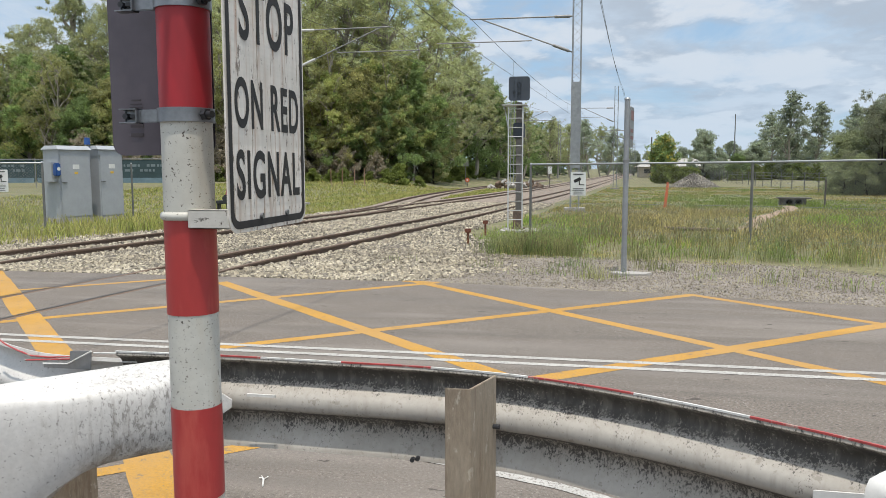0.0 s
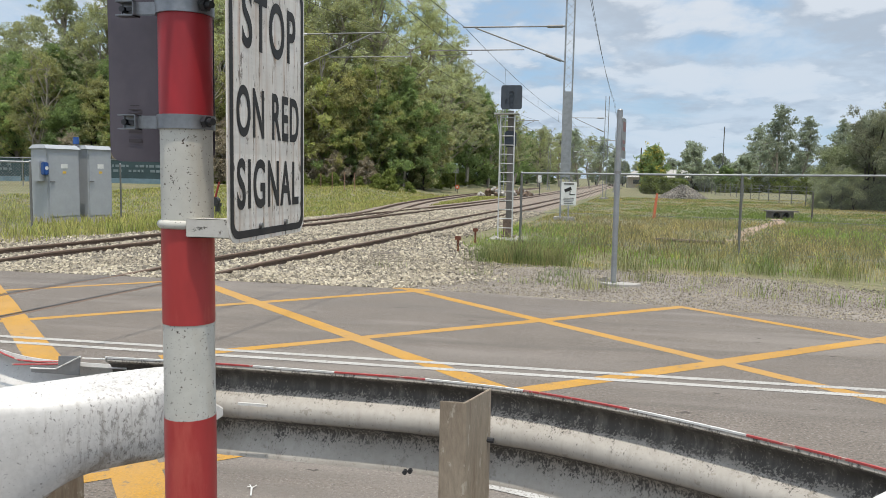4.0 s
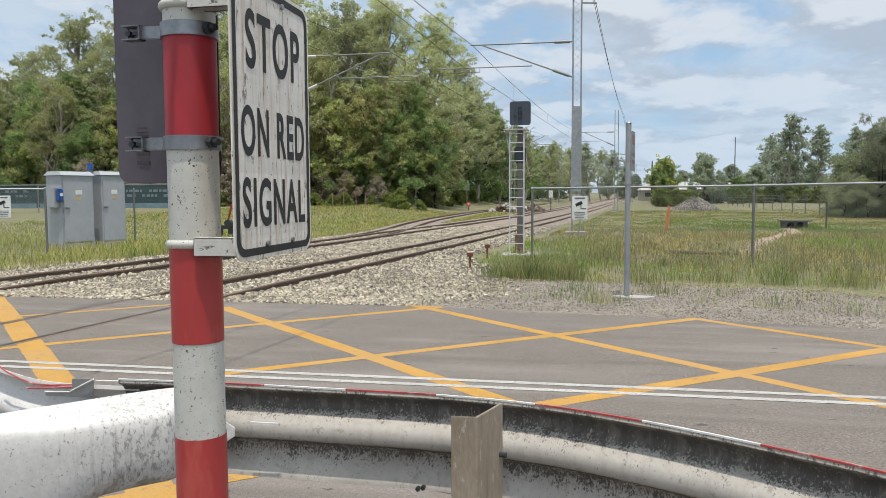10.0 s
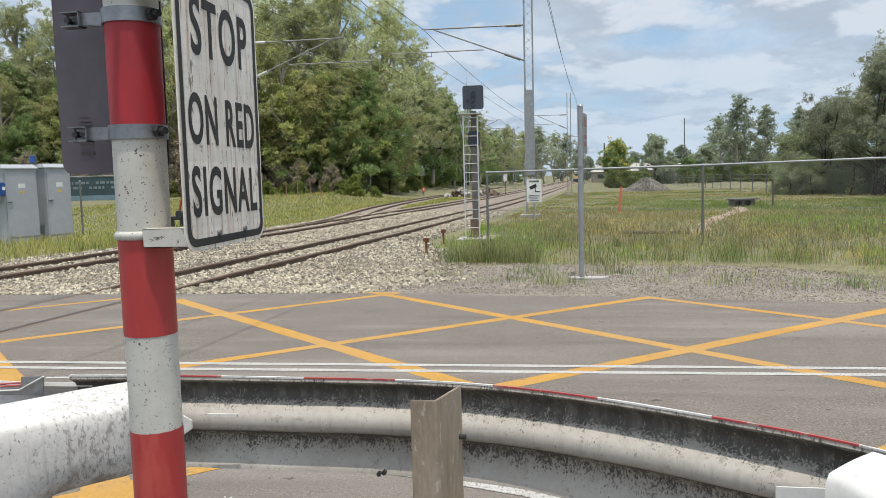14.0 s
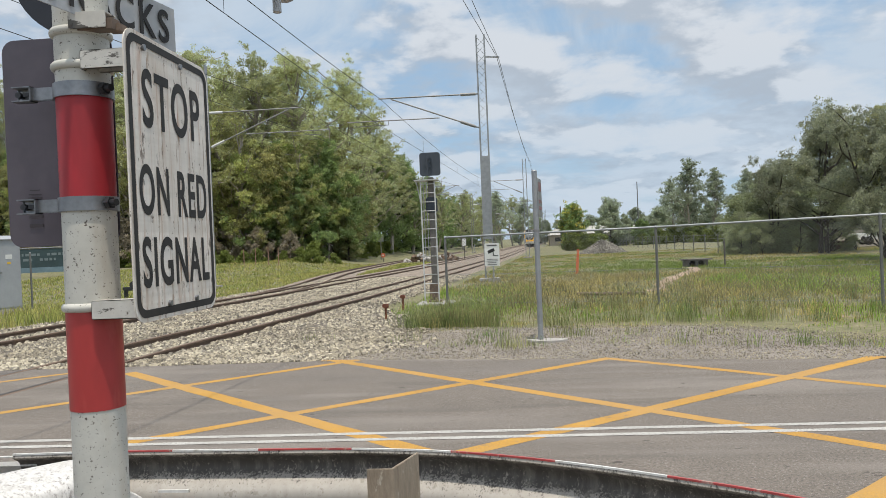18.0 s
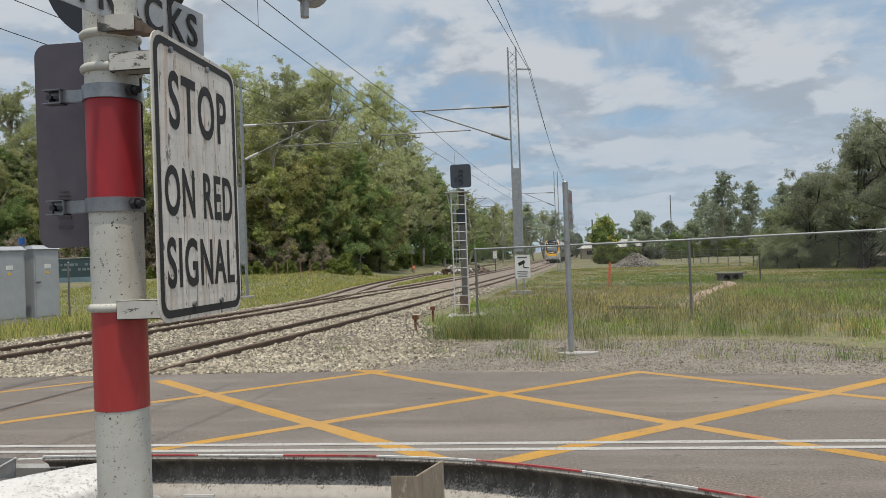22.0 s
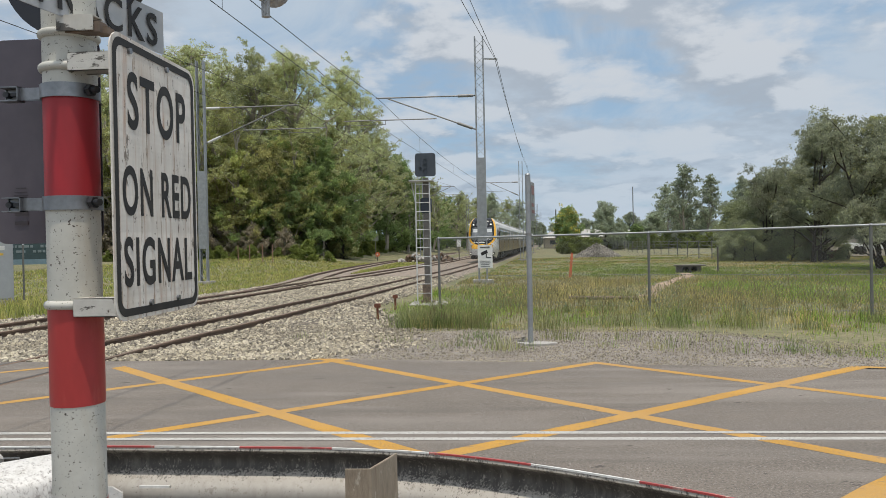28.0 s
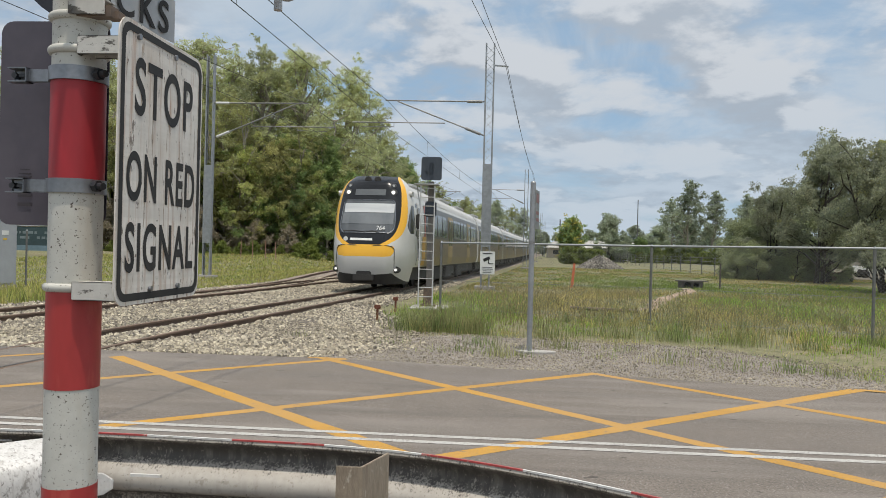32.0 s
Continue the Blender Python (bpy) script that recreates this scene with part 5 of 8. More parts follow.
def build_fences():
    posts = [(-1.42, 18.9, 1.63), (3.38, 17.3, 1.655), (7.22, 15.33, 1.70), (11.1, 13.4, 1.72), (15.0, 11.4, 1.74), (19, 9.4, 1.75)]
    for x, y, z in posts:
        fence_post(x, y, ground_z(x, y), z)
    for (xa, ya, za), (xb, yb, zb) in zip(posts[:-1], posts[1:]):
        t = thing("chain_link_panel", Matrix(), "galvanised chain-link fence panel with a round top rail", "fence", "fence panels")
        part("top_rail", Geo().cyl((xa, ya, za - 0.01), (xb, yb, zb - 0.01), 0.024, n=12), M_GALV, t, "galvanised top rail", smooth=True)
        part("chain_wire", chain_bay((xa, ya), (xb, yb), ground_z(xa, ya) + 0.05, 0, (za + zb) / 2 - 0.03), M_GALV_DULL, t, "diamond chain wire")
        for z in (0.12, 0.82):
            part("tension_wire", Geo().cyl((xa, ya, ground_z(xa, ya) + z), (xb, yb, ground_z(xb, yb) + z), 0.004, n=5), M_GALV_DULL, t)
    cctv_sign("security_sign", Matrix.Translation((-0.27, 18.45, 1.16)) @ Matrix.Rotation(radians(-10), 4, 'Z'), 0.36, 0.55)
    # tall sign post in front of the fence
    t = thing("sign_post", pose(0.52, 11.42, -0.02), "tall round galvanised post with a small sign and concrete footing", "sign post")
    part("tube", Geo().cyl((0, 0, 0), (0, 0, 2.52), 0.040, n=18), M_GALV, t, "galvanised tube", smooth=True)
    part("cap", Geo().cyl((0, 0, 2.52), (0, 0, 2.54), 0.043, 0.03, n=18), M_GALV, t, smooth=True)
    g = []
    for i in range(11):
        a = 2 * math.pi * i / 11
        g.append((0.10 + 0.30 * math.cos(a) * (1 + 0.15 * math.sin(3 * a)), -0.05 + 0.16 * math.sin(a)))
    part("footing", Geo().slab(g, -0.05, 0.035), M_CONCRETE, t, "rough pale concrete footing", bevel=0.01)
    m = Matrix.Translation((0.045, 0.0, 2.13)) @ Matrix.Rotation(radians(80), 4, 'Z')
    p = part("sign_plate", Geo().plate(rounded(0.42, 0.58, 0.03), m @ Matrix.Translation((0.19, 0, 0)), 0.004), M_GALV, t, "white sign seen nearly edge on")
    gg = Geo()
    for z, h in ((0.17, 0.14), (-0.05, 0.05), (-0.15, 0.05)):
        gg.plate([(0.04, z - h / 2), (0.34, z - h / 2), (0.34, z + h / 2), (0.04, z + h / 2)], m @ Matrix.Translation((0, -0.003, 0)), 0.002)
    part("sign_print", gg, mat("sign_red", (0.26, 0.13, 0.13), (0.22, 0.16, 0.16), 9), p)
    part("clamp", Geo().cyl((0, 0, 1.62), (0, 0, 1.66), 0.047, n=16), M_GALV_DULL, t)
    # fence by the equipment cabinets
    lp = [(-13.63, 17.3), (-16.6, 15.2), (-19.5, 13.2)]
    for x, y in lp:
        fence_post(x, y, ground_z(x, y), 1.70)
    fence_post(-15.6, 24.2, -0.22, 1.72)
    for (xa, ya), (xb, yb) in list(zip(lp[:-1], lp[1:])):
        t = thing("chain_link_panel", Matrix(), "galvanised chain-link panel by the equipment cabinets", "fence", "fence panels")
        part("top_rail", Geo().cyl((xa, ya, 1.68), (xb, yb, 1.68), 0.024, n=10), M_GALV, t, smooth=True)
        part("chain_wire", chain_bay((xa, ya), (xb, yb), 0.0, 0, 1.66), M_GALV_DULL, t)
    cctv_sign("security_sign", Matrix.Translation((-14.40, 16.74, 1.24)) @ Matrix.Rotation(radians(35), 4, 'Z'), 0.36, 0.55)


def build_cabinet(x, y, yaw, w, d, h, phone):
    t = thing("equipment_cabinet", pose(x, y, ground_z(x, y), 0, 0, yaw), "grey steel railway equipment cabinet with a sloped roof in grass", "cabinet", "equipment cabinets")
    part("plinth", Geo().box((0, 0, 0.06), (w + 0.05, d + 0.05, 0.22)), M_CONCRETE, t, bevel=0.01)
    part("body", Geo().box((0, 0, 0.17 + (h - 0.3) / 2), (w, d, h - 0.3)), M_CABINET, t, bevel=0.01)
    hw, hd = w / 2 + 0.05, d / 2 + 0.06
    z0, z1 = h - 0.13, h
    g = Geo().add([(-hw, -hd, z0), (hw, -hd, z0), (hw, hd, z0), (-hw, hd, z0), (-hw + 0.05, -hd + 0.16, z1), (hw - 0.05, -hd + 0.16, z1), (hw - 0.05, hd - 0.16, z1), (-hw + 0.05, hd - 0.16, z1)], [(0, 3, 2, 1), (4, 5, 6, 7), (0, 1, 5, 4), (1, 2, 6, 5), (2, 3, 7, 6), (3, 0, 4, 7)])
    part("roof", g, M_CABINET, t, "overhanging grey roof", bevel=0.008)
    dr = part("door", Geo().box((0, -d / 2 - 0.012, 0.2 + (h - 0.45) / 2), (w - 0.09, 0.022, h - 0.48)), M_CABINET, t, bevel=0.006)
    part("handle", Geo().box((-w * 0.36, -d / 2 - 0.04, h * 0.53), (0.16, 0.03, 0.03)), M_POST, dr, "dark handle", bevel=0.006)
    part("notice", Geo().box((0.02, -d / 2 - 0.026, h * 0.73), (0.22, 0.004, 0.14)), M_WHITE, dr, "white notice")
    part("notice", Geo().box((0.02, -d / 2 - 0.026, h * 0.65), (0.12, 0.004, 0.07)), M_YSTICK, dr, "yellow warning sticker")
    if phone:
        part("meter_box", Geo().box((-w / 2 - 0.09, -0.08, 1.62), (0.18, 0.45, 0.62)), M_CABINET, t, bevel=0.01)
        part("phone_box", Geo().box((-w / 2 - 0.08, -d / 2 - 0.02, 1.70), (0.16, 0.20, 0.40)), M_BLUE, t, "blue plastic telephone box", bevel=0.03)
        part("emblem", Geo().cyl((-w / 2 - 0.08, -d / 2 - 0.118, 1.72), (-w / 2 - 0.08, -d / 2 - 0.128, 1.72), 0.055, n=16), M_WHITE, t)
    else:
        part("lamp_stem", Geo().cyl((-w / 2 - 0.1, 0, 0.2), (-w / 2 - 0.1, 0, h + 0.05), 0.02, n=8), M_POST, t)
        part("beacon", Geo().cyl((-w / 2 - 0.1, 0, h + 0.03), (-w / 2 - 0.1, 0, h + 0.26), 0.10, 0.09, n=16), M_BLUE, t, "dark blue beacon", smooth=True)


def build_lineside():
    build_cabinet(-16.48, 22.05, 69, 1.08, 0.84, 2.45, True)
    build_cabinet(-16.05, 23.28, 69, 0.88, 0.84, 2.50, False)
    for x, y in ((-2.46, 15.7), (-2.53, 18.9)):
        t = thing("rusty_marker", pose(x, y, ground_z(x, y) - 0.02), "short rusty steel stake with a square head in ballast", "marker", "rusty stakes")
        part("stake", Geo().box((0, 0, 0.15), (0.045, 0.04, 0.34)), M_RUST, t, bevel=0.004)
        part("head", Geo().box((0, 0, 0.35), (0.125, 0.09, 0.085)), M_RUST, t, bevel=0.012)
    t = thing("orange_marker", pose(3.5, 38, ground_z(3.5, 38)), "faded orange plastic marker post leaning in grass", "marker")
    part("blade", Geo().plate([(-0.07, 0), (0.07, 0), (0.075, 1.2), (-0.03, 1.24)], Matrix.Rotation(radians(4), 4, 'Y'), 0.03), M_ORANGE, t, bevel=0.005)
    t = thing("guide_post", pose(5.06, 9.65, -0.02, 0, 1.0, 0), "white roadside guide post at the edge of the asphalt", "guide post")
    part("post", Geo().box((0, 0, 0.5), (0.055, 0.035, 1.02)), M_WHITE, t, bevel=0.006)
    # far marker signs by the second line
    t = thing("point_indicator", pose(-14.05, 88, ground_z(-14.05, 88) - 0.15), "small red disc with white centre on a post by points", "railway marker")
    part("post", Geo().cyl((0, 0, -0.1), (0, 0, 0.75), 0.05, n=8), M_DARKPOST, t)
    part("disc", Geo().cyl((0, -0.05, 0.90), (0, 0.0, 0.90), 0.26, n=20), M_ORANGE, t, "red disc")
    part("disc_centre", Geo().cyl((0, -0.06, 0.90), (0, -0.04, 0.90), 0.10, n=16), M_WHITE, t, "white centre")
    t = thing("track_sign", pose(-14.9, 92, ground_z(-14.9, 92) + 0.2), "small grey sign on a thin post beyond the track", "sign")
    part("post", Geo().cyl((0, 0, -0.3), (0, 0, 2.4), 0.05, n=8), M_POST, t)
    part("plate", Geo().box((0, -0.05, 2.42), (0.72, 0.03, 0.80)), M_GALV_DULL, t, bevel=0.01)
    for x in (-22.9, -21.85, -20.7, -19.8):
        thing("stake", pose(x, 66, ground_z(x, 66) - 0.05), "thin reddish survey stake in front of the trees", "stake", "survey stakes", geo=Geo().cyl((0, 0, 0), (0, 0, 1.68 - ground_z(x, 66)), 0.035, n=6), material=M_STAKE)
    t = thing("points_lever", pose(-15.1, 30, ground_z(-15, 30)), "black points lever with a red handle beyond the track", "points lever")
    part("handle", Geo().bar((0.08, 0, 0.66), (0.28, 0, 1.38), 0.09, 0.06), M_REDHANDLE, t, "red handle", bevel=0.01)
    part("frame", Geo().box((0.0, 0, 0.42), (0.62, 0.30, 0.14)).box((-0.24, 0, 0.17), (0.09, 0.24, 0.40)).box((0.20, 0, 0.17), (0.14, 0.24, 0.40)), M_BLACK, t, "black lever frame", bevel=0.02)
    part("weight", Geo().cyl((0.12, -0.12, 0.58), (0.12, 0.12, 0.58), 0.15, n=16), M_BLACK, t, smooth=True)
    z = ground_z(-4.6, 88)
    t = thing("lineside_box", pose(-4.6, 88, z), "small white lineside box on a dark post", "cabinet")
    part("body", Geo().box((0, 0, 1.95), (0.42, 0.35, 0.85)), M_WHITE, t, bevel=0.02)
    part("post", Geo().box((0, 0, 0.75), (0.10, 0.10, 1.6)), M_DARKPOST, t)
    part("lid", Geo().box((0, 0, 2.40), (0.48, 0.40, 0.05)), M_GALV_DULL, t, bevel=0.01)
    rng = random.Random(44)
    for x, y, r in ((-6.3, 84, 1.3), (-9.2, 82, 1.6)):
        t = thing("spoil_heap", pose(x, y, ground_z(x, y) - 0.05), "low heap of dirt and broken concrete beside the tracks", "spoil heap", "spoil heaps")
        for k in range(26):
            a, q = rng.uniform(0, 6.28), rng.random() ** 0.6
            sz = rng.uniform(0.2, 0.5)
            part("lump", Geo().box((r * q * math.cos(a), 0.7 * r * q * math.sin(a), 0.75 * (1 - q) + 0.1), (sz * 1.4, sz, sz * 0.8), Euler((rng.uniform(0, 3), rng.uniform(0, 3), rng.uniform(0, 3))).to_matrix()), M_CONCRETE if k % 3 == 0 else M_SPOIL, t, bevel=0.04)


M_REDHANDLE = mat("red_handle_paint", (0.33, 0.04, 0.035), (0.25, 0.035, 0.03), 6, 0.5)
M_STAKE = mat("weathered_pink_stake", (0.36, 0.20, 0.14), (0.28, 0.16, 0.12), 6, 0.8)
M_SPOIL = mat("brown_spoil", (0.24, 0.17, 0.12), (0.17, 0.12, 0.085), 3, 0.95, fine=0.6)
build_signal()
build_overhead()
build_fences()
build_lineside()


# ---- train ----
M_TSILVER = mat("silver_train_paint", (0.56, 0.55, 0.52), (0.51, 0.50, 0.475), 0.8, 0.38, metal=0.0, fine=0.97, fine_scale=6, coat=0.3)
M_TYELLOW = mat("train_yellow", (0.80, 0.42, 0.02), (0.76, 0.39, 0.02), 1.0, 0.35, coat=0.4)
M_TBLACK = mat("gloss_black_mask", (0.014, 0.015, 0.017), (0.020, 0.021, 0.023), 1.0, 0.16, spec=0.25)
M_TDARK = mat("underframe_black", (0.032, 0.030, 0.028), (0.048, 0.044, 0.040), 2.0, 0.8, fine=0.7)
M_TGLASS = mat("dark_window_glass", (0.075, 0.080, 0.082), (0.055, 0.060, 0.062), 0.6, 0.06, spec=0.9)
M_TBAND = mat("grey_window_band", (0.13, 0.127, 0.12), (0.105, 0.102, 0.096), 1.0, 0.35, metal=0.2)
M_TROOF = mat("pale_grey_roof", (0.50, 0.50, 0.49), (0.42, 0.42, 0.41), 1.0, 0.6, fine=0.9)
# brown warmth of this grey is the body side's reflection, put into the colour
M_TLOWER = mat("reflection_tinted_lower_panel", (0.215, 0.160, 0.100), (0.165, 0.125, 0.08), 0.7, 0.35, metal=0.3)
M_TDOOR = mat("tan_yellow_door", (0.36, 0.25, 0.10), (0.30, 0.21, 0.09), 1.5, 0.4)
M_TDOOR2 = mat("yellow_end_panel", (0.50, 0.29, 0.05), (0.42, 0.24, 0.05), 1.5, 0.4)
M_TSIDEGLASS = mat("grey_side_glass", (0.10, 0.115, 0.12), (0.08, 0.09, 0.10), 0.6, 0.1, spec=0.8)
M_TRED = mat("red_stripe", (0.42, 0.13, 0.11), (0.36, 0.11, 0.10), 2.0, 0.4)
M_LAMP = mat("lit_headlamp", (1.0, 0.97, 0.90), (1.0, 0.97, 0.9), 1.0, 0.3, glow=0.9)
M_LAMP_OFF = mat("lamp_glass", (0.55, 0.55, 0.55), (0.45, 0.45, 0.45), 3.0, 0.1)
M_BLIND = mat("pale_sun_blind", (0.60, 0.61, 0.60), (0.42, 0.44, 0.45), 0.9, 0.5, stretch=(0.3, 1, 3))

CAR_LEN, NOSE = 24.0, 1.25


def smooth_table(t, table):
    """As lerp_table, with rounded joints."""
    return sum(lerp_table(t + d, table) * w for d, w in ((-0.16, 0.15), (-0.08, 0.22), (0.0, 0.26), (0.08, 0.22), (0.16, 0.15)))


def half_width(z):
    return smooth_table(z, [(0.1, 1.16), (0.45, 1.26), (0.8, 1.36), (1.3, 1.43), (2.4, 1.44), (2.9, 1.41), (3.3, 1.34), (3.6, 1.25), (3.84, 1.11), (3.98, 0.97), (4.08, 0.82), (4.3, 0.50)])


def rake_at(z):
    return smooth_table(z, [(0.1, 0.34), (0.45, 0.16), (0.8, 0.04), (1.2, 0.0), (1.6, 0.06), (2.0, 0.20), (3.2, 0.66), (3.65, 0.86), (3.9, 1.02), (4.02, 1.2), (4.10, 1.5), (4.3, 1.9)])


def nose_point(u, z):
    """Place on the cab front: u across from -1 to 1, z the height. Flat in the middle, rounding away to the sides."""
    a, r = abs(u), rake_at(z)
    k = max(0.0, (a - 0.42) / 0.58)
    return (u * half_width(z), r + 0.10 * a * a + (NOSE + 0.45 - r) * (1 - math.sqrt(max(0.0, 1 - k ** 2.3))), z)


def mask_edge(z):
    return smooth_table(z, [(1.55, 0.30), (1.66, 0.62), (1.78, 0.82), (1.95, 0.96), (2.2, 1.05), (2.5, 1.10), (2.9, 1.10), (3.3, 1.07), (3.6, 1.02), (3.84, 0.93), (3.98, 0.82), (4.2, 0.7)])


def nose_region(x, y, z):
    a = abs(x)
    if z < 0.60 + 0.06 * (a / 0.9) ** 2 - 1.2 * max(0.0, a - 0.92):
        return "skirt"
    if 1.22 + 0.10 * max(0, a - 0.7) < z < 1.60 and a < 1.00 - max(0, 1.40 - z) * 0.55 - max(0, z - 1.54) * 1.0:
        return "bumper_band"
    if z >= 1.63 and a < mask_edge(z):
        if 2.04 < z < 3.18 and a < 0.97 - max(0, z - 2.5) * 0.10 - max(0, 2.2 - z) * 0.5 - max(0, z - 3.12) * 0.8:
            return "windscreen"
        return "mask"
    if z > 1.60:
        wide = lerp_table(z, [(1.60, 0.26), (1.8, 0.22), (2.2, 0.20), (3.0, 0.17), (3.6, 0.13), (3.9, 0.10), (4.1, 0.05)])
        if a < mask_edge(z) + wide:
            return "yellow_frame"
        front = lerp_table(z, [(2.02, 1.22), (2.22, 1.00), (2.4, 0.97), (3.05, 1.36)])
        if 2.04 < z < 3.05 and front < y < 1.62 and a > mask_edge(z) + wide + 0.03:
            return "cab_window"
    return "shell"


def build_nose(car):
    nu, nz = 230, 380
    zs = [0.28 + 3.80 * k / nz for k in range(nz + 1)]
    us = [math.copysign(1 - (1 - abs(2 * i / nu - 1)) ** 1.5, 2 * i / nu - 1) for i in range(nu + 1)]
    sets = {}
    for k in range(nz):
        zc = (zs[k] + zs[k + 1]) / 2
        for i in range(nu):
            uc = (us[i] + us[i + 1]) / 2
            x, y, z = nose_point(uc, zc)
            sets.setdefault(nose_region(x, y, z), []).append((i, k))
    looks = {"skirt": (M_TDARK, "black skirt"), "bumper_band": (M_TYELLOW, "yellow band"), "windscreen": (M_TGLASS, "wide dark windscreen"),
             "mask": (M_TBLACK, "glossy black cab mask"), "yellow_frame": (M_TYELLOW, "yellow frame"), "shell": (M_TSILVER, "silver shell"), "cab_window": (M_TGLASS, "black cab side window")}
    for name, cells in sets.items():
        idx, verts, faces = {}, [], []

        def vid(i, k):
            if (i, k) not in idx:
                idx[i, k] = len(verts)
                verts.append(nose_point(us[i], zs[k]))
            return idx[i, k]

        for i, k in cells:
            faces.append((vid(i, k), vid(i + 1, k), vid(i + 1, k + 1), vid(i, k + 1)))
        me = raw_mesh(name, verts, faces, looks[name][0])
        me.polygons.foreach_set("use_smooth", [True] * len(me.polygons))
        part(name, me, None, car, looks[name][1])

    def on(x, z, out=0.02):
        u = x / half_width(z)
        p = nose_point(u, z)
        return Vector((p[0], p[1] - out, p[2]))

    for x, z, r, m, lab in ((-0.80, 3.46, 0.080, M_LAMP, "lit headlamp"), (0.80, 3.46, 0.080, M_LAMP, "lit headlamp"), (-0.78, 3.71, 0.05, M_LAMP_OFF, "upper lamp"), (0.78, 3.71, 0.05, M_LAMP_OFF, "upper lamp"), (-1.05, 0.78, 0.050, M_LAMP, "lit lower lamp"), (1.05, 0.78, 0.050, M_LAMP, "lit lower lamp")):
        p = on(x, z, 0.07 if z < 1 else 0.0)
        h = part("lamp", Geo().cyl(p + Vector((0, 0.10, 0)), p + Vector((0, -0.03, 0)), r * 1.5, n=20), M_TBAND, car, "black lamp ring", smooth=True)
        part("lens", Geo().cyl(p + Vector((0, 0.0, 0)), p + Vector((0, -0.037, 0)), r * 0.85, n=20), m, h, lab)
    # destination display, blind behind the glass, wipers, horn pods, coupler
    def skin(x0, x1, z0, z1, out):
        """A patch that follows the cab front."""
        return Geo().sweep([[on(x0 + (x1 - x0) * i / 14, z0 + (z1 - z0) * k / 6, out) for i in range(15)] for k in range(7)], closed=False)

    part("display", skin(-0.54, 0.54, 3.35, 3.57, 0.012), mat("unlit_display", (0.10, 0.11, 0.115), (0.085, 0.09, 0.095), 3, 0.3), car, "dark destination display")
    part("sun_blind", skin(-0.86, 0.90, 2.74, 3.06, 0.012), M_BLIND, car, "pale sun blind behind the windscreen")
    # grey patch over the glass paints its reflection; nothing glows there
    part("desk_glow", skin(-0.90, 0.90, 2.34, 2.73, 0.010), mat("grey_reflection_glass", (0.16, 0.17, 0.175), (0.10, 0.11, 0.115), 0.9, 0.08, spec=0.8), car, "grey patch painted as a reflection on the windscreen")
    rim = [(-0.80, 2.03), (-0.93, 2.16), (-0.965, 2.45), (-0.93, 2.85), (-0.90, 3.10), (-0.82, 3.19), (0.82, 3.19), (0.90, 3.10), (0.93, 2.85), (0.965, 2.45), (0.93, 2.16), (0.80, 2.03)]
    edge = []
    for (xa, za), (xb, zb) in zip(rim, rim[1:] + rim[:1]):
        edge += [on(xa + (xb - xa) * q / 8, za + (zb - za) * q / 8, 0.012) for q in range(8)]
    part("windscreen_seal", Geo().tube(edge + edge[:1], 0.011, 5), M_CLAMP, car, "thin grey seal round the windscreen")
    for x0, x1 in ((-0.80, -0.02), (0.02, 0.45)):
        p, q = on(x0, 2.08, 0.03), on(x1, 2.06, 0.03)
        part("wiper", Geo().tube([p, p.lerp(q, 0.5) + Vector((0, 0, 0.03)), q], 0.014, 5), M_TDARK, car)
    for x in (-0.17, 0.17):
        p = on(x, 3.93, 0.0)
        part("horn_pod", Geo().cyl(p + Vector((0, 0.35, -0.02)), p + Vector((0, -0.05, -0.01)), 0.10, 0.12, n=16), M_TDARK, car, "black horn pod", smooth=True)
    # the operator's mark as plain shapes, and the unit number
    part("operator_mark", skin(-0.52, 0.26, 1.765, 1.845, 0.016), M_WHITE, car, "plain white mark")
    p = on(-0.68, 1.81, 0.014)
    part("operator_mark", Geo().cyl(p + Vector((0, -0.012, 0)), p + Vector((0, 0.03, 0.0)), 0.075, n=14), M_WHITE, car)
    write_on(car, "764", 0.15, Matrix.Translation(on(0.36, 2.13, 0.05)) @ Matrix.Rotation(radians(-16), 4, 'X') @ FACE_CAM, M_WHITE, 0.95, 0.003, name="unit_number")
    for s in (-1, 1):
        p = on(s * 0.99, 1.5, 0.01)
        part("bumper_seam", Geo().tube([on(s * 0.30, 1.605, 0.008), on(s * 0.80, 1.60, 0.008), on(s * 0.93, 1.57, 0.008), on(s * 1.0, 1.48, 0.008), on(s * 1.01, 1.2, 0.008), on(s * 1.0, 0.85, 0.008)], 0.016, 5), M_TDARK, car)
        part("buffer", Geo().cyl(on(s * 1.05, 0.78, 0.05), on(s * 1.05, 0.78, -0.25), 0.12, n=16), M_TDARK, car, smooth=True)
    part("coupler", Geo().box((0, 0.35, 0.55), (0.5, 0.7, 0.35)).box((0, 0.05, 0.5), (0.7, 0.25, 0.22)), M_TDARK, car, "black coupler", bevel=0.03)


SECTION = [(-1.32, 0.85), (-1.40, 1.2), (-1.40, 2.4), (-1.38, 2.9), (-1.31, 3.3), (-1.17, 3.6), (-0.93, 3.84), (-0.6, 3.96), (0, 4.02), (0.6, 3.96), (0.93, 3.84), (1.17, 3.6), (1.31, 3.3), (1.38, 2.9), (1.40, 2.4), (1.40, 1.2), (1.32, 0.85)]


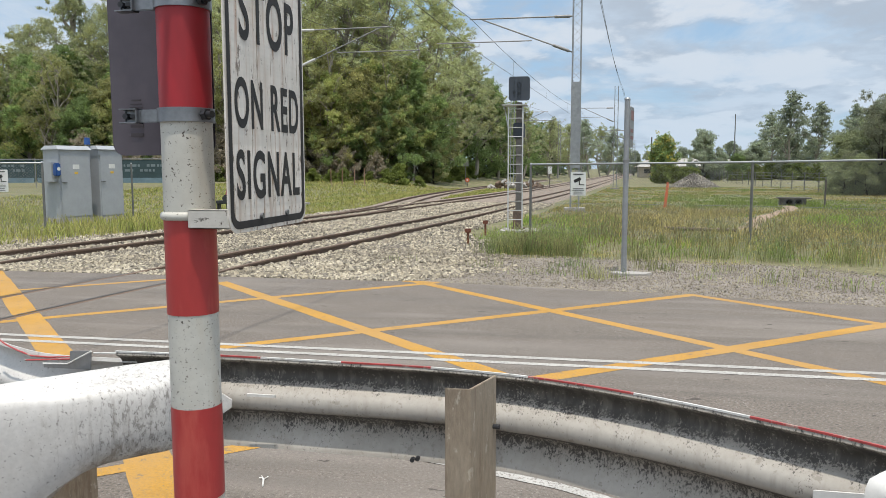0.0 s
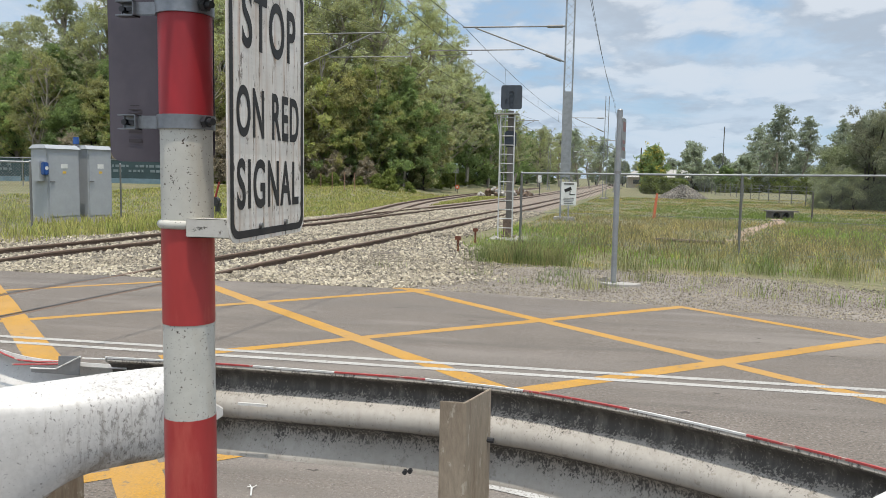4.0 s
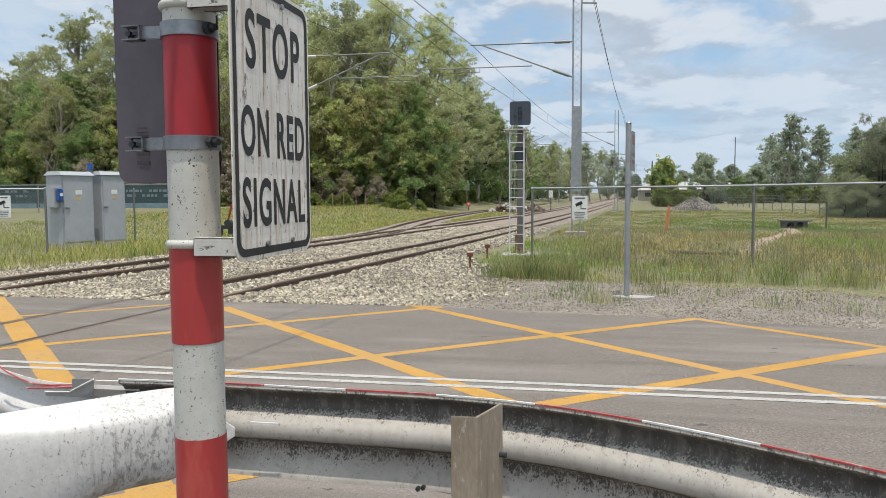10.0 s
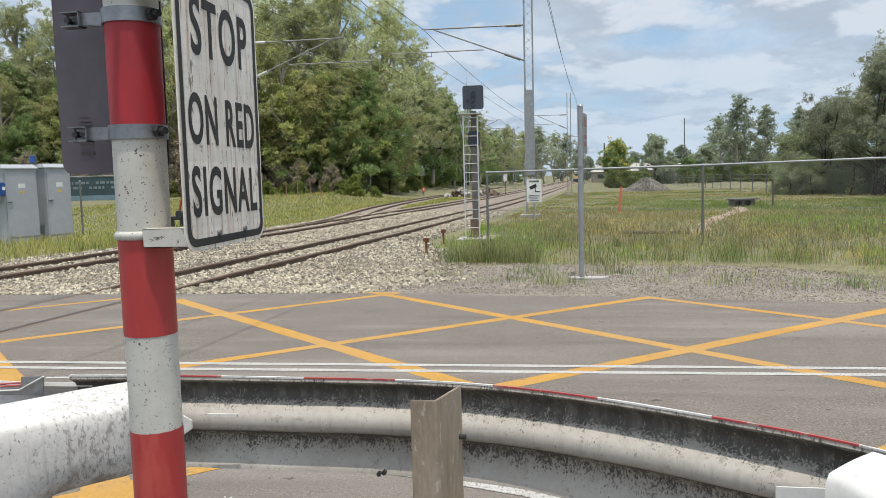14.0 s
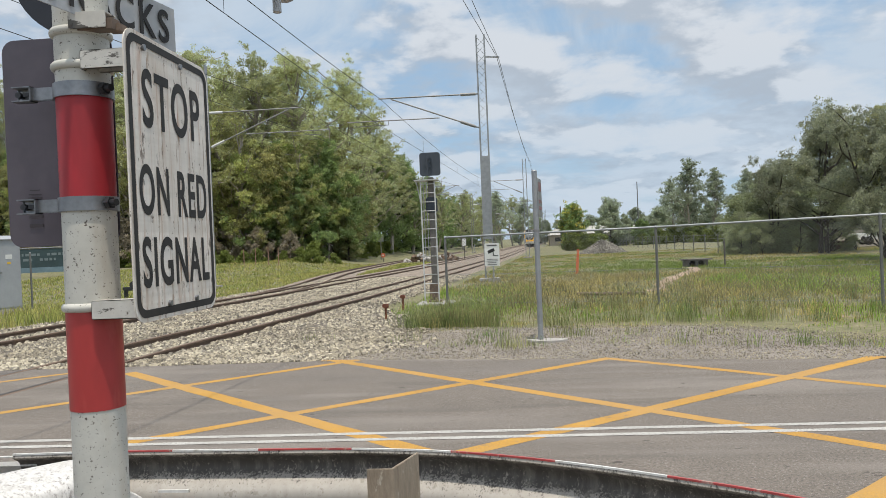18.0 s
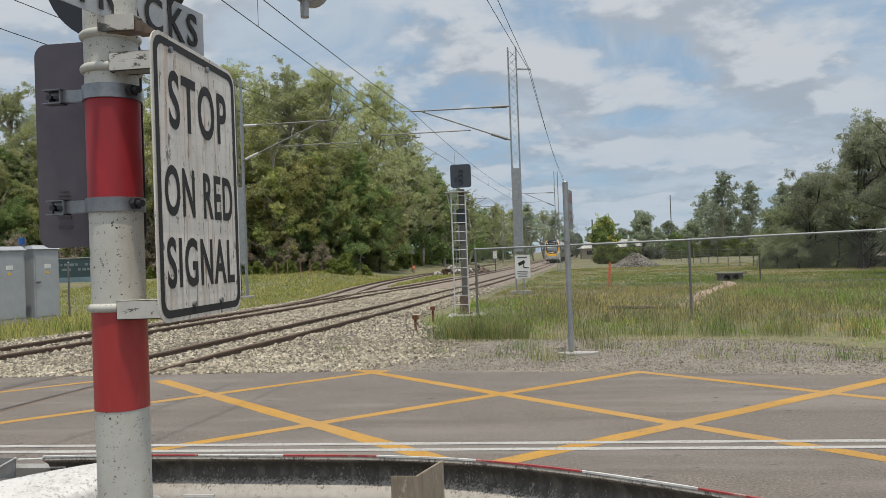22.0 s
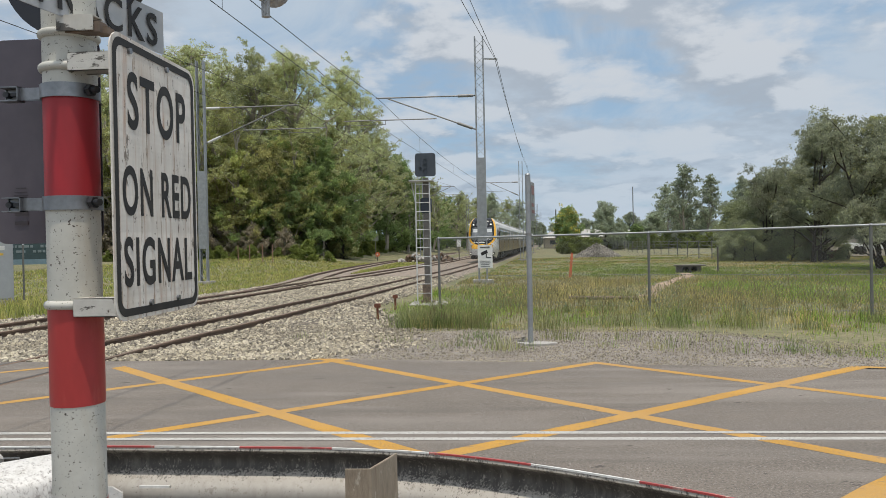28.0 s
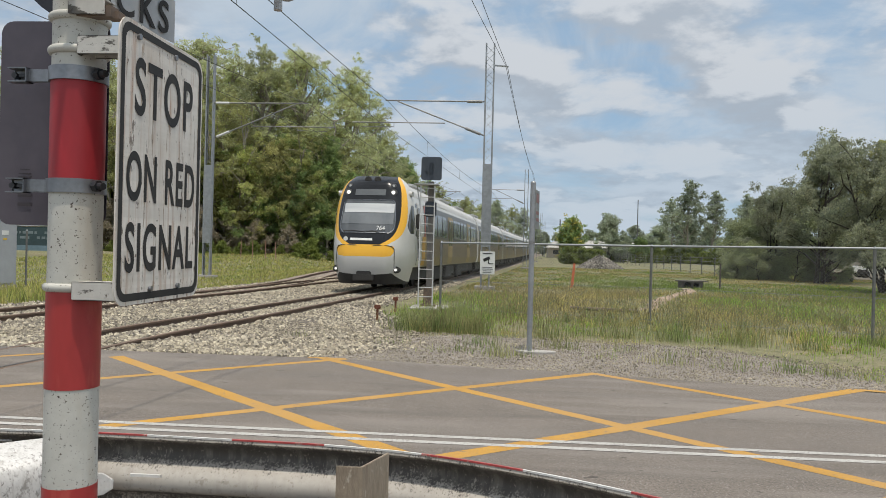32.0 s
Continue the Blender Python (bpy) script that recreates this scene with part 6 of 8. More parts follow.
def side_patch(y0, y1, z0, z1, s, out=0.006):
    """A strip of the body side between two heights, a little proud of it."""
    zs = sorted({z0, z1, *[z for x, z in SECTION if x > 0 and z0 < z < z1]})
    g = Geo()
    g.sweep([[(s * (half_side(z) + out), y, z) for z in zs] for y in (y0, y1)], closed=False)
    return g


def half_side(z):
    return lerp_table(z, [(0.85, 1.32), (1.2, 1.40), (2.4, 1.40), (2.9, 1.38), (3.3, 1.31), (3.6, 1.17), (3.84, 0.93), (3.96, 0.6), (4.02, 0.0)])


def build_car(car, y0, y1, cab):
    part("body_shell", Geo().sweep([[(x, y, z) for x, z in SECTION] for y in (y0, y1)]), M_TSILVER, car, "silver car body", smooth=True)
    part("roof", Geo().sweep([[(s * half_side(z) + (0.01 if s > 0 else -0.01), y, z + 0.01) for s, z in ((-1, 3.42), (-1, 3.6), (-1, 3.84), (-1, 3.96), (1, 4.02), (1, 3.96), (1, 3.84), (1, 3.6), (1, 3.42))] for y in (y0 + 0.3, y1 - 0.1)], closed=False), M_TROOF, car, "pale grey roof")
    for yy in (y0 + 4.5, y0 + 12, y0 + 18.5):
        part("roof_unit", Geo().box((0, yy, 4.05), (1.5, 3.0, 0.16)), M_TROOF, car, bevel=0.05)
    for s in (-1, 1):
        a = y0 + (2.1 if cab else 0.15)
        part("lower_panel", side_patch(a, y1 - 0.15, 0.86, 2.0, s, 0.004), M_TLOWER, car, "grey lower panel with a warm reflection put into its colour")
        part("window_band", side_patch(a, y1 - 0.15, 2.0, 3.25, s, 0.005), M_TBAND, car, "grey window band")
        doors = [y0 + 3.4, y0 + 8.8, y0 + 16.4] if cab else [y0 + 5.2, y0 + 17.6]
        if cab:
            doors = doors[1:]
        for yd in doors:
            d = part("door", side_patch(yd, yd + 1.5, 0.9, 3.1, s, 0.014), M_TDOOR, car, "tan yellow door")
            for k in (0.16, 0.86):
                part("door_window", side_patch(yd + k, yd + k + 0.48, 1.75, 2.95, s, 0.02), M_TGLASS, d)
        yw = a + 0.5
        while yw < y1 - 1.6:
            if all(not (yd - 1.55 < yw < yd + 1.7) for yd in doors):
                part("side_window", side_patch(yw, yw + 1.25, 2.10, 3.02, s, 0.012), M_TSIDEGLASS, car)
                yw += 1.42
            else:
                yw += 0.25
        if cab:
            part("cab_side_window", Geo().sweep([[(s * (half_side(z) + 0.012), y0 + y, z) for y, z in ((-0.10, 2.45), (0.10, 2.05), (0.55, 1.95), (0.62, 3.12), (0.40, 3.16))], [(s * (half_side(z) + 0.004), y0 + y, z) for y, z in ((-0.10, 2.45), (0.10, 2.05), (0.55, 1.95), (0.62, 3.12), (0.40, 3.16))]]), M_TGLASS, car, "black cab side window")
            part("cab_door", side_patch(y0 + 0.72, y0 + 1.45, 0.9, 3.2, s, 0.010), M_TSILVER, car, "silver cab door")
            part("cab_door_window", side_patch(y0 + 0.85, y0 + 1.32, 2.0, 3.05, s, 0.016), M_TGLASS, car)
            part("door_gap", side_patch(y0 + 0.68, y0 + 0.72, 0.9, 3.2, s, 0.012), M_TDARK, car)
            part("grab_rail", Geo().cyl((s * 1.46, y0 + 0.70, 1.1), (s * 1.46, y0 + 0.70, 2.4), 0.02, n=6), M_TDARK, car)
            part("red_panel", side_patch(y0 + 2.15, y0 + 2.42, 2.0, 3.2, s, 0.013), M_TRED, car, "red panel")
            part("yellow_panel", side_patch(y0 + 1.75, y0 + 2.42, 0.9, 2.0, s, 0.013), M_TDOOR2, car, "yellow panel")
            part("mirror_camera", Geo().box((s * 1.50, y0 + 0.30, 2.52), (0.16, 0.20, 0.55)), M_TDARK, car, "black side camera housing", bevel=0.04)
            part("roof_camera", Geo().cyl((s * 1.22, y0 - 0.15, 3.48), (s * 1.36, y0 - 0.20, 3.46), 0.09, n=12), M_TSILVER, car, smooth=True)
    part("underframe", Geo().box((0, (y0 + y1) / 2, 0.62), (2.3, y1 - y0 - 1.0, 0.5)), M_TDARK, car, "black underframe")
    for yy in (y0 + 6.5, y0 + 10.0, y0 + 14):
        for s in (-1, 1):
            part("equipment_box", Geo().box((s * 1.05, yy, 0.52), (0.45, 2.0, 0.55)), M_TDARK, car, bevel=0.03)
    for yb in (y0 + 3.2, y1 - 3.2):
        bg = part("bogie", Geo().box((0, yb, 0.50), (2.0, 2.6, 0.28)), M_TDARK, car, bevel=0.04)
        for dy in (-0.9, 0.9):
            for s in (-1, 1):
                part("wheel", Geo().cyl((s * 0.50, yb + dy, 0.42), (s * 0.63, yb + dy, 0.42), 0.42, n=24), M_TDARK, bg, smooth=True)
    part("gangway", Geo().box((0, y1 + 0.2, 2.1), (1.3, 0.5, 2.4)), M_TDARK, car)


TRAIN = []


def build_train():
    lead = thing("train_driving_car", Matrix(), "silver electric train driving car with yellow framed black cab front", "train car", "train cars")
    build_nose(lead)
    build_car(lead, NOSE + 0.45, CAR_LEN, True)
    TRAIN.append((lead, 0.0))
    mid = thing("train_car", Matrix(), "silver electric train car with tan yellow doors and grey windows", "train car", "train cars")
    build_car(mid, 0.3, CAR_LEN, False)
    TRAIN.append((mid, CAR_LEN + 0.4))
    for k in range(2, 6):
        TRAIN.append((copy_thing(mid, Matrix()), (CAR_LEN + 0.4) * k))


_track = catmull([(x, y, 0) for x, y in TRACK_MAIN], 1.0)
_cum = [0.0]
for _a, _b in zip(_track[:-1], _track[1:]):
    _cum.append(_cum[-1] + (_b - _a).length)


def track_point(s):
    s = max(0.0, min(s, _cum[-1] - 0.01))
    i = int(np.searchsorted(_cum, s, side="right")) - 1
    k = (s - _cum[i]) / (_cum[i + 1] - _cum[i])
    p = _track[i].lerp(_track[i + 1], k)
    return Vector((p.x, p.y, lerp_table(p.y, RAIL_Z)))


def s_of_y(y):
    ys = [p.y for p in _track]
    i = int(np.searchsorted(ys, y)) - 1
    return _cum[i] + (y - ys[i]) / (ys[i + 1] - ys[i]) * (_cum[i + 1] - _cum[i])


def car_pose(s):
    a, b = track_point(s + 2.5), track_point(s + CAR_LEN - 3.0)
    d = (b - a).normalized()
    o = a - d * 2.5
    yaw, pitch = math.atan2(-d.x, d.y), math.asin(d.z)
    return Matrix.Translation(o) @ Matrix.Rotation(yaw, 4, 'Z') @ Matrix.Rotation(pitch, 4, 'X')


FRONT_Y, SPEED = 25.7, 11.2      # where the cab front stands at the end, and its metres a second


def motions():
    end = s_of_y(FRONT_Y)
    for car, back in TRAIN:
        walk(car, [(t, car_pose(end + SPEED * (32 - t) + back)) for t in (0, 4, 8, 12, 16, 20, 22, 24, 25, 26, 27, 28, 29, 29.5, 30, 30.5, 31, 31.5, 32)])


build_train()


# ---- trees ----
def leaf_mat(name, c1, c2, var=0.32, through=0.33, drift=0.35):
    m = mat(name, c1, c2, drift, 0.75, space="World", island=var, spec=0.08, random_mix=0.22)
    nt = m.node_tree
    b, out = nt.nodes["Principled BSDF"], nt.nodes["Material Output"]
    col = b.inputs["Base Color"].links[0].from_socket
    tr, mx = nt.nodes.new("ShaderNodeBsdfTranslucent"), nt.nodes.new("ShaderNodeMixShader")
    mx.inputs[0].default_value = through
    gain = nt.nodes.new("ShaderNodeMixRGB")
    gain.blend_type = 'MULTIPLY'
    gain.inputs[0].default_value = 1.0
    gain.inputs[2].default_value = (1.48, 1.55, 1.22, 1)
    nt.links.new(col, gain.inputs[1])
    nt.links.new(gain.outputs[0], tr.inputs["Color"])
    nt.links.new(b.outputs[0], mx.inputs[1])
    nt.links.new(tr.outputs[0], mx.inputs[2])
    nt.links.new(mx.outputs[0], out.inputs["Surface"])
    return m


M_LEAF_GUM = leaf_mat("gum_leaf", (0.422, 0.435, 0.304), (0.325, 0.339, 0.231), 0.30, 0.60)
M_LEAF_DARK = leaf_mat("dark_green_leaf", (0.235, 0.300, 0.154), (0.169, 0.221, 0.113), 0.32, 0.60)
M_LEAF_OLIVE = leaf_mat("olive_leaf", (0.352, 0.351, 0.191), (0.283, 0.274, 0.155), 0.32, 0.60)
M_LEAF_BRONZE = leaf_mat("bronze_leaf", (0.378, 0.350, 0.183), (0.284, 0.275, 0.146), 0.34, 0.58)
M_LEAF_LIME = leaf_mat("yellow_green_leaf", (0.424, 0.430, 0.211), (0.329, 0.341, 0.175), 0.34, 0.60)
M_LEAF_DULL = leaf_mat("dull_green_leaf", (0.324, 0.348, 0.247), (0.234, 0.254, 0.178), 0.42, 0.52)
M_LEAF_MID = leaf_mat("mid_green_leaf", (0.304, 0.379, 0.177), (0.229, 0.286, 0.134), 0.32, 0.60)
M_LEAF_GREY = leaf_mat("grey_green_leaf", (0.275, 0.285, 0.240), (0.200, 0.208, 0.172), 0.42, 0.50)
# leaves of far trees: distance haze mixed into a paler, greyer green
M_LEAF_FAR = leaf_mat("haze_tinted_green_leaf", (0.348, 0.375, 0.331), (0.266, 0.292, 0.253), 0.30, 0.55)
M_LEAF_YELLOW = leaf_mat("yellow_blossom", (0.50, 0.42, 0.13), (0.34, 0.31, 0.10))
M_LEAF_BRIGHT = leaf_mat("bright_green_leaf", (0.20, 0.235, 0.07), (0.15, 0.18, 0.06))
M_LEAF_DRY = leaf_mat("dry_grey_twig", (0.33, 0.285, 0.235), (0.25, 0.215, 0.175))
LEAF_GAIN, LEAF_SIZE = 2.6, 0.74      # leaves for each one asked for, and their size
M_BARK_PALE = mat("pale_gum_bark", (0.42, 0.375, 0.315), (0.27, 0.235, 0.195), 1.5, 0.9, fine=0.8, fine_scale=12, stretch=(1, 1, 0.3))
M_BARK_DARK = mat("dark_bark", (0.075, 0.062, 0.050), (0.048, 0.040, 0.033), 2.0, 0.95, fine=0.6, fine_scale=14, stretch=(1, 1, 0.3))


def leaf_cloud(rng, centres, radii, per, size, flat=0.75, droop=0.35):
    """Pointed leaf sprays on many small twigs that fill uneven clumps; returns vertices and faces."""
    out = []
    for (c, r), n in zip(zip(centres, radii), per):
        n = max(20, int(n * LEAF_GAIN))
        twigs = max(4, n // 22)
        d = rng.normal(size=(twigs, 3))
        d /= np.linalg.norm(d, axis=1)[:, None]
        lump = 1 + 0.35 * np.sin(d[:, 0] * 4.1 + c[0]) * np.cos(d[:, 1] * 3.7 + c[1]) + 0.25 * np.sin(d[:, 2] * 6 + c[2])
        loose = np.where(rng.random(twigs) < 0.26, rng.uniform(1.1, 1.8, twigs), 1.0)
        tw = d * (r * rng.uniform(0.15, 1.0, twigs) ** 0.42 * lump * loose)[:, None] * np.array((1, 1, flat))
        pick = rng.integers(0, twigs, n)
        way = d[pick] + rng.normal(size=(n, 3)) * 0.35
        p = tw[pick] + rng.normal(size=(n, 3)) * (r * 0.10 + size * 0.5) * np.array((1, 1, 0.8)) + np.array(c)
        nrm = way * 0.30 + rng.normal(size=(n, 3))
        nrm /= np.linalg.norm(nrm, axis=1)[:, None]
        a = np.cross(nrm, rng.normal(size=(n, 3)))
        a[:, 2] -= droop
        a /= np.linalg.norm(a, axis=1)[:, None]
        b = np.cross(nrm, a)
        s = size * LEAF_SIZE * rng.uniform(0.55, 1.4, n)
        a, b = a * s[:, None], b * (s * 0.52)[:, None]
        out.append(np.stack([p + a, p - a * 0.7 + b, p - a * 0.7 - b], axis=1))
    v = np.concatenate(out).reshape(-1, 3)
    f = np.arange(len(v)).reshape(-1, 3)
    return v, f


def limb(g, rng, p, q, r0, r1, bend=0.12):
    p, q = Vector(p), Vector(q)
    L = (q - p).length
    m = [p]
    for k in (0.35, 0.7):
        m.append(p.lerp(q, k) + Vector(rng.normal(size=3)) * L * bend * 0.5)
    m.append(q)
    for i in range(3):
        a, b = r0 + (r1 - r0) * i / 3, r0 + (r1 - r0) * (i + 1) / 3
        g.cyl(m[i], m[i + 1], a, b, n=7, caps=False)
    return m


def make_tree(name, seed, h, lo, rad, nlimb, per, leaf, leaf_m, bark, label, clump=0.16, stems=1, top_round=0.6, group="trees", droop=0.35, flat=0.75, extra=None, cat="tree"):
    """A tree of height h: crown from lo*h up, rad its spread, nlimb limbs each with clumps of leaves."""
    rng = np.random.default_rng(seed)
    t = thing(name, Matrix(), label, cat, group)
    g = Geo()
    centres, radii = [], []
    for sidx in range(stems):
        ang0 = rng.uniform(0, 6.28)
        base = Vector((0.35 * sidx * math.cos(ang0), 0.35 * sidx * math.sin(ang0), -0.3))
        lean = Vector((rng.normal() * 0.06 * h, rng.normal() * 0.06 * h, 0)) * (1 if stems == 1 else 2.2)
        top = base + lean + Vector((0, 0, h * 0.86 + 0.3))
        limb(g, rng, base, top, 0.018 * h / math.sqrt(stems), 0.004 * h, 0.06)
        for k in range(nlimb // stems):
            z = lo + (1 - lo) * ((k + rng.uniform(0.1, 0.9)) / (nlimb // stems))
            a = k * 2.4 + rng.uniform(-0.5, 0.5)
            u = (z - lo) / (1 - lo)
            prof = math.sin(math.pi * min(1.0, (u * 0.85 + 0.15) ** top_round)) ** 0.75
            rr = rad * h * max(0.12, prof) * rng.uniform(0.65, 1.1)
            zz = max(0.02, z - 0.16 - 0.05 * rng.random())
            s0 = base.lerp(top, min(0.97, zz / 0.86))
            e = Vector((s0.x + rr * math.cos(a), s0.y + rr * math.sin(a), min(h * 0.98, h * (z - 0.02 + 0.05 * rng.random()))))
            m = limb(g, rng, s0, e, 0.0065 * h, 0.0015 * h)
            for q, kk in ((m[3], 0.9), (m[2], 0.75), (m[2].lerp(m[3], 0.5), 0.7), (m[3], 0.6), (m[2].lerp(m[3], 0.7), 0.55), (m[1], 0.5)):
                centres.append(tuple(q + Vector(rng.normal(size=3)) * (0.035 if kk < 0.72 else 0.01) * h))
                radii.append(clump * h * kk * rng.uniform(0.5, 1.15))
            if rng.random() < 0.5:
                q2 = e + Vector(rng.normal(size=3)) * 0.07 * h
                limb(g, rng, m[2], q2, 0.004 * h, 0.001 * h)
                centres.append(tuple(q2))
                radii.append(clump * h * rng.uniform(0.4, 0.8))
    part("trunk", g, bark, t, smooth=True)
    tot = sum(r * r for r in radii)
    v, f = leaf_cloud(rng, centres, radii, [max(12, int(per * r * r / tot)) for r in radii], leaf, flat, droop)
    part("crown", raw_mesh("crown", v.tolist(), f.tolist(), leaf_m), None, t)
    if extra:
        em, frac = extra
        pick = [i for i in range(len(centres)) if rng.random() < frac]
        v, f = leaf_cloud(rng, [centres[i] for i in pick], [radii[i] * 1.03 for i in pick], [max(10, int(per * 0.5 * radii[i] ** 2 / tot)) for i in pick], leaf, flat, droop)
        part("new_growth", raw_mesh("new_growth", v.tolist(), f.tolist(), em), None, t)
    return t


def plant(proto, spots):
    """Sets the first tree at the first spot and copies of it at the rest: x, y, height factor, turn."""
    for i, (x, y, k, rz) in enumerate(spots):
        z = ground_z(x, y) - 0.05
        ob = proto if i == 0 else copy_thing(proto, Matrix())
        ob.matrix_basis = Matrix.Translation((x, y, z)) @ Matrix.Rotation(radians(rz), 4, 'Z') @ Matrix.Diagonal((k, k, k, 1))


def build_forest():
    rng = random.Random(8)
    gum_a = make_tree("gum_tree", 1, 21, 0.30, 0.27, 40, 20000, 0.125, M_LEAF_GUM, M_BARK_PALE, "tall grey-green gum tree with pale trunk at the forest edge", clump=0.052, group="forest trees", extra=(M_LEAF_OLIVE, 0.25), flat=0.6)
    gum_b = make_tree("gum_tree", 2, 21, 0.40, 0.24, 34, 15500, 0.125, M_LEAF_GUM, M_BARK_PALE, "tall open gum tree with bare pale limbs", clump=0.048, group="forest trees", extra=(M_LEAF_OLIVE, 0.4), flat=0.6)
    gum_c = make_tree("gum_sapling", 7, 15, 0.42, 0.22, 36, 9500, 0.12, M_LEAF_OLIVE, M_BARK_PALE, "many-stemmed young gum with slim pale stems", clump=0.055, stems=4, group="forest trees", extra=(M_LEAF_GUM, 0.4), flat=0.65)
    dark = make_tree("broadleaf_tree", 3, 13, 0.04, 0.32, 46, 21000, 0.145, M_LEAF_DARK, M_BARK_DARK, "dense dark green broadleaf tree reaching the ground", clump=0.080, top_round=0.8, group="forest trees", extra=(M_LEAF_MID, 0.4))
    olive = make_tree("scrub_tree", 4, 12, 0.10, 0.30, 38, 16000, 0.13, M_LEAF_OLIVE, M_BARK_DARK, "olive green scrub tree in the forest edge", clump=0.072, top_round=0.8, group="forest trees", extra=(M_LEAF_GUM, 0.4))
    bronze = make_tree("scrub_tree", 9, 10, 0.10, 0.30, 34, 11000, 0.12, M_LEAF_BRONZE, M_BARK_DARK, "bronze brown scrub tree in the forest edge", clump=0.075, top_round=0.8, group="forest trees", extra=(M_LEAF_OLIVE, 0.4))
    lime = make_tree("scrub_tree", 10, 11, 0.22, 0.27, 32, 11000, 0.12, M_LEAF_LIME, M_BARK_PALE, "yellow-green young tree in the forest edge", clump=0.068, top_round=0.75, group="forest trees", extra=(M_LEAF_MID, 0.4))
    plant(bronze, [(-28.6, 77.5, 0.85, 0), (-24.4, 78.5, 1.15, 80), (-37.0, 78.5, 0.95, 160), (-21.3, 80.5, 0.8, 240), (-47.5, 79, 0.9, 30), (-62.5, 82, 0.9, 120), (-32.6, 79.5, 1.25, 200)])
    plant(lime, [(-26.4, 77.5, 1.0, 0), (-30.8, 78.5, 1.2, 70), (-22.8, 79.0, 1.1, 150), (-35.4, 79.5, 1.15, 220), (-19.6, 83.0, 1.05, 290), (-50.0, 80, 1.1, 10), (-67.5, 83, 1.0, 100), (-43.0, 79, 1.0, 190)])
    dry = make_tree("dry_shrub", 5, 4.5, 0.05, 0.5, 16, 3500, 0.15, M_LEAF_DRY, M_BARK_PALE, "dry grey leafless shrub at the forest edge", clump=0.16, group="forest shrubs", cat="shrub")
    bush = make_tree("shrub", 6, 2.6, 0.02, 0.55, 12, 3000, 0.15, M_LEAF_BRIGHT, M_BARK_DARK, "bright green low shrub in front of the trees", clump=0.22, group="forest shrubs", cat="shrub")
    plant(gum_c, [(-27.0, 77, 1.0, 0), (-30.0, 77.5, 1.08, 70), (-33.0, 78, 0.95, 150), (-24.5, 79, 0.85, 230), (-44.0, 77, 0.9, 40), (-19.5, 82, 0.8, 310), (-38.5, 77, 1.0, 110), (-62, 80, 0.95, 200), (-71, 84, 1.05, 20)])
    # tall gums behind
    plant(gum_a, [(-35.2, 88, 1.20, 155), (-31.5, 84, 1.02, 10), (-22.3, 86, 1.10, 200), (-44, 88, 1.12, 300), (-52, 90, 1.18, 20), (-37, 92, 1.02, 80), (-27, 95, 1.16, 130), (-18.4, 104, 0.92, 40), (-60, 100, 1.02, 250), (-64, 87, 1.12, 70), (-73, 92, 0.98, 160), (-14.6, 122, 0.66, 220), (-9, 166, 0.60, 15), (-5.2, 190, 0.62, 99)])
    plant(gum_b, [(-26, 83, 1.06, 0), (-35.5, 86, 1.02, 60), (-19.6, 93, 1.08, 110), (-48, 85, 1.08, 170), (-41, 82, 0.98, 230), (-16.6, 112, 0.78, 290), (-56, 86, 1.05, 30), (-66, 104, 0.76, 140), (-78, 100, 0.62, 75), (-12.2, 140, 0.62, 200), (-2.0, 205, 0.66, 10), (-7.5, 178, 0.62, 300), (2.5, 235, 0.70, 60)])
    edge = [(-60, 84, 1.15, 20), (-66, 84.5, 1.05, 130), (-72, 86, 1.15, 240), (-78, 87, 1.1, 330), (-53, 84, 1.05, 80), (-21.5, 80, 0.92, 0), (-18.6, 84, 0.95, 70), (-16.4, 91, 0.95, 140), (-14.6, 99, 0.92, 210), (-24.5, 79, 0.86, 280), (-13.3, 108, 0.88, 30), (-12.0, 118, 0.82, 100), (-46, 79, 0.80, 170), (-51, 81, 0.95, 240), (-11.0, 130, 0.75, 310), (-62, 88, 0.75, 50), (-10.0, 144, 0.70, 120), (-57, 78, 0.7, 190), (-8.6, 158, 0.62, 222), (-28.0, 82.5, 0.6, 333), (-7, 176, 0.6, 15)]
    plant(dark, [(x * 1.22, y * 1.22, k * 1.22, r) if y > 88 else (x, y, k, r) for x, y, k, r in edge])
    plant(olive, [(-31.5, 83, 1.0, 0), (-58, 88, 1.35, 15), (-63, 92, 1.45, 95), (-69, 95, 1.40, 170), (-75, 93, 1.35, 245), (-81, 97, 1.45, 300), (-55, 95, 1.5, 50), (-35, 82, 1.0, 60), (-40.5, 81, 0.85, 120), (-27.5, 85, 1.05, 180), (-41.5, 78, 0.95, 240), (-23, 83, 1.18, 300), (-54, 79, 0.95, 20), (-60, 82, 0.85, 80), (-66, 86, 0.75, 140), (-72, 90, 0.8, 200), (-80, 92, 0.7, 260), (-88, 95, 0.8, 320), (-19, 88, 1.2, 45), (-95, 90, 0.8, 12), (-33.5, 76.5, 0.40, 33), (-25.8, 78.0, 0.42, 250), (-40.5, 77, 0.45, 300), (-17.0, 83, 0.45, 170)])
    plant(dry, [(-30.5, 74, 1.0, 0), (-33.5, 75, 0.9, 90), (-36, 74, 1.0, 180), (-39, 75, 1.1, 270), (-46, 73, 1.0, 40), (-52, 72, 1.0, 130), (-27.5, 75.5, 0.75, 220), (-24.5, 75.5, 0.7, 20), (-21.5, 76, 0.6, 75), (-34.8, 73.8, 0.8, 310), (-31.8, 76, 1.3, 100), (-37.5, 76, 1.3, 160)])
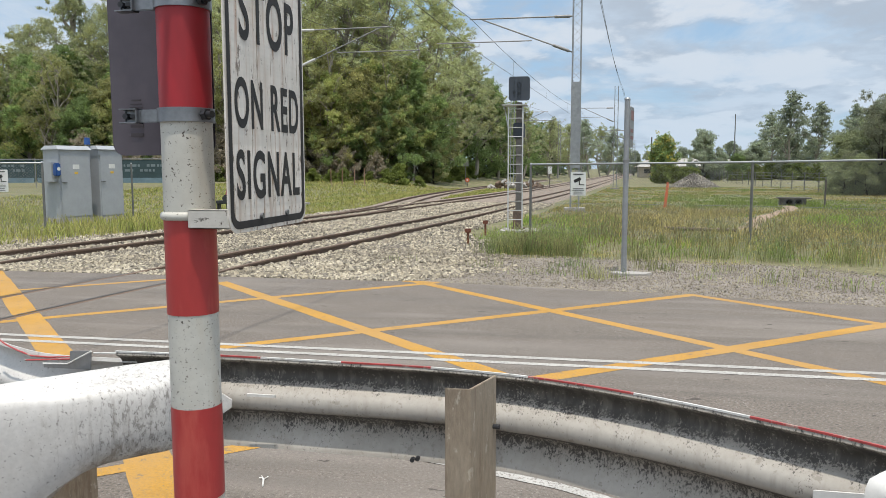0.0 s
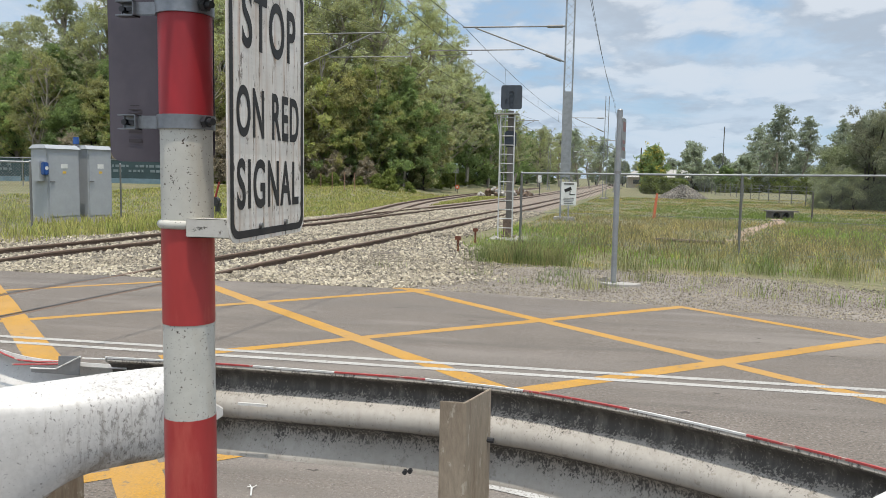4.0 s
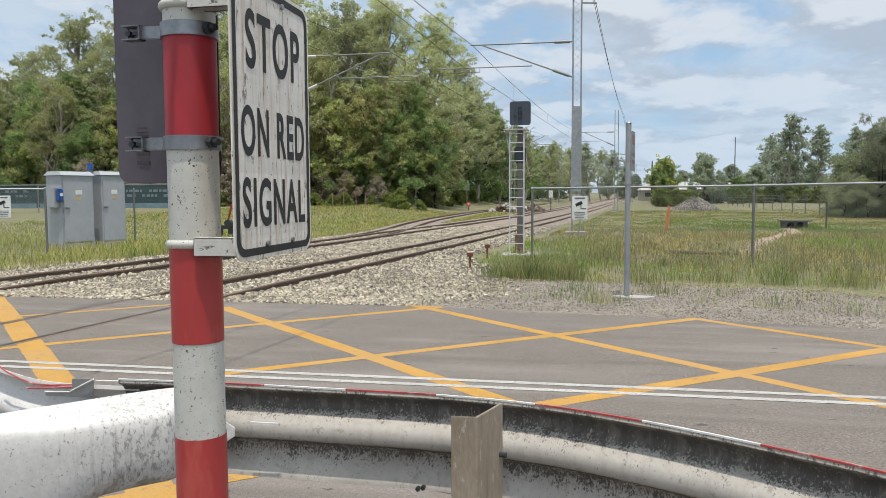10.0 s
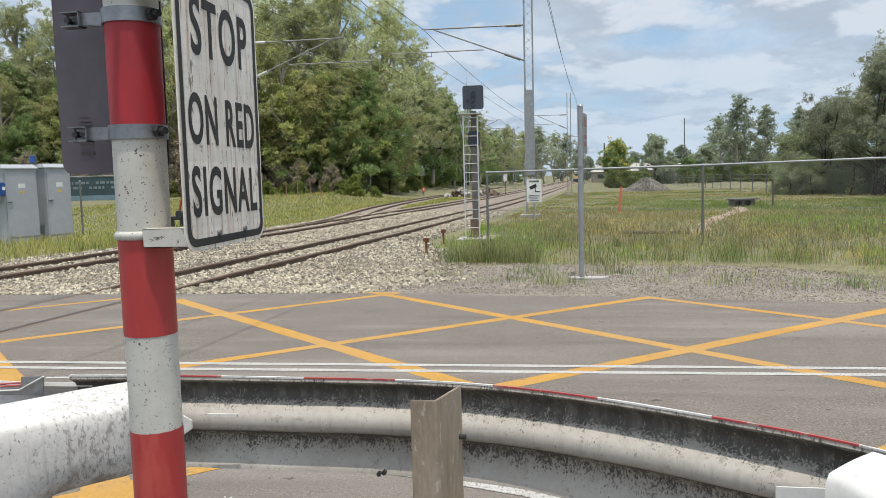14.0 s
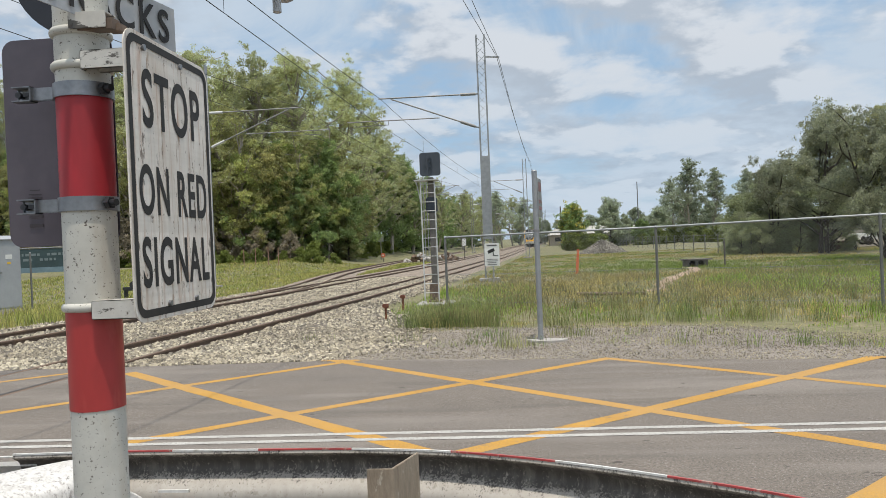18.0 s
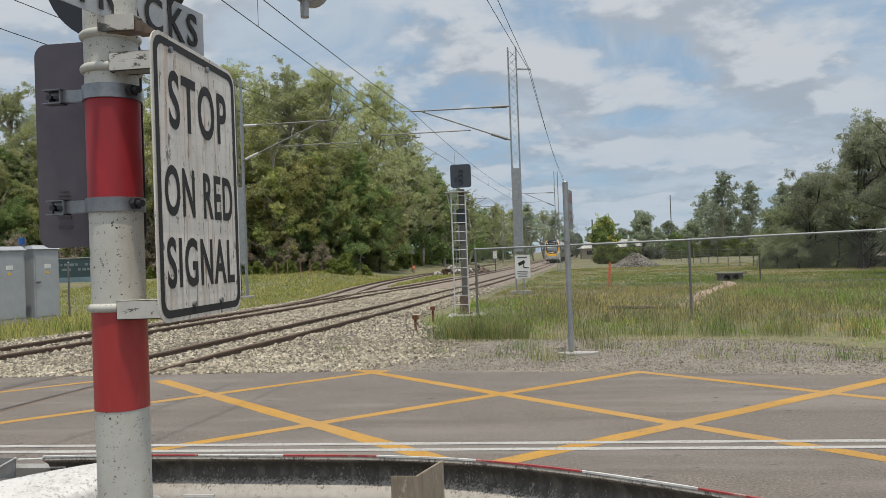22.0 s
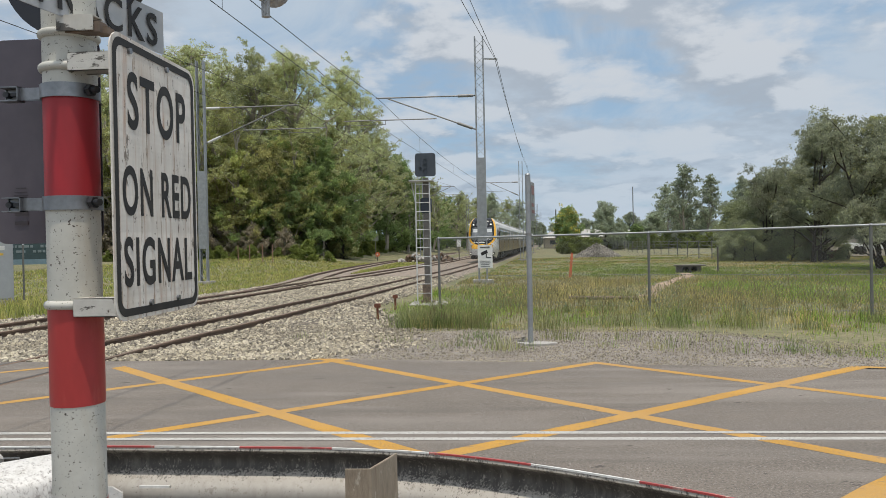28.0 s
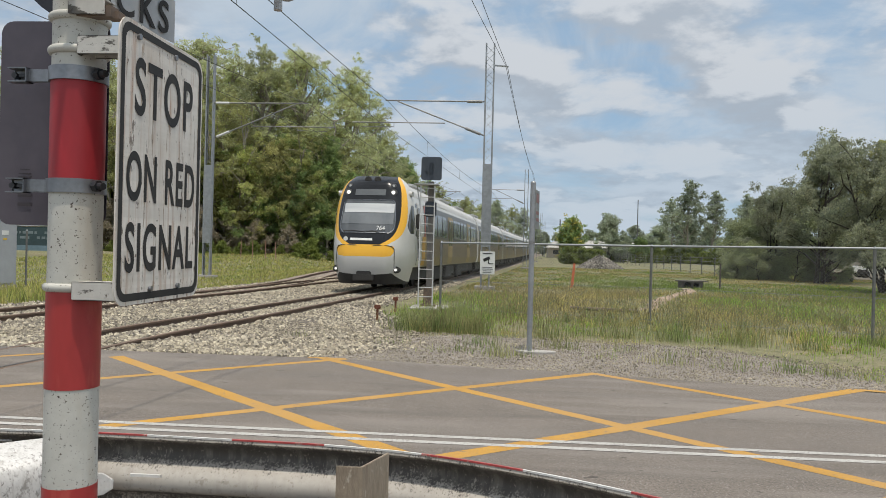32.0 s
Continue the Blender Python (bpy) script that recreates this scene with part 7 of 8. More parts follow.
    spots = [(-16.5 - 1.7 * i + rng.uniform(-0.6, 0.6), 74 - 0.12 * i + rng.uniform(-1.5, 1.5), rng.uniform(0.35, 0.75), rng.uniform(0, 360)) for i in range(26)]
    spots += [(-17.2 - 0.1 * i, 90 + 7 * i, rng.uniform(0.4, 0.7), rng.uniform(0, 360)) for i in range(9)]
    plant(bush, spots)


def nearer(spots):
    """The row of yard trees closes in on the road towards its far end; heights shrink with the distance."""
    out = []
    for x, y, k, r in spots:
        q = lerp_table(math.degrees(math.atan2(x, y)), [(20, 1.0), (22, 0.96), (25, 0.76), (28, 0.66), (32, 0.60)])
        out.append((x * q, y * q, k * q, r))
    return out


def build_right_trees():
    oak = make_tree("wattle_tree", 11, 11, 0.23, 0.34, 24, 19000, 0.105, M_LEAF_GREY, M_BARK_DARK, "dull grey-green wattle tree with crooked dark stems", clump=0.092, stems=3, group="yard trees", droop=0.6)
    oak2 = make_tree("wattle_tree", 12, 12, 0.30, 0.33, 22, 18000, 0.105, M_LEAF_GREY, M_BARK_DARK, "spreading grey-green wattle tree with bare twigs", clump=0.088, stems=2, group="yard trees", droop=0.6, extra=(M_LEAF_OLIVE, 0.3))
    low = make_tree("bushy_tree", 13, 6.5, 0.04, 0.42, 20, 12000, 0.12, M_LEAF_DULL, M_BARK_DARK, "dark bushy tree along the yard fence", clump=0.17, group="yard trees", top_round=0.8)
    plant(oak, nearer([(23.6, 60, 0.92, 0), (27.6, 58, 0.98, 100), (31.0, 57, 1.02, 200), (37.5, 62, 1.25, 300), (21.6, 64, 0.66, 40)]))
    plant(oak2, nearer([(25.7, 63, 0.92, 0), (29.6, 61, 0.95, 120), (35.5, 64, 1.18, 240), (41.0, 62, 1.22, 60), (46, 60, 1.2, 180), (50, 58, 1.2, 20)]))
    plant(low, [(21.2, 68, 0.72, 0), (20.2, 62, 0.45, 50), (22.6, 69, 0.9, 100), (24.0, 70, 0.8, 150), (27.5, 84, 1.2, 200), (31.5, 84, 1.2, 250), (36, 84, 1.3, 300), (41, 84, 1.3, 20), (46, 82, 1.3, 70), (19.6, 66.0, 0.5, 120), (18.8, 63.5, 0.42, 170), (22.8, 62, 0.55, 220), (25.2, 61, 0.5, 20)])
    tall = make_tree("gum_tree", 14, 16, 0.50, 0.20, 16, 6000, 0.12, M_LEAF_GUM, M_BARK_PALE, "tall slender gum tree rising behind the yard trees", clump=0.062, group="yard trees", flat=0.7)
    plant(tall, nearer([(37.2, 64, 1.12, 40), (43.5, 66, 0.9, 200)]))
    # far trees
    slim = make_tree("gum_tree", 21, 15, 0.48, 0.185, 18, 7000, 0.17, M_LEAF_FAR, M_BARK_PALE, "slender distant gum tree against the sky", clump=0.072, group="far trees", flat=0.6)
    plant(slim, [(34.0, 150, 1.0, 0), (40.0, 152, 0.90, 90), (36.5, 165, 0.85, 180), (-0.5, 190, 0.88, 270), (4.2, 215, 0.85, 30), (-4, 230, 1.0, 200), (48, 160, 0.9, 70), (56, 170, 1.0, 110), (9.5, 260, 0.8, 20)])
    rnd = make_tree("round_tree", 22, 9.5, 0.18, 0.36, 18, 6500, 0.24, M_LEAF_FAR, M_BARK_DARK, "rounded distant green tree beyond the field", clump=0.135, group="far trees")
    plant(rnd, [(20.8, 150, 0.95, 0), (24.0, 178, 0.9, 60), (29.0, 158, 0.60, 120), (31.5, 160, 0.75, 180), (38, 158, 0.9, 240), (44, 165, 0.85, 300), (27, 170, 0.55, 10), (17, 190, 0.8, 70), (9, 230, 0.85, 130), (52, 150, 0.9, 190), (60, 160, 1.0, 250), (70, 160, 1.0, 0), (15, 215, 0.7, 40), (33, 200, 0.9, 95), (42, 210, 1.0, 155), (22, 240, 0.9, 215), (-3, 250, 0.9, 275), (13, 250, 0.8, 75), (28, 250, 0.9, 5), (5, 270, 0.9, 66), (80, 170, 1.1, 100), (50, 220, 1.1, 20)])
    con = make_tree("flowering_tree", 23, 8.3, 0.10, 0.27, 20, 4200, 0.26, M_LEAF_DARK, M_BARK_DARK, "distant tree with patches of yellow blossom", clump=0.15, group="far trees", extra=(M_LEAF_YELLOW, 0.6), top_round=1.0)
    plant(con, [(13.0, 148, 1.0, 200)])
    hedge = make_tree("hedge_shrub", 24, 2.6, 0.02, 0.6, 10, 1800, 0.24, M_LEAF_BRIGHT, M_BARK_DARK, "rounded green garden shrub beyond the track", clump=0.25, group="far shrubs", cat="shrub")
    plant(hedge, [(10.3, 118, 0.95, 0), (12.0, 119, 0.9, 60), (13.6, 120, 0.85, 120), (26.0, 148, 0.75, 180), (15.2, 121, 0.8, 10), (29.5, 150, 1.0, 33), (32.0, 151, 1.15, 88), (35.0, 149, 1.05, 140), (37.5, 151, 1.2, 200), (40.5, 150, 1.1, 260), (43.5, 151, 1.2, 300), (22.5, 152, 0.9, 20)])
    dk = make_tree("dark_tree", 25, 4.5, 0.03, 0.42, 12, 2200, 0.26, M_LEAF_DARK, M_BARK_DARK, "small dark round tree by the far fence", clump=0.2, group="far trees")
    plant(dk, [(26.2, 150, 1.0, 0)])


build_forest()
build_right_trees()


# ---- field, grass, yard ----
M_BLADE = leaf_mat("grass_blade", (0.165, 0.262, 0.056), (0.285, 0.325, 0.105), 0.50, 0.46, 1.1)
M_BLADE_STRAW = leaf_mat("straw_grass_blade", (0.185, 0.228, 0.066), (0.370, 0.315, 0.145), 0.5, 0.41, 0.9)
M_BLADE_TALL = leaf_mat("tall_weed_blade", (0.125, 0.190, 0.070), (0.36, 0.33, 0.19), 0.55, 0.40, 1.6)
M_BLADE_BROWN = leaf_mat("dry_grass_blade", (0.450, 0.350, 0.195), (0.320, 0.278, 0.122), 0.5, 0.48, 1.3)
M_SEED = leaf_mat("seed_head", (0.34, 0.285, 0.17), (0.25, 0.215, 0.115), 0.35, 0.40)
M_DIRT = mat("sandy_dirt", (0.43, 0.31, 0.22), (0.31, 0.22, 0.155), 0.8, 0.95, fine=0.6, fine_scale=20, bump=0.5, bump_scale=15, space="World")
M_PILE = mat("rubble", (0.34, 0.31, 0.28), (0.24, 0.22, 0.20), 1.0, 0.95, fine=0.5, fine_scale=6, space="World", island=0.35)


def blades(rng, x, y, h, w):
    """Bent blades of grass at the given places."""
    n = len(x)
    z = np.array([ground_z(a, b) for a, b in zip(x, y)])
    yaw = rng.uniform(0, 2 * np.pi, n)
    dx, dy = np.cos(yaw) * w / 2, np.sin(yaw) * w / 2
    lean = rng.uniform(0, 2 * np.pi, n)
    k = h * rng.uniform(0.1, 0.75, n)
    lx, ly = np.cos(lean) * k, np.sin(lean) * k
    v = np.stack([np.stack([x - dx, y - dy, z - 0.02], 1), np.stack([x + dx, y + dy, z - 0.02], 1),
                  np.stack([x + dx * 0.7 + lx * 0.35, y + dy * 0.7 + ly * 0.35, z + h * 0.6], 1), np.stack([x - dx * 0.7 + lx * 0.35, y - dy * 0.7 + ly * 0.35, z + h * 0.6], 1),
                  np.stack([x + lx, y + ly, z + h], 1)], axis=1).reshape(-1, 3)
    o = np.arange(n) * 5
    f = [tuple(q) for q in np.stack([o, o + 1, o + 2, o + 3], 1)] + [tuple(q) for q in np.stack([o + 3, o + 2, o + 4], 1)]
    return v.tolist(), f


def far_blades(rng, x, y, h, w):
    """Single pointed blades for grass that stays far off."""
    n = len(x)
    z = np.array([ground_z(a, b) for a, b in zip(x, y)])
    yaw, lean = rng.uniform(0, 2 * np.pi, n), rng.uniform(0, 2 * np.pi, n)
    dx, dy = np.cos(yaw) * w / 2, np.sin(yaw) * w / 2
    k = h * rng.uniform(0.1, 0.75, n)
    v = np.stack([np.stack([x - dx, y - dy, z - 0.02], 1), np.stack([x + dx, y + dy, z - 0.02], 1), np.stack([x + np.cos(lean) * k, y + np.sin(lean) * k, z + h], 1)], axis=1).reshape(-1, 3)
    return v.tolist(), np.arange(3 * n).reshape(-1, 3).tolist()


def seed_stems(rng, x, y, h):
    """Thin leaning stems, each with a narrow seed head."""
    n = len(x)
    z = np.array([ground_z(a, b) for a, b in zip(x, y)])
    lean, k = rng.uniform(0, 2 * np.pi, n), h * rng.uniform(0.05, 0.35, n)
    tx, ty, tz = x + np.cos(lean) * k, y + np.sin(lean) * k, z + h
    yaw = rng.uniform(0, 2 * np.pi, n)
    c, d = np.cos(yaw), np.sin(yaw)
    w, hw, hl = 0.0022, rng.uniform(0.006, 0.011, n), rng.uniform(0.04, 0.08, n)
    v = np.stack([np.stack([x - c * w, y - d * w, z], 1), np.stack([x + c * w, y + d * w, z], 1), np.stack([tx, ty, tz], 1),
                  np.stack([tx - c * hw, ty - d * hw, tz], 1), np.stack([tx, ty, tz - hl * 0.6], 1), np.stack([tx + c * hw, ty + d * hw, tz], 1), np.stack([tx, ty, tz + hl], 1)], axis=1).reshape(-1, 3)
    o = np.arange(n) * 7
    return v.tolist(), [tuple(q) for q in np.stack([o, o + 1, o + 2], 1)] + [tuple(q) for q in np.stack([o + 3, o + 4, o + 5, o + 6], 1)]


def side_x(y):
    return lerp_table(y, [(b, a) for a, b in TRACK_SIDE])


def main_x(y):
    return lerp_table(y, [(b, a) for a, b in TRACK_MAIN])


def in_trench(x, y):
    return abs(x - lerp_table(y, [(24, 4.6), (31, 6.6), (38, 9.2), (42, 9.9)])) < 0.30 and 23.5 < y < 42


def bump(a, b, ca, cb, ra, rb):
    """One at the middle of an oval patch of the field, fading to nothing at its edge."""
    q = ((a - ca) / ra) ** 2 + ((b - cb) / rb) ** 2
    return max(0.0, 1.0 - q) ** 0.7


def build_grass():
    rng = np.random.default_rng(5)
    # field on the near side of the tracks: green and dry blades mixed by drifts
    m = 860000
    y = 8.2 + 85 * rng.random(m) ** 1.85
    x = rng.uniform(-3, 52, m)
    keep = x < 8 + y * 0.68
    x, y = x[keep], y[keep]
    kinds = {"field_grass": ([], [], [], []), "dry_field_grass": ([], [], [], [])}
    roll = rng.random((len(x), 4))
    for a, b, (r0, r1, r2, r3) in zip(x.tolist(), y.tolist(), roll.tolist()):
        if a < main_x(b) + 2.3 + max(0, (18 - b) * 0.35) or b < grass_edge(a) or in_trench(a, b):
            continue
        inner = b - grass_edge(a) - 0.30 * min(1.0, max(0.0, 4.6 - a)) - 0.7 * noise.noise((a * 0.9, b * 0.6, 4.0))
        if inner < 0.5 and r1 < (0.58 if a < 4.6 else 0.10) - 0.7 * inner - 0.9 * noise.noise((a * 1.7, b * 1.4, 8.0)):
            continue
        # lush, dry and bare stretches of the field
        lush = bump(a, b, 17, 36, 13, 17) + 0.8 * bump(a, b, 0.2, 18.0, 2.2, 5.5) + 0.7 * bump(a, b, 8.5, 11.5, 4.0, 4.2) + 0.5 * bump(a, b, 9, 50, 8, 16)
        straw = bump(a, b, 3.6, 20.5, 3.4, 4.6) + 0.9 * bump(a, b, 8.2, 17.2, 4.0, 2.2) + 0.5 * bump(a, b, 5, 31, 5, 6) + 0.5 * bump(a, b, 4.6, 13.0, 2.0, 1.6)
        bare = 0.9 * bump(a, b, 8.0, 16.4, 2.6, 0.9) + 0.55 * bump(a, b, 2.6, 18.8, 2.2, 1.9)
        drift = noise.noise((a * 0.33, b * 0.26, 2.0)) + 0.6 * noise.noise((a * 1.1, b * 0.9, 5.0))
        if r0 < (0.55 if drift < -0.15 else 0.25 if drift < 0.1 else 0.0) * (1.0 - 0.7 * min(1.0, lush)) or r1 < bare:
            continue
        clumps = noise.noise((a * 0.75, b * 0.8, 14.0)) + 0.7 * noise.noise((a * 2.3, b * 2.5, 15.0))
        if b < 22 and r1 < 0.88 and clumps < 0.30 - 0.06 * max(0.0, b - 15.5) - 0.45 * min(1.0, lush) - 0.08 * max(0.0, a - 4.0):
            continue
        near = lerp_table(b, [(10, 0.55), (13, 0.75), (15, 1.05), (20, 1.0)]) if b < 24 else max(0.45, 1 - (b - 24) / 60)
        tall = (0.065 + 0.11 * max(0.0, drift + 0.35)) * (0.55 + 1.5 * max(0.0, noise.noise((a * 2.2, b * 1.9, 21.0)) + 0.2)) * (1 + 0.8 * bump(a, b, 4.0, 14.6, 3.2, 1.5))
        dry = 0.8 * noise.noise((a * 0.16, b * 0.13, 9.0)) + 0.6 * noise.noise((a * 0.7, b * 0.55, 3.0)) + 0.62 * straw - 0.55 * lush
        k = kinds["dry_field_grass" if dry + 0.55 * (r2 - 0.5) > -0.10 else "field_grass"]
        k[0].append(a), k[1].append(b)
        k[2].append(tall * near * (0.35 + 1.05 * r3) * (1.8 if r2 < 0.05 else 1.0))
        k[3].append(0.0035 + 0.00055 * b)
    for nm, m, lb in (("field_grass", M_BLADE, "patchy green field grass beside the tracks"), ("dry_field_grass", M_BLADE_BROWN, "straw brown dry grass between the green")):
        px, py, ph, pw = [np.array(q) for q in kinds[nm]]
        close = py < 30
        v, f = blades(rng, px[close], py[close], ph[close], pw[close])
        tagged(new(nm, raw_mesh(nm, v, f, m)), lb, "grass", kind="stuff")
        v, f = far_blades(rng, px[~close], py[~close], ph[~close], pw[~close] * 1.25)
        tagged(new(nm, raw_mesh(nm, v, f, m)), lb.replace("beside the tracks", "across the distance"), "grass", kind="stuff")
    # thin stems with pale seed heads
    k = 15000
    sx, sy = rng.uniform(-1.4, 17, k), 13.2 + 19 * rng.random(k) ** 1.3
    ok = np.array([noise.noise((a * 0.5, b * 0.45, 12.0)) > -0.12 and a > main_x(b) + 2.6 + max(0, (18 - b) * 0.35) and not in_trench(a, b) and b > road_far(a) + 1.4 for a, b in zip(sx, sy)])
    sx, sy = sx[ok], sy[ok]
    v, f = seed_stems(rng, sx, sy, rng.uniform(0.18, 0.46, len(sx)))
    tagged(new("seeding_grass", raw_mesh("seeding_grass", v, f, M_SEED)), "thin grass stems with pale tan seed heads", "grass", kind="stuff")
    # grass beyond the second track
    xs, ys, hs, ws = [], [], [], []
    n = 0
    while n < 62000:
        y = 11.5 + 66 * rng.random() ** 1.15
        x = side_x(y) - 2.0 - 26 * rng.random() ** 1.3
        if y < road_far(x) + 1.0:
            continue
        if abs(x - lerp_table(y, [(b, a) for a, b in TRACK_SPUR])) < 1.3 and y > 26:
            continue
        patch = noise.noise((x * 0.3, y * 0.25, 7.0))
        xs.append(x), ys.append(y)
        tall = 1.2 if (x < -11 and y < 26) else 0.6
        hs.append((0.12 + 0.18 * max(0, patch + 0.3)) * tall * rng.uniform(0.5, 1.6))
        ws.append(0.007 + 0.0008 * y)
        n += 1
    v, f = blades(rng, np.array(xs), np.array(ys), np.array(hs), np.array(ws))
    tagged(new("lineside_grass", raw_mesh("lineside_grass", v, f, M_BLADE_STRAW)), "straw and green grass beyond the second track", "grass", kind="stuff")
    # tall weeds by the signal and along the fence
    xs, ys, hs, ws = [], [], [], []
    spots = [(-1.15, 14.3, 0.42, 620, 0.56), (-0.45, 14.0, 0.40, 560, 0.50), (-1.6, 13.9, 0.35, 300, 0.44), (-1.5, 15.4, 0.5, 300, 0.40), (-0.8, 17.8, 0.8, 250, 0.34), (0.9, 13.6, 0.3, 160, 0.36), (2.3, 14.2, 0.5, 260, 0.40), (3.1, 13.9, 0.4, 220, 0.42), (4.2, 13.8, 0.5, 240, 0.38)]
    for k in range(85):
        cx, cy = rng.uniform(-0.2, 10), 13.2 + 12 * rng.random() ** 1.2
        spots.append((cx, cy, rng.uniform(0.15, 0.6), int(rng.uniform(25, 120)), rng.uniform(0.14, 0.40)))
    for cx, cy, r, k, h in spots:
        d = rng.normal(size=(k, 2)) * r * 0.55
        xs += list(cx + d[:, 0]), 
        ys += list(cy + d[:, 1]), 
        hs += list(h * rng.uniform(0.5, 1.2, k)), 
        ws += [0.0065] * k,
    xs, ys, hs, ws = [np.concatenate([np.atleast_1d(np.array(q)) for q in s]) for s in (xs, ys, hs, ws)]
    v, f = blades(rng, xs, ys, hs, ws)
    tagged(new("tall_weeds", raw_mesh("tall_weeds", v, f, M_BLADE_TALL)), "tall seeding weeds by the fence and signal", "weeds", kind="stuff")
    # single tufts in the gravel
    for x, y, h, k in ((-0.35, 11.3, 0.20, 90), (0.05, 10.85, 0.24, 150), (0.3, 10.9, 0.16, 100), (1.15, 11.9, 0.22, 120), (1.55, 11.0, 0.16, 70), (2.35, 10.7, 0.26, 110), (3.2, 10.4, 0.2, 70), (-1.5, 11.9, 0.16, 80), (-0.9, 11.2, 0.12, 60), (3.9, 10.3, 0.22, 120), (4.4, 10.1, 0.18, 110), (2.0, 11.9, 0.2, 90), (0.9, 12.1, 0.25, 130), (3.0, 11.6, 0.2, 90), (-3.2, 12.5, 0.14, 60), (-0.2, 12.1, 0.24, 120)):
        k = int(k * 0.85)
        d = rng.normal(size=(k, 2)) * np.array((0.17, 0.13))
        v, f = blades(rng, x + d[:, 0], y + d[:, 1], h * rng.uniform(0.25, 1.25, k), np.full(k, 0.006))
        v = [(p[0] - x, p[1] - y, p[2] + 0.02) for p in v]
        thing("weed_tuft", pose(x, y, 0), "small green weed tuft growing in the gravel", "weed", "weed tufts", "stuff", geo=raw_mesh("weed_tuft", v, f, M_BLADE_TALL))


PIPE = ((2.0, 21.7), (3.8, 21.2))


def build_field_things():
    # sandy channel to the culvert
    g = Geo()
    rows = []
    rng = random.Random(2)
    for y in [23.5 + 0.8 * i for i in range(23)]:
        x = lerp_table(y, [(24, 4.6), (31, 6.6), (38, 9.2), (42, 9.9)])
        w = 0.26 + 0.18 * rng.random()
        z = ground_z(x, y)
        rows.append([(x - w, y, z - 0.01), (x - w * 0.4, y, z + 0.018), (x + w * 0.4, y, z + 0.018), (x + w, y, z - 0.01)])
    g.sweep(rows, closed=False)
    thing("sandy_channel", Matrix(), "bare sandy drain channel through the grass", "channel", kind="structure", geo=g, material=M_DIRT)
    z0 = ground_z(10, 42.5)
    t = thing("culvert", pose(10.3, 42.6, z0 - 0.03, 0, 0, -4) @ Matrix.Diagonal((0.70, 0.75, 0.70, 1)), "low concrete culvert headwall with two dark round pipes", "culvert")
    part("slab", Geo().box((0.05, 0, 0.60), (2.3, 1.0, 0.09)), M_STAINCON, t, "grey slab", bevel=0.02)
    w = Geo().box((-0.72, 0.05, 0.28), (0.40, 0.5, 0.56)).box((0.75, 0.05, 0.28), (0.30, 0.5, 0.56)).box((0.06, 0.05, 0.28), (0.16, 0.5, 0.56)).box((0, 0.05, 0.53), (1.8, 0.5, 0.06))
    part("headwall", w, M_STAINCON, t, "stained concrete headwall")
    for x in (-0.27, 0.37):
        part("pipe", Geo().cyl((x, -0.25, 0.25), (x, 1.6, 0.25), 0.25, n=20, caps=False), M_TDARK, t, "dark pipe mouth", smooth=True)
        part("pipe_rim", Geo().sweep([[(x + r * math.cos(a), yy, 0.25 + r * math.sin(a)) for a in [k * math.pi / 10 for k in range(20)]] for r, yy in ((0.25, -0.26), (0.30, -0.26), (0.30, -0.1))], closed=True, caps=False), M_POST, t)
        part("pipe_back", Geo().cyl((x, 1.5, 0.25), (x, 1.55, 0.25), 0.26, n=16), M_TDARK, t)
    thing("short_post", pose(11.75, 42.2, z0), "thin dark post beside the culvert", "post", geo=Geo().cyl((0, 0, 0), (0, 0, 1.35), 0.045, n=8), material=M_DARKPOST)
    pz = ground_z(3, 21.5) - 0.04
    thing("rusty_pipe", Matrix(), "thin rusty pipe lying across the grass", "pipe", geo=Geo().cyl((PIPE[0][0], PIPE[0][1], pz + 0.12), (PIPE[1][0], PIPE[1][1], pz + 0.12), 0.05, n=8), material=M_RUSTY)
    # rubble heap
    rng2 = np.random.default_rng(9)
    verts, faces, c = [], [], 0
    octa = np.array([(0, 2, 4), (2, 1, 4), (1, 3, 4), (3, 0, 4), (2, 0, 5), (1, 2, 5), (3, 1, 5), (0, 3, 5)])
    base = np.array([(1, 0, 0), (-1, 0, 0), (0, 1, 0), (0, -1, 0), (0, 0, 0.7), (0, 0, -0.7)])
    for k in range(1500):
        r, a = rng2.random() ** 0.5, rng2.uniform(0, 6.28)
        x, y = 3.3 * r * math.cos(a), 2.4 * r * math.sin(a)
        z = 1.75 * (1 - r) ** 0.8 * (1 + 0.2 * math.sin(3 * a))
        s = rng2.uniform(0.10, 0.26)
        q = np.array(Euler(rng2.uniform(0, 6, 3)).to_matrix())
        verts.append((base * rng2.uniform(0.7, 1.2, (6, 1))) @ (q * s) + (x, y, z))
        faces.append(octa + c)
        c += 6
    me = raw_mesh("rubble_heap", np.concatenate(verts).tolist(), np.concatenate(faces).tolist(), M_PILE)
    ob = tagged(new("rubble_heap", me), "heap of grey broken stone in the grass", "rubble heap", kind="stuff")
    ob.matrix_basis = pose(11.6, 92, ground_z(11.7, 92) - 0.1) @ Matrix.Diagonal((0.85, 0.85, 0.85, 1))
    # far paddock fence
    pts = [(19.3 + 0.015 * (62 + 5 * i - 62) + 0.02 * i * i * 0.2, 62 + 5 * i) for i in range(18)]
    for x, y in pts:
        thing("paddock_post", pose(x, y, ground_z(x, y)), "thin grey post of the far paddock fence", "fence post", "paddock posts", geo=Geo().cyl((0, 0, 0), (0, 0, 1.75), 0.05, n=6), material=M_POST)
    g = Geo()
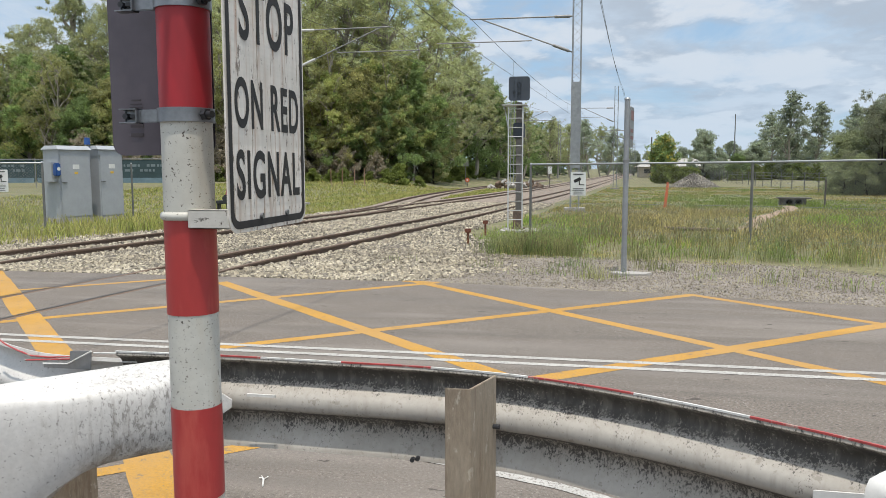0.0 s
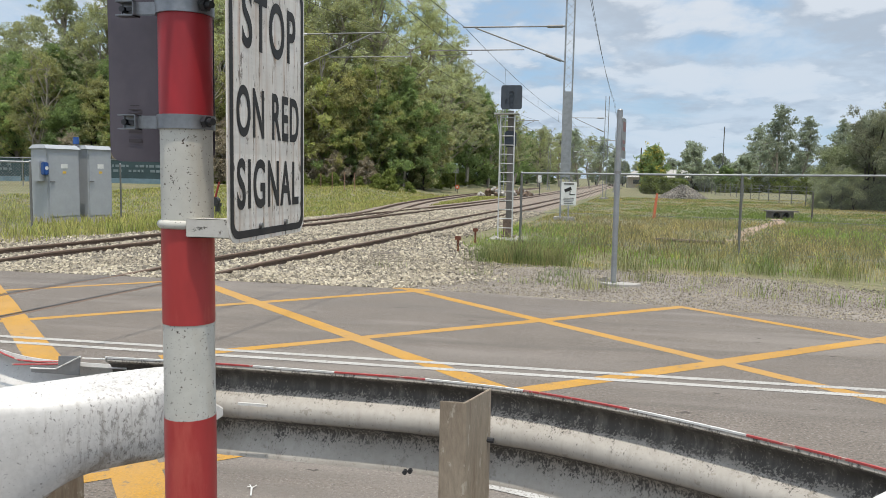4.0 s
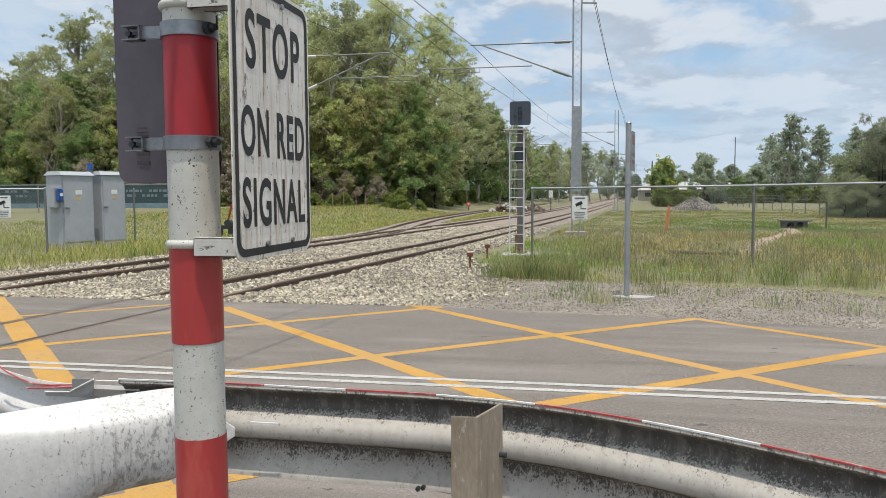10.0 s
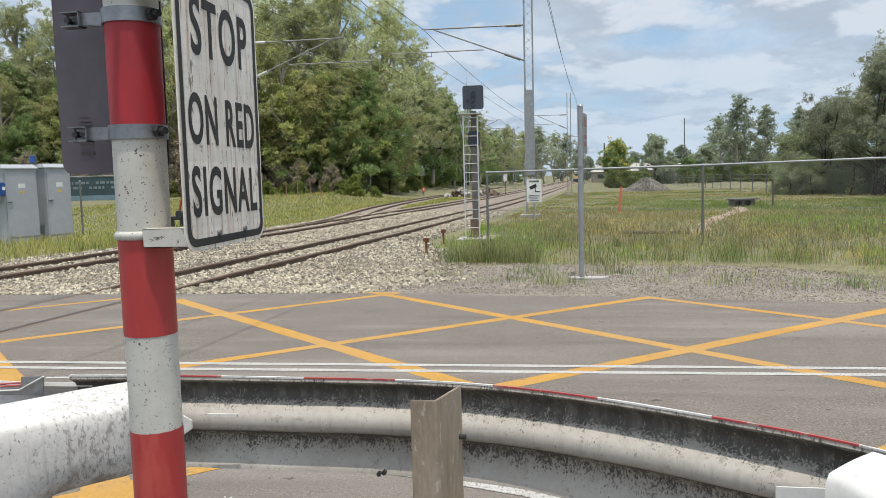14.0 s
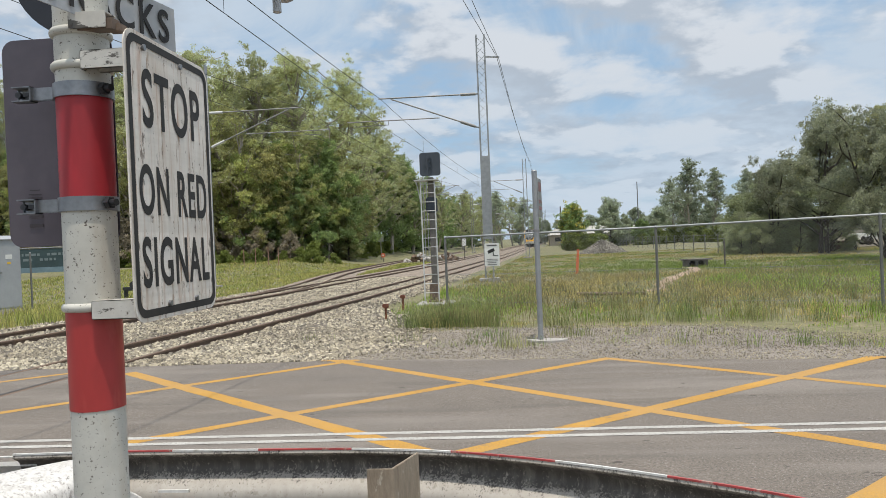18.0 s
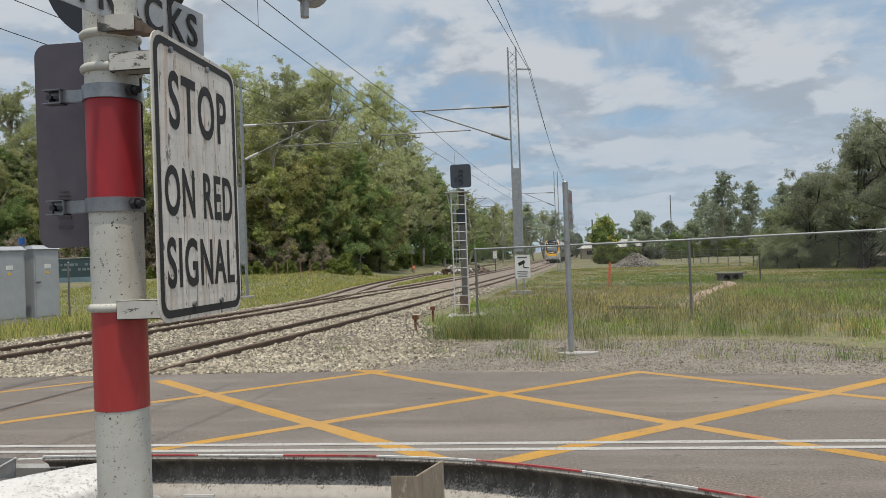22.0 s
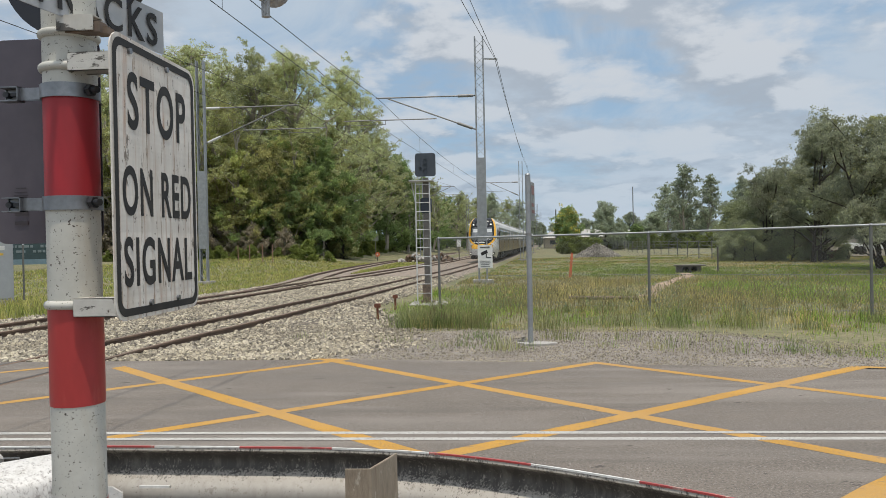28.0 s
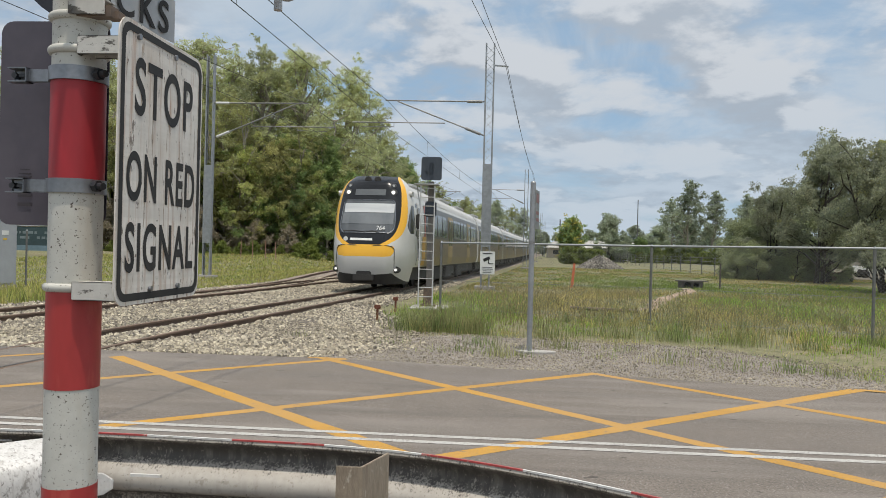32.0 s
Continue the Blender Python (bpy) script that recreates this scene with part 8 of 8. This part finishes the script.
    for (xa, ya), (xb, yb) in zip(pts[:-1], pts[1:]):
        for z in (0.25, 0.6, 0.95, 1.3, 1.65):
            g.cyl((xa, ya, ground_z(xa, ya) + z), (xb, yb, ground_z(xb, yb) + z), 0.012, n=4)
    thing("paddock_wires", Matrix(), "plain wires of the far paddock fence", "fence wire", kind="stuff", geo=g, material=M_GALV_DULL)
    thing("tall_pole", pose(26.1, 152, -0.6), "tall thin grey pole beyond the field", "pole", geo=Geo().cyl((0, 0, 0), (0, 0, 12.2), 0.12, 0.08, n=8), material=M_POST)
    for x, y, h in ((14.5, 185, 9.0), (11.0, 150, 8.0)):
        thing("timber_pole", pose(x, y, -0.6), "dark distant timber power pole", "pole", "timber poles", geo=Geo().cyl((0, 0, 0), (0, 0, h), 0.16, 0.11, n=8), material=M_DARKPOST)
    # banner fence behind the cabinets
    xs = [-64, -58, -52, -46, -40, -33.5]
    for i, (a, b) in enumerate(zip(xs[:-1], xs[1:])):
        ya, yb = 58 + 0.1 * (a + 40), 58 + 0.1 * (b + 40)
        t = thing("banner_panel", Matrix(), "dark green printed banner tied to a wire fence", "banner", "banner panels")
        za = ground_z(a, ya)
        part("cloth", Geo().add([(a + 0.1, ya, 0.45), (b - 0.1, yb, 0.45), (b - 0.1, yb, 2.30), (a + 0.1, ya, 2.30), (a + 0.1, ya + 0.02, 0.45), (b - 0.1, yb + 0.02, 0.45), (b - 0.1, yb + 0.02, 2.30), (a + 0.1, ya + 0.02, 2.30)], [(0, 1, 2, 3), (7, 6, 5, 4), (0, 4, 5, 1), (3, 2, 6, 7)]), M_BANNER, t, "dark green cloth")
        part("lower_band", Geo().box(((a + b) / 2, (ya + yb) / 2 - 0.03, 0.62), (b - a - 0.3, 0.01, 0.42), Matrix.Rotation(math.atan2(yb - ya, b - a), 3, 'Z')), M_BANNERBLUE, t, "pale blue lower band")
        part("post", Geo().cyl((a, ya, za - 0.1), (a, ya, 2.5), 0.04, n=8), M_GALV_DULL, t)
        part("rail", Geo().cyl((a, ya, 2.38), (b, yb, 2.38), 0.035, n=8), M_GALV, t)
        rr = random.Random(i)
        for z, h in ((1.75, 0.20), (1.35, 0.20)):
            u = 0.14 + 0.1 * rr.random()
            while u < 0.85:
                w = rr.uniform(0.02, 0.07)
                pa, pb = Vector((a, ya - 0.02, z)).lerp(Vector((b, yb - 0.02, z)), u), Vector((a, ya - 0.02, z)).lerp(Vector((b, yb - 0.02, z)), u + w)
                part("print_bar", Geo().add([pa, pb, pb + Vector((0, 0, h)), pa + Vector((0, 0, h))], [(0, 1, 2, 3)]), M_BANNERINK, t)
                u += w + rr.choice((0.015, 0.02, 0.09))


M_STAINCON = mat("stained_concrete", (0.22, 0.205, 0.185), (0.13, 0.12, 0.11), 2.0, 0.9, fine=0.6, fine_scale=15)
M_BANNER = mat("banner_cloth", (0.040, 0.072, 0.078), (0.030, 0.055, 0.060), 0.6, 0.8, fine=0.85, fine_scale=4)
M_BANNERBLUE = mat("banner_blue", (0.16, 0.23, 0.27), (0.11, 0.17, 0.20), 1.2, 0.8)
M_BANNERINK = mat("banner_print", (0.17, 0.21, 0.22), (0.13, 0.165, 0.175), 1, 0.8)
M_SHEET = mat("corrugated_sheet", (0.50, 0.49, 0.46), (0.36, 0.34, 0.31), 0.8, 0.6, metal=0.3, fine=0.8, fine_scale=6)
M_SHEDWALL = mat("beige_wall", (0.46, 0.41, 0.34), (0.40, 0.35, 0.29), 0.5, 0.85, fine=0.85, fine_scale=5)
M_CARWHITE = mat("white_car_paint", (0.78, 0.78, 0.77), (0.72, 0.72, 0.71), 0.6, 0.3, coat=0.5)
M_TYRE = mat("black_rubber", (0.02, 0.02, 0.02), (0.03, 0.03, 0.03), 5, 0.85)


def build_yard():
    t = thing("utility_vehicle", pose(31.4, 66, -0.20, 0, 0, 172), "white utility vehicle parked under the yard trees", "car")
    side = [(-2.5, 0.45), (2.5, 0.45), (2.55, 0.95), (1.1, 1.05), (0.35, 1.62), (-0.95, 1.66), (-1.25, 1.05), (-2.5, 1.02)]
    g = Geo().sweep([[(x, y, zz) for x, zz in side] for y in (-0.88, 0.88)])
    part("body", g, M_CARWHITE, t, "white body", bevel=0.05)
    for y in (-0.89, 0.89):
        part("side_window", Geo().sweep([[(x, y + d, zz) for x, zz in ((-1.02, 1.10), (0.85, 1.10), (0.30, 1.54), (-0.88, 1.57))] for d in (-0.006, 0.006)]), M_TGLASS, t, "dark side windows")
    part("windscreen", Geo().add([(1.05, -0.75, 1.10), (1.05, 0.75, 1.10), (0.42, 0.68, 1.60), (0.42, -0.68, 1.60)], [(0, 1, 2, 3)]), M_TGLASS, t, at=Matrix.Translation((0.02, 0, 0.02)))
    for x in (-1.6, 1.6):
        for y in (-0.85, 0.85):
            wh = part("wheel", Geo().cyl((x, y - 0.11, 0.36), (x, y + 0.11, 0.36), 0.36, n=20), M_TYRE, t, smooth=True)
            part("rim", Geo().cyl((x, y - 0.125, 0.36), (x, y + 0.125, 0.36), 0.2, n=16), M_GALV_DULL, wh)
    t = thing("shed", pose(32.6, 74, -0.3), "low beige shed behind the yard trees", "shed")
    part("wall", Geo().box((0, 0, 1.1), (6, 4, 2.6)), M_SHEDWALL, t)
    part("roof", Geo().add([(-3.2, -2.3, 2.45), (3.2, -2.3, 2.45), (3.2, 2.3, 2.8), (-3.2, 2.3, 2.8), (-3.2, -2.3, 2.38), (3.2, -2.3, 2.38), (3.2, 2.3, 2.73), (-3.2, 2.3, 2.73)], [(0, 1, 2, 3), (7, 6, 5, 4), (0, 4, 5, 1), (1, 5, 6, 2), (2, 6, 7, 3), (3, 7, 4, 0)]), M_SHEET, t)
    t = thing("sheet_stack", pose(33.0, 54.5, -0.4, 0, 0, -6), "stack of pale corrugated roofing sheets in the yard", "sheet stack")
    for k in range(9):
        part("sheet", Geo().box((0.1 * (k % 3), 0, 0.9 + 0.24 * k), (4.4 - 0.15 * (k % 4), 1.2, 0.13)), M_SHEET, t, bevel=0.02)
    for x in (-1.8, 1.8):
        part("bearer", Geo().box((x, 0, 0.42), (0.15, 1.2, 0.85)), M_DARKPOST, t)
    t = thing("scrap_timber", pose(31.6, 52.5, -0.4), "heap of fallen grey boards and pipes", "scrap heap")
    rng = random.Random(6)
    for k in range(9):
        a = rng.uniform(-0.5, 0.5)
        p = Vector((rng.uniform(-1.6, 1.2), rng.uniform(-0.6, 0.6), rng.uniform(0.1, 0.5)))
        part("board", Geo().bar(p, p + Vector((rng.uniform(1.2, 2.4), a, rng.uniform(-0.1, 0.75))), 0.16, 0.05), M_SHEET if k % 2 else M_DARKPOST, t)
    t = thing("junk_heap", pose(27.4, 62.5, -0.4), "dark heap of junk under the yard trees", "scrap heap")
    for k in range(12):
        p = Vector((rng.uniform(-1.8, 1.8), rng.uniform(-0.6, 0.6), rng.uniform(0.15, 0.7)))
        part("junk_piece", Geo().box(p, (rng.uniform(0.3, 0.9), rng.uniform(0.3, 0.8), rng.uniform(0.25, 0.7)), Matrix.Rotation(rng.uniform(-0.5, 0.5), 3, 'Y')), M_TDARK if k % 3 else M_RUSTY, t, bevel=0.03)
    for x, y, w in ((19.5, 165, 9), (31, 185, 12), (15.5, 200, 8)):
        t = thing("far_house", pose(x, y, -0.6), "distant low house with a pale metal roof", "house", "far houses")
        part("wall", Geo().box((0, 0, 1.3), (w, 6, 2.6)), M_SHEDWALL, t)
        part("roof", Geo().add([(-w / 2 - 0.4, -3.5, 2.6), (w / 2 + 0.4, -3.5, 2.6), (w / 2 + 0.4, 3.5, 2.6), (-w / 2 - 0.4, 3.5, 2.6), (-w / 2 + 1.5, 0, 4.2), (w / 2 - 1.5, 0, 4.2)], [(0, 1, 5, 4), (1, 2, 5), (2, 3, 4, 5), (3, 0, 4), (3, 2, 1, 0)]), M_SHEET, t, "pale metal roof")
        for k in (-0.25, 0.2):
            part("window", Geo().box((w * k, -3.02, 1.5), (1.4, 0.06, 1.0)), M_TGLASS, t)


build_grass()
build_field_things()
build_yard()


motions()
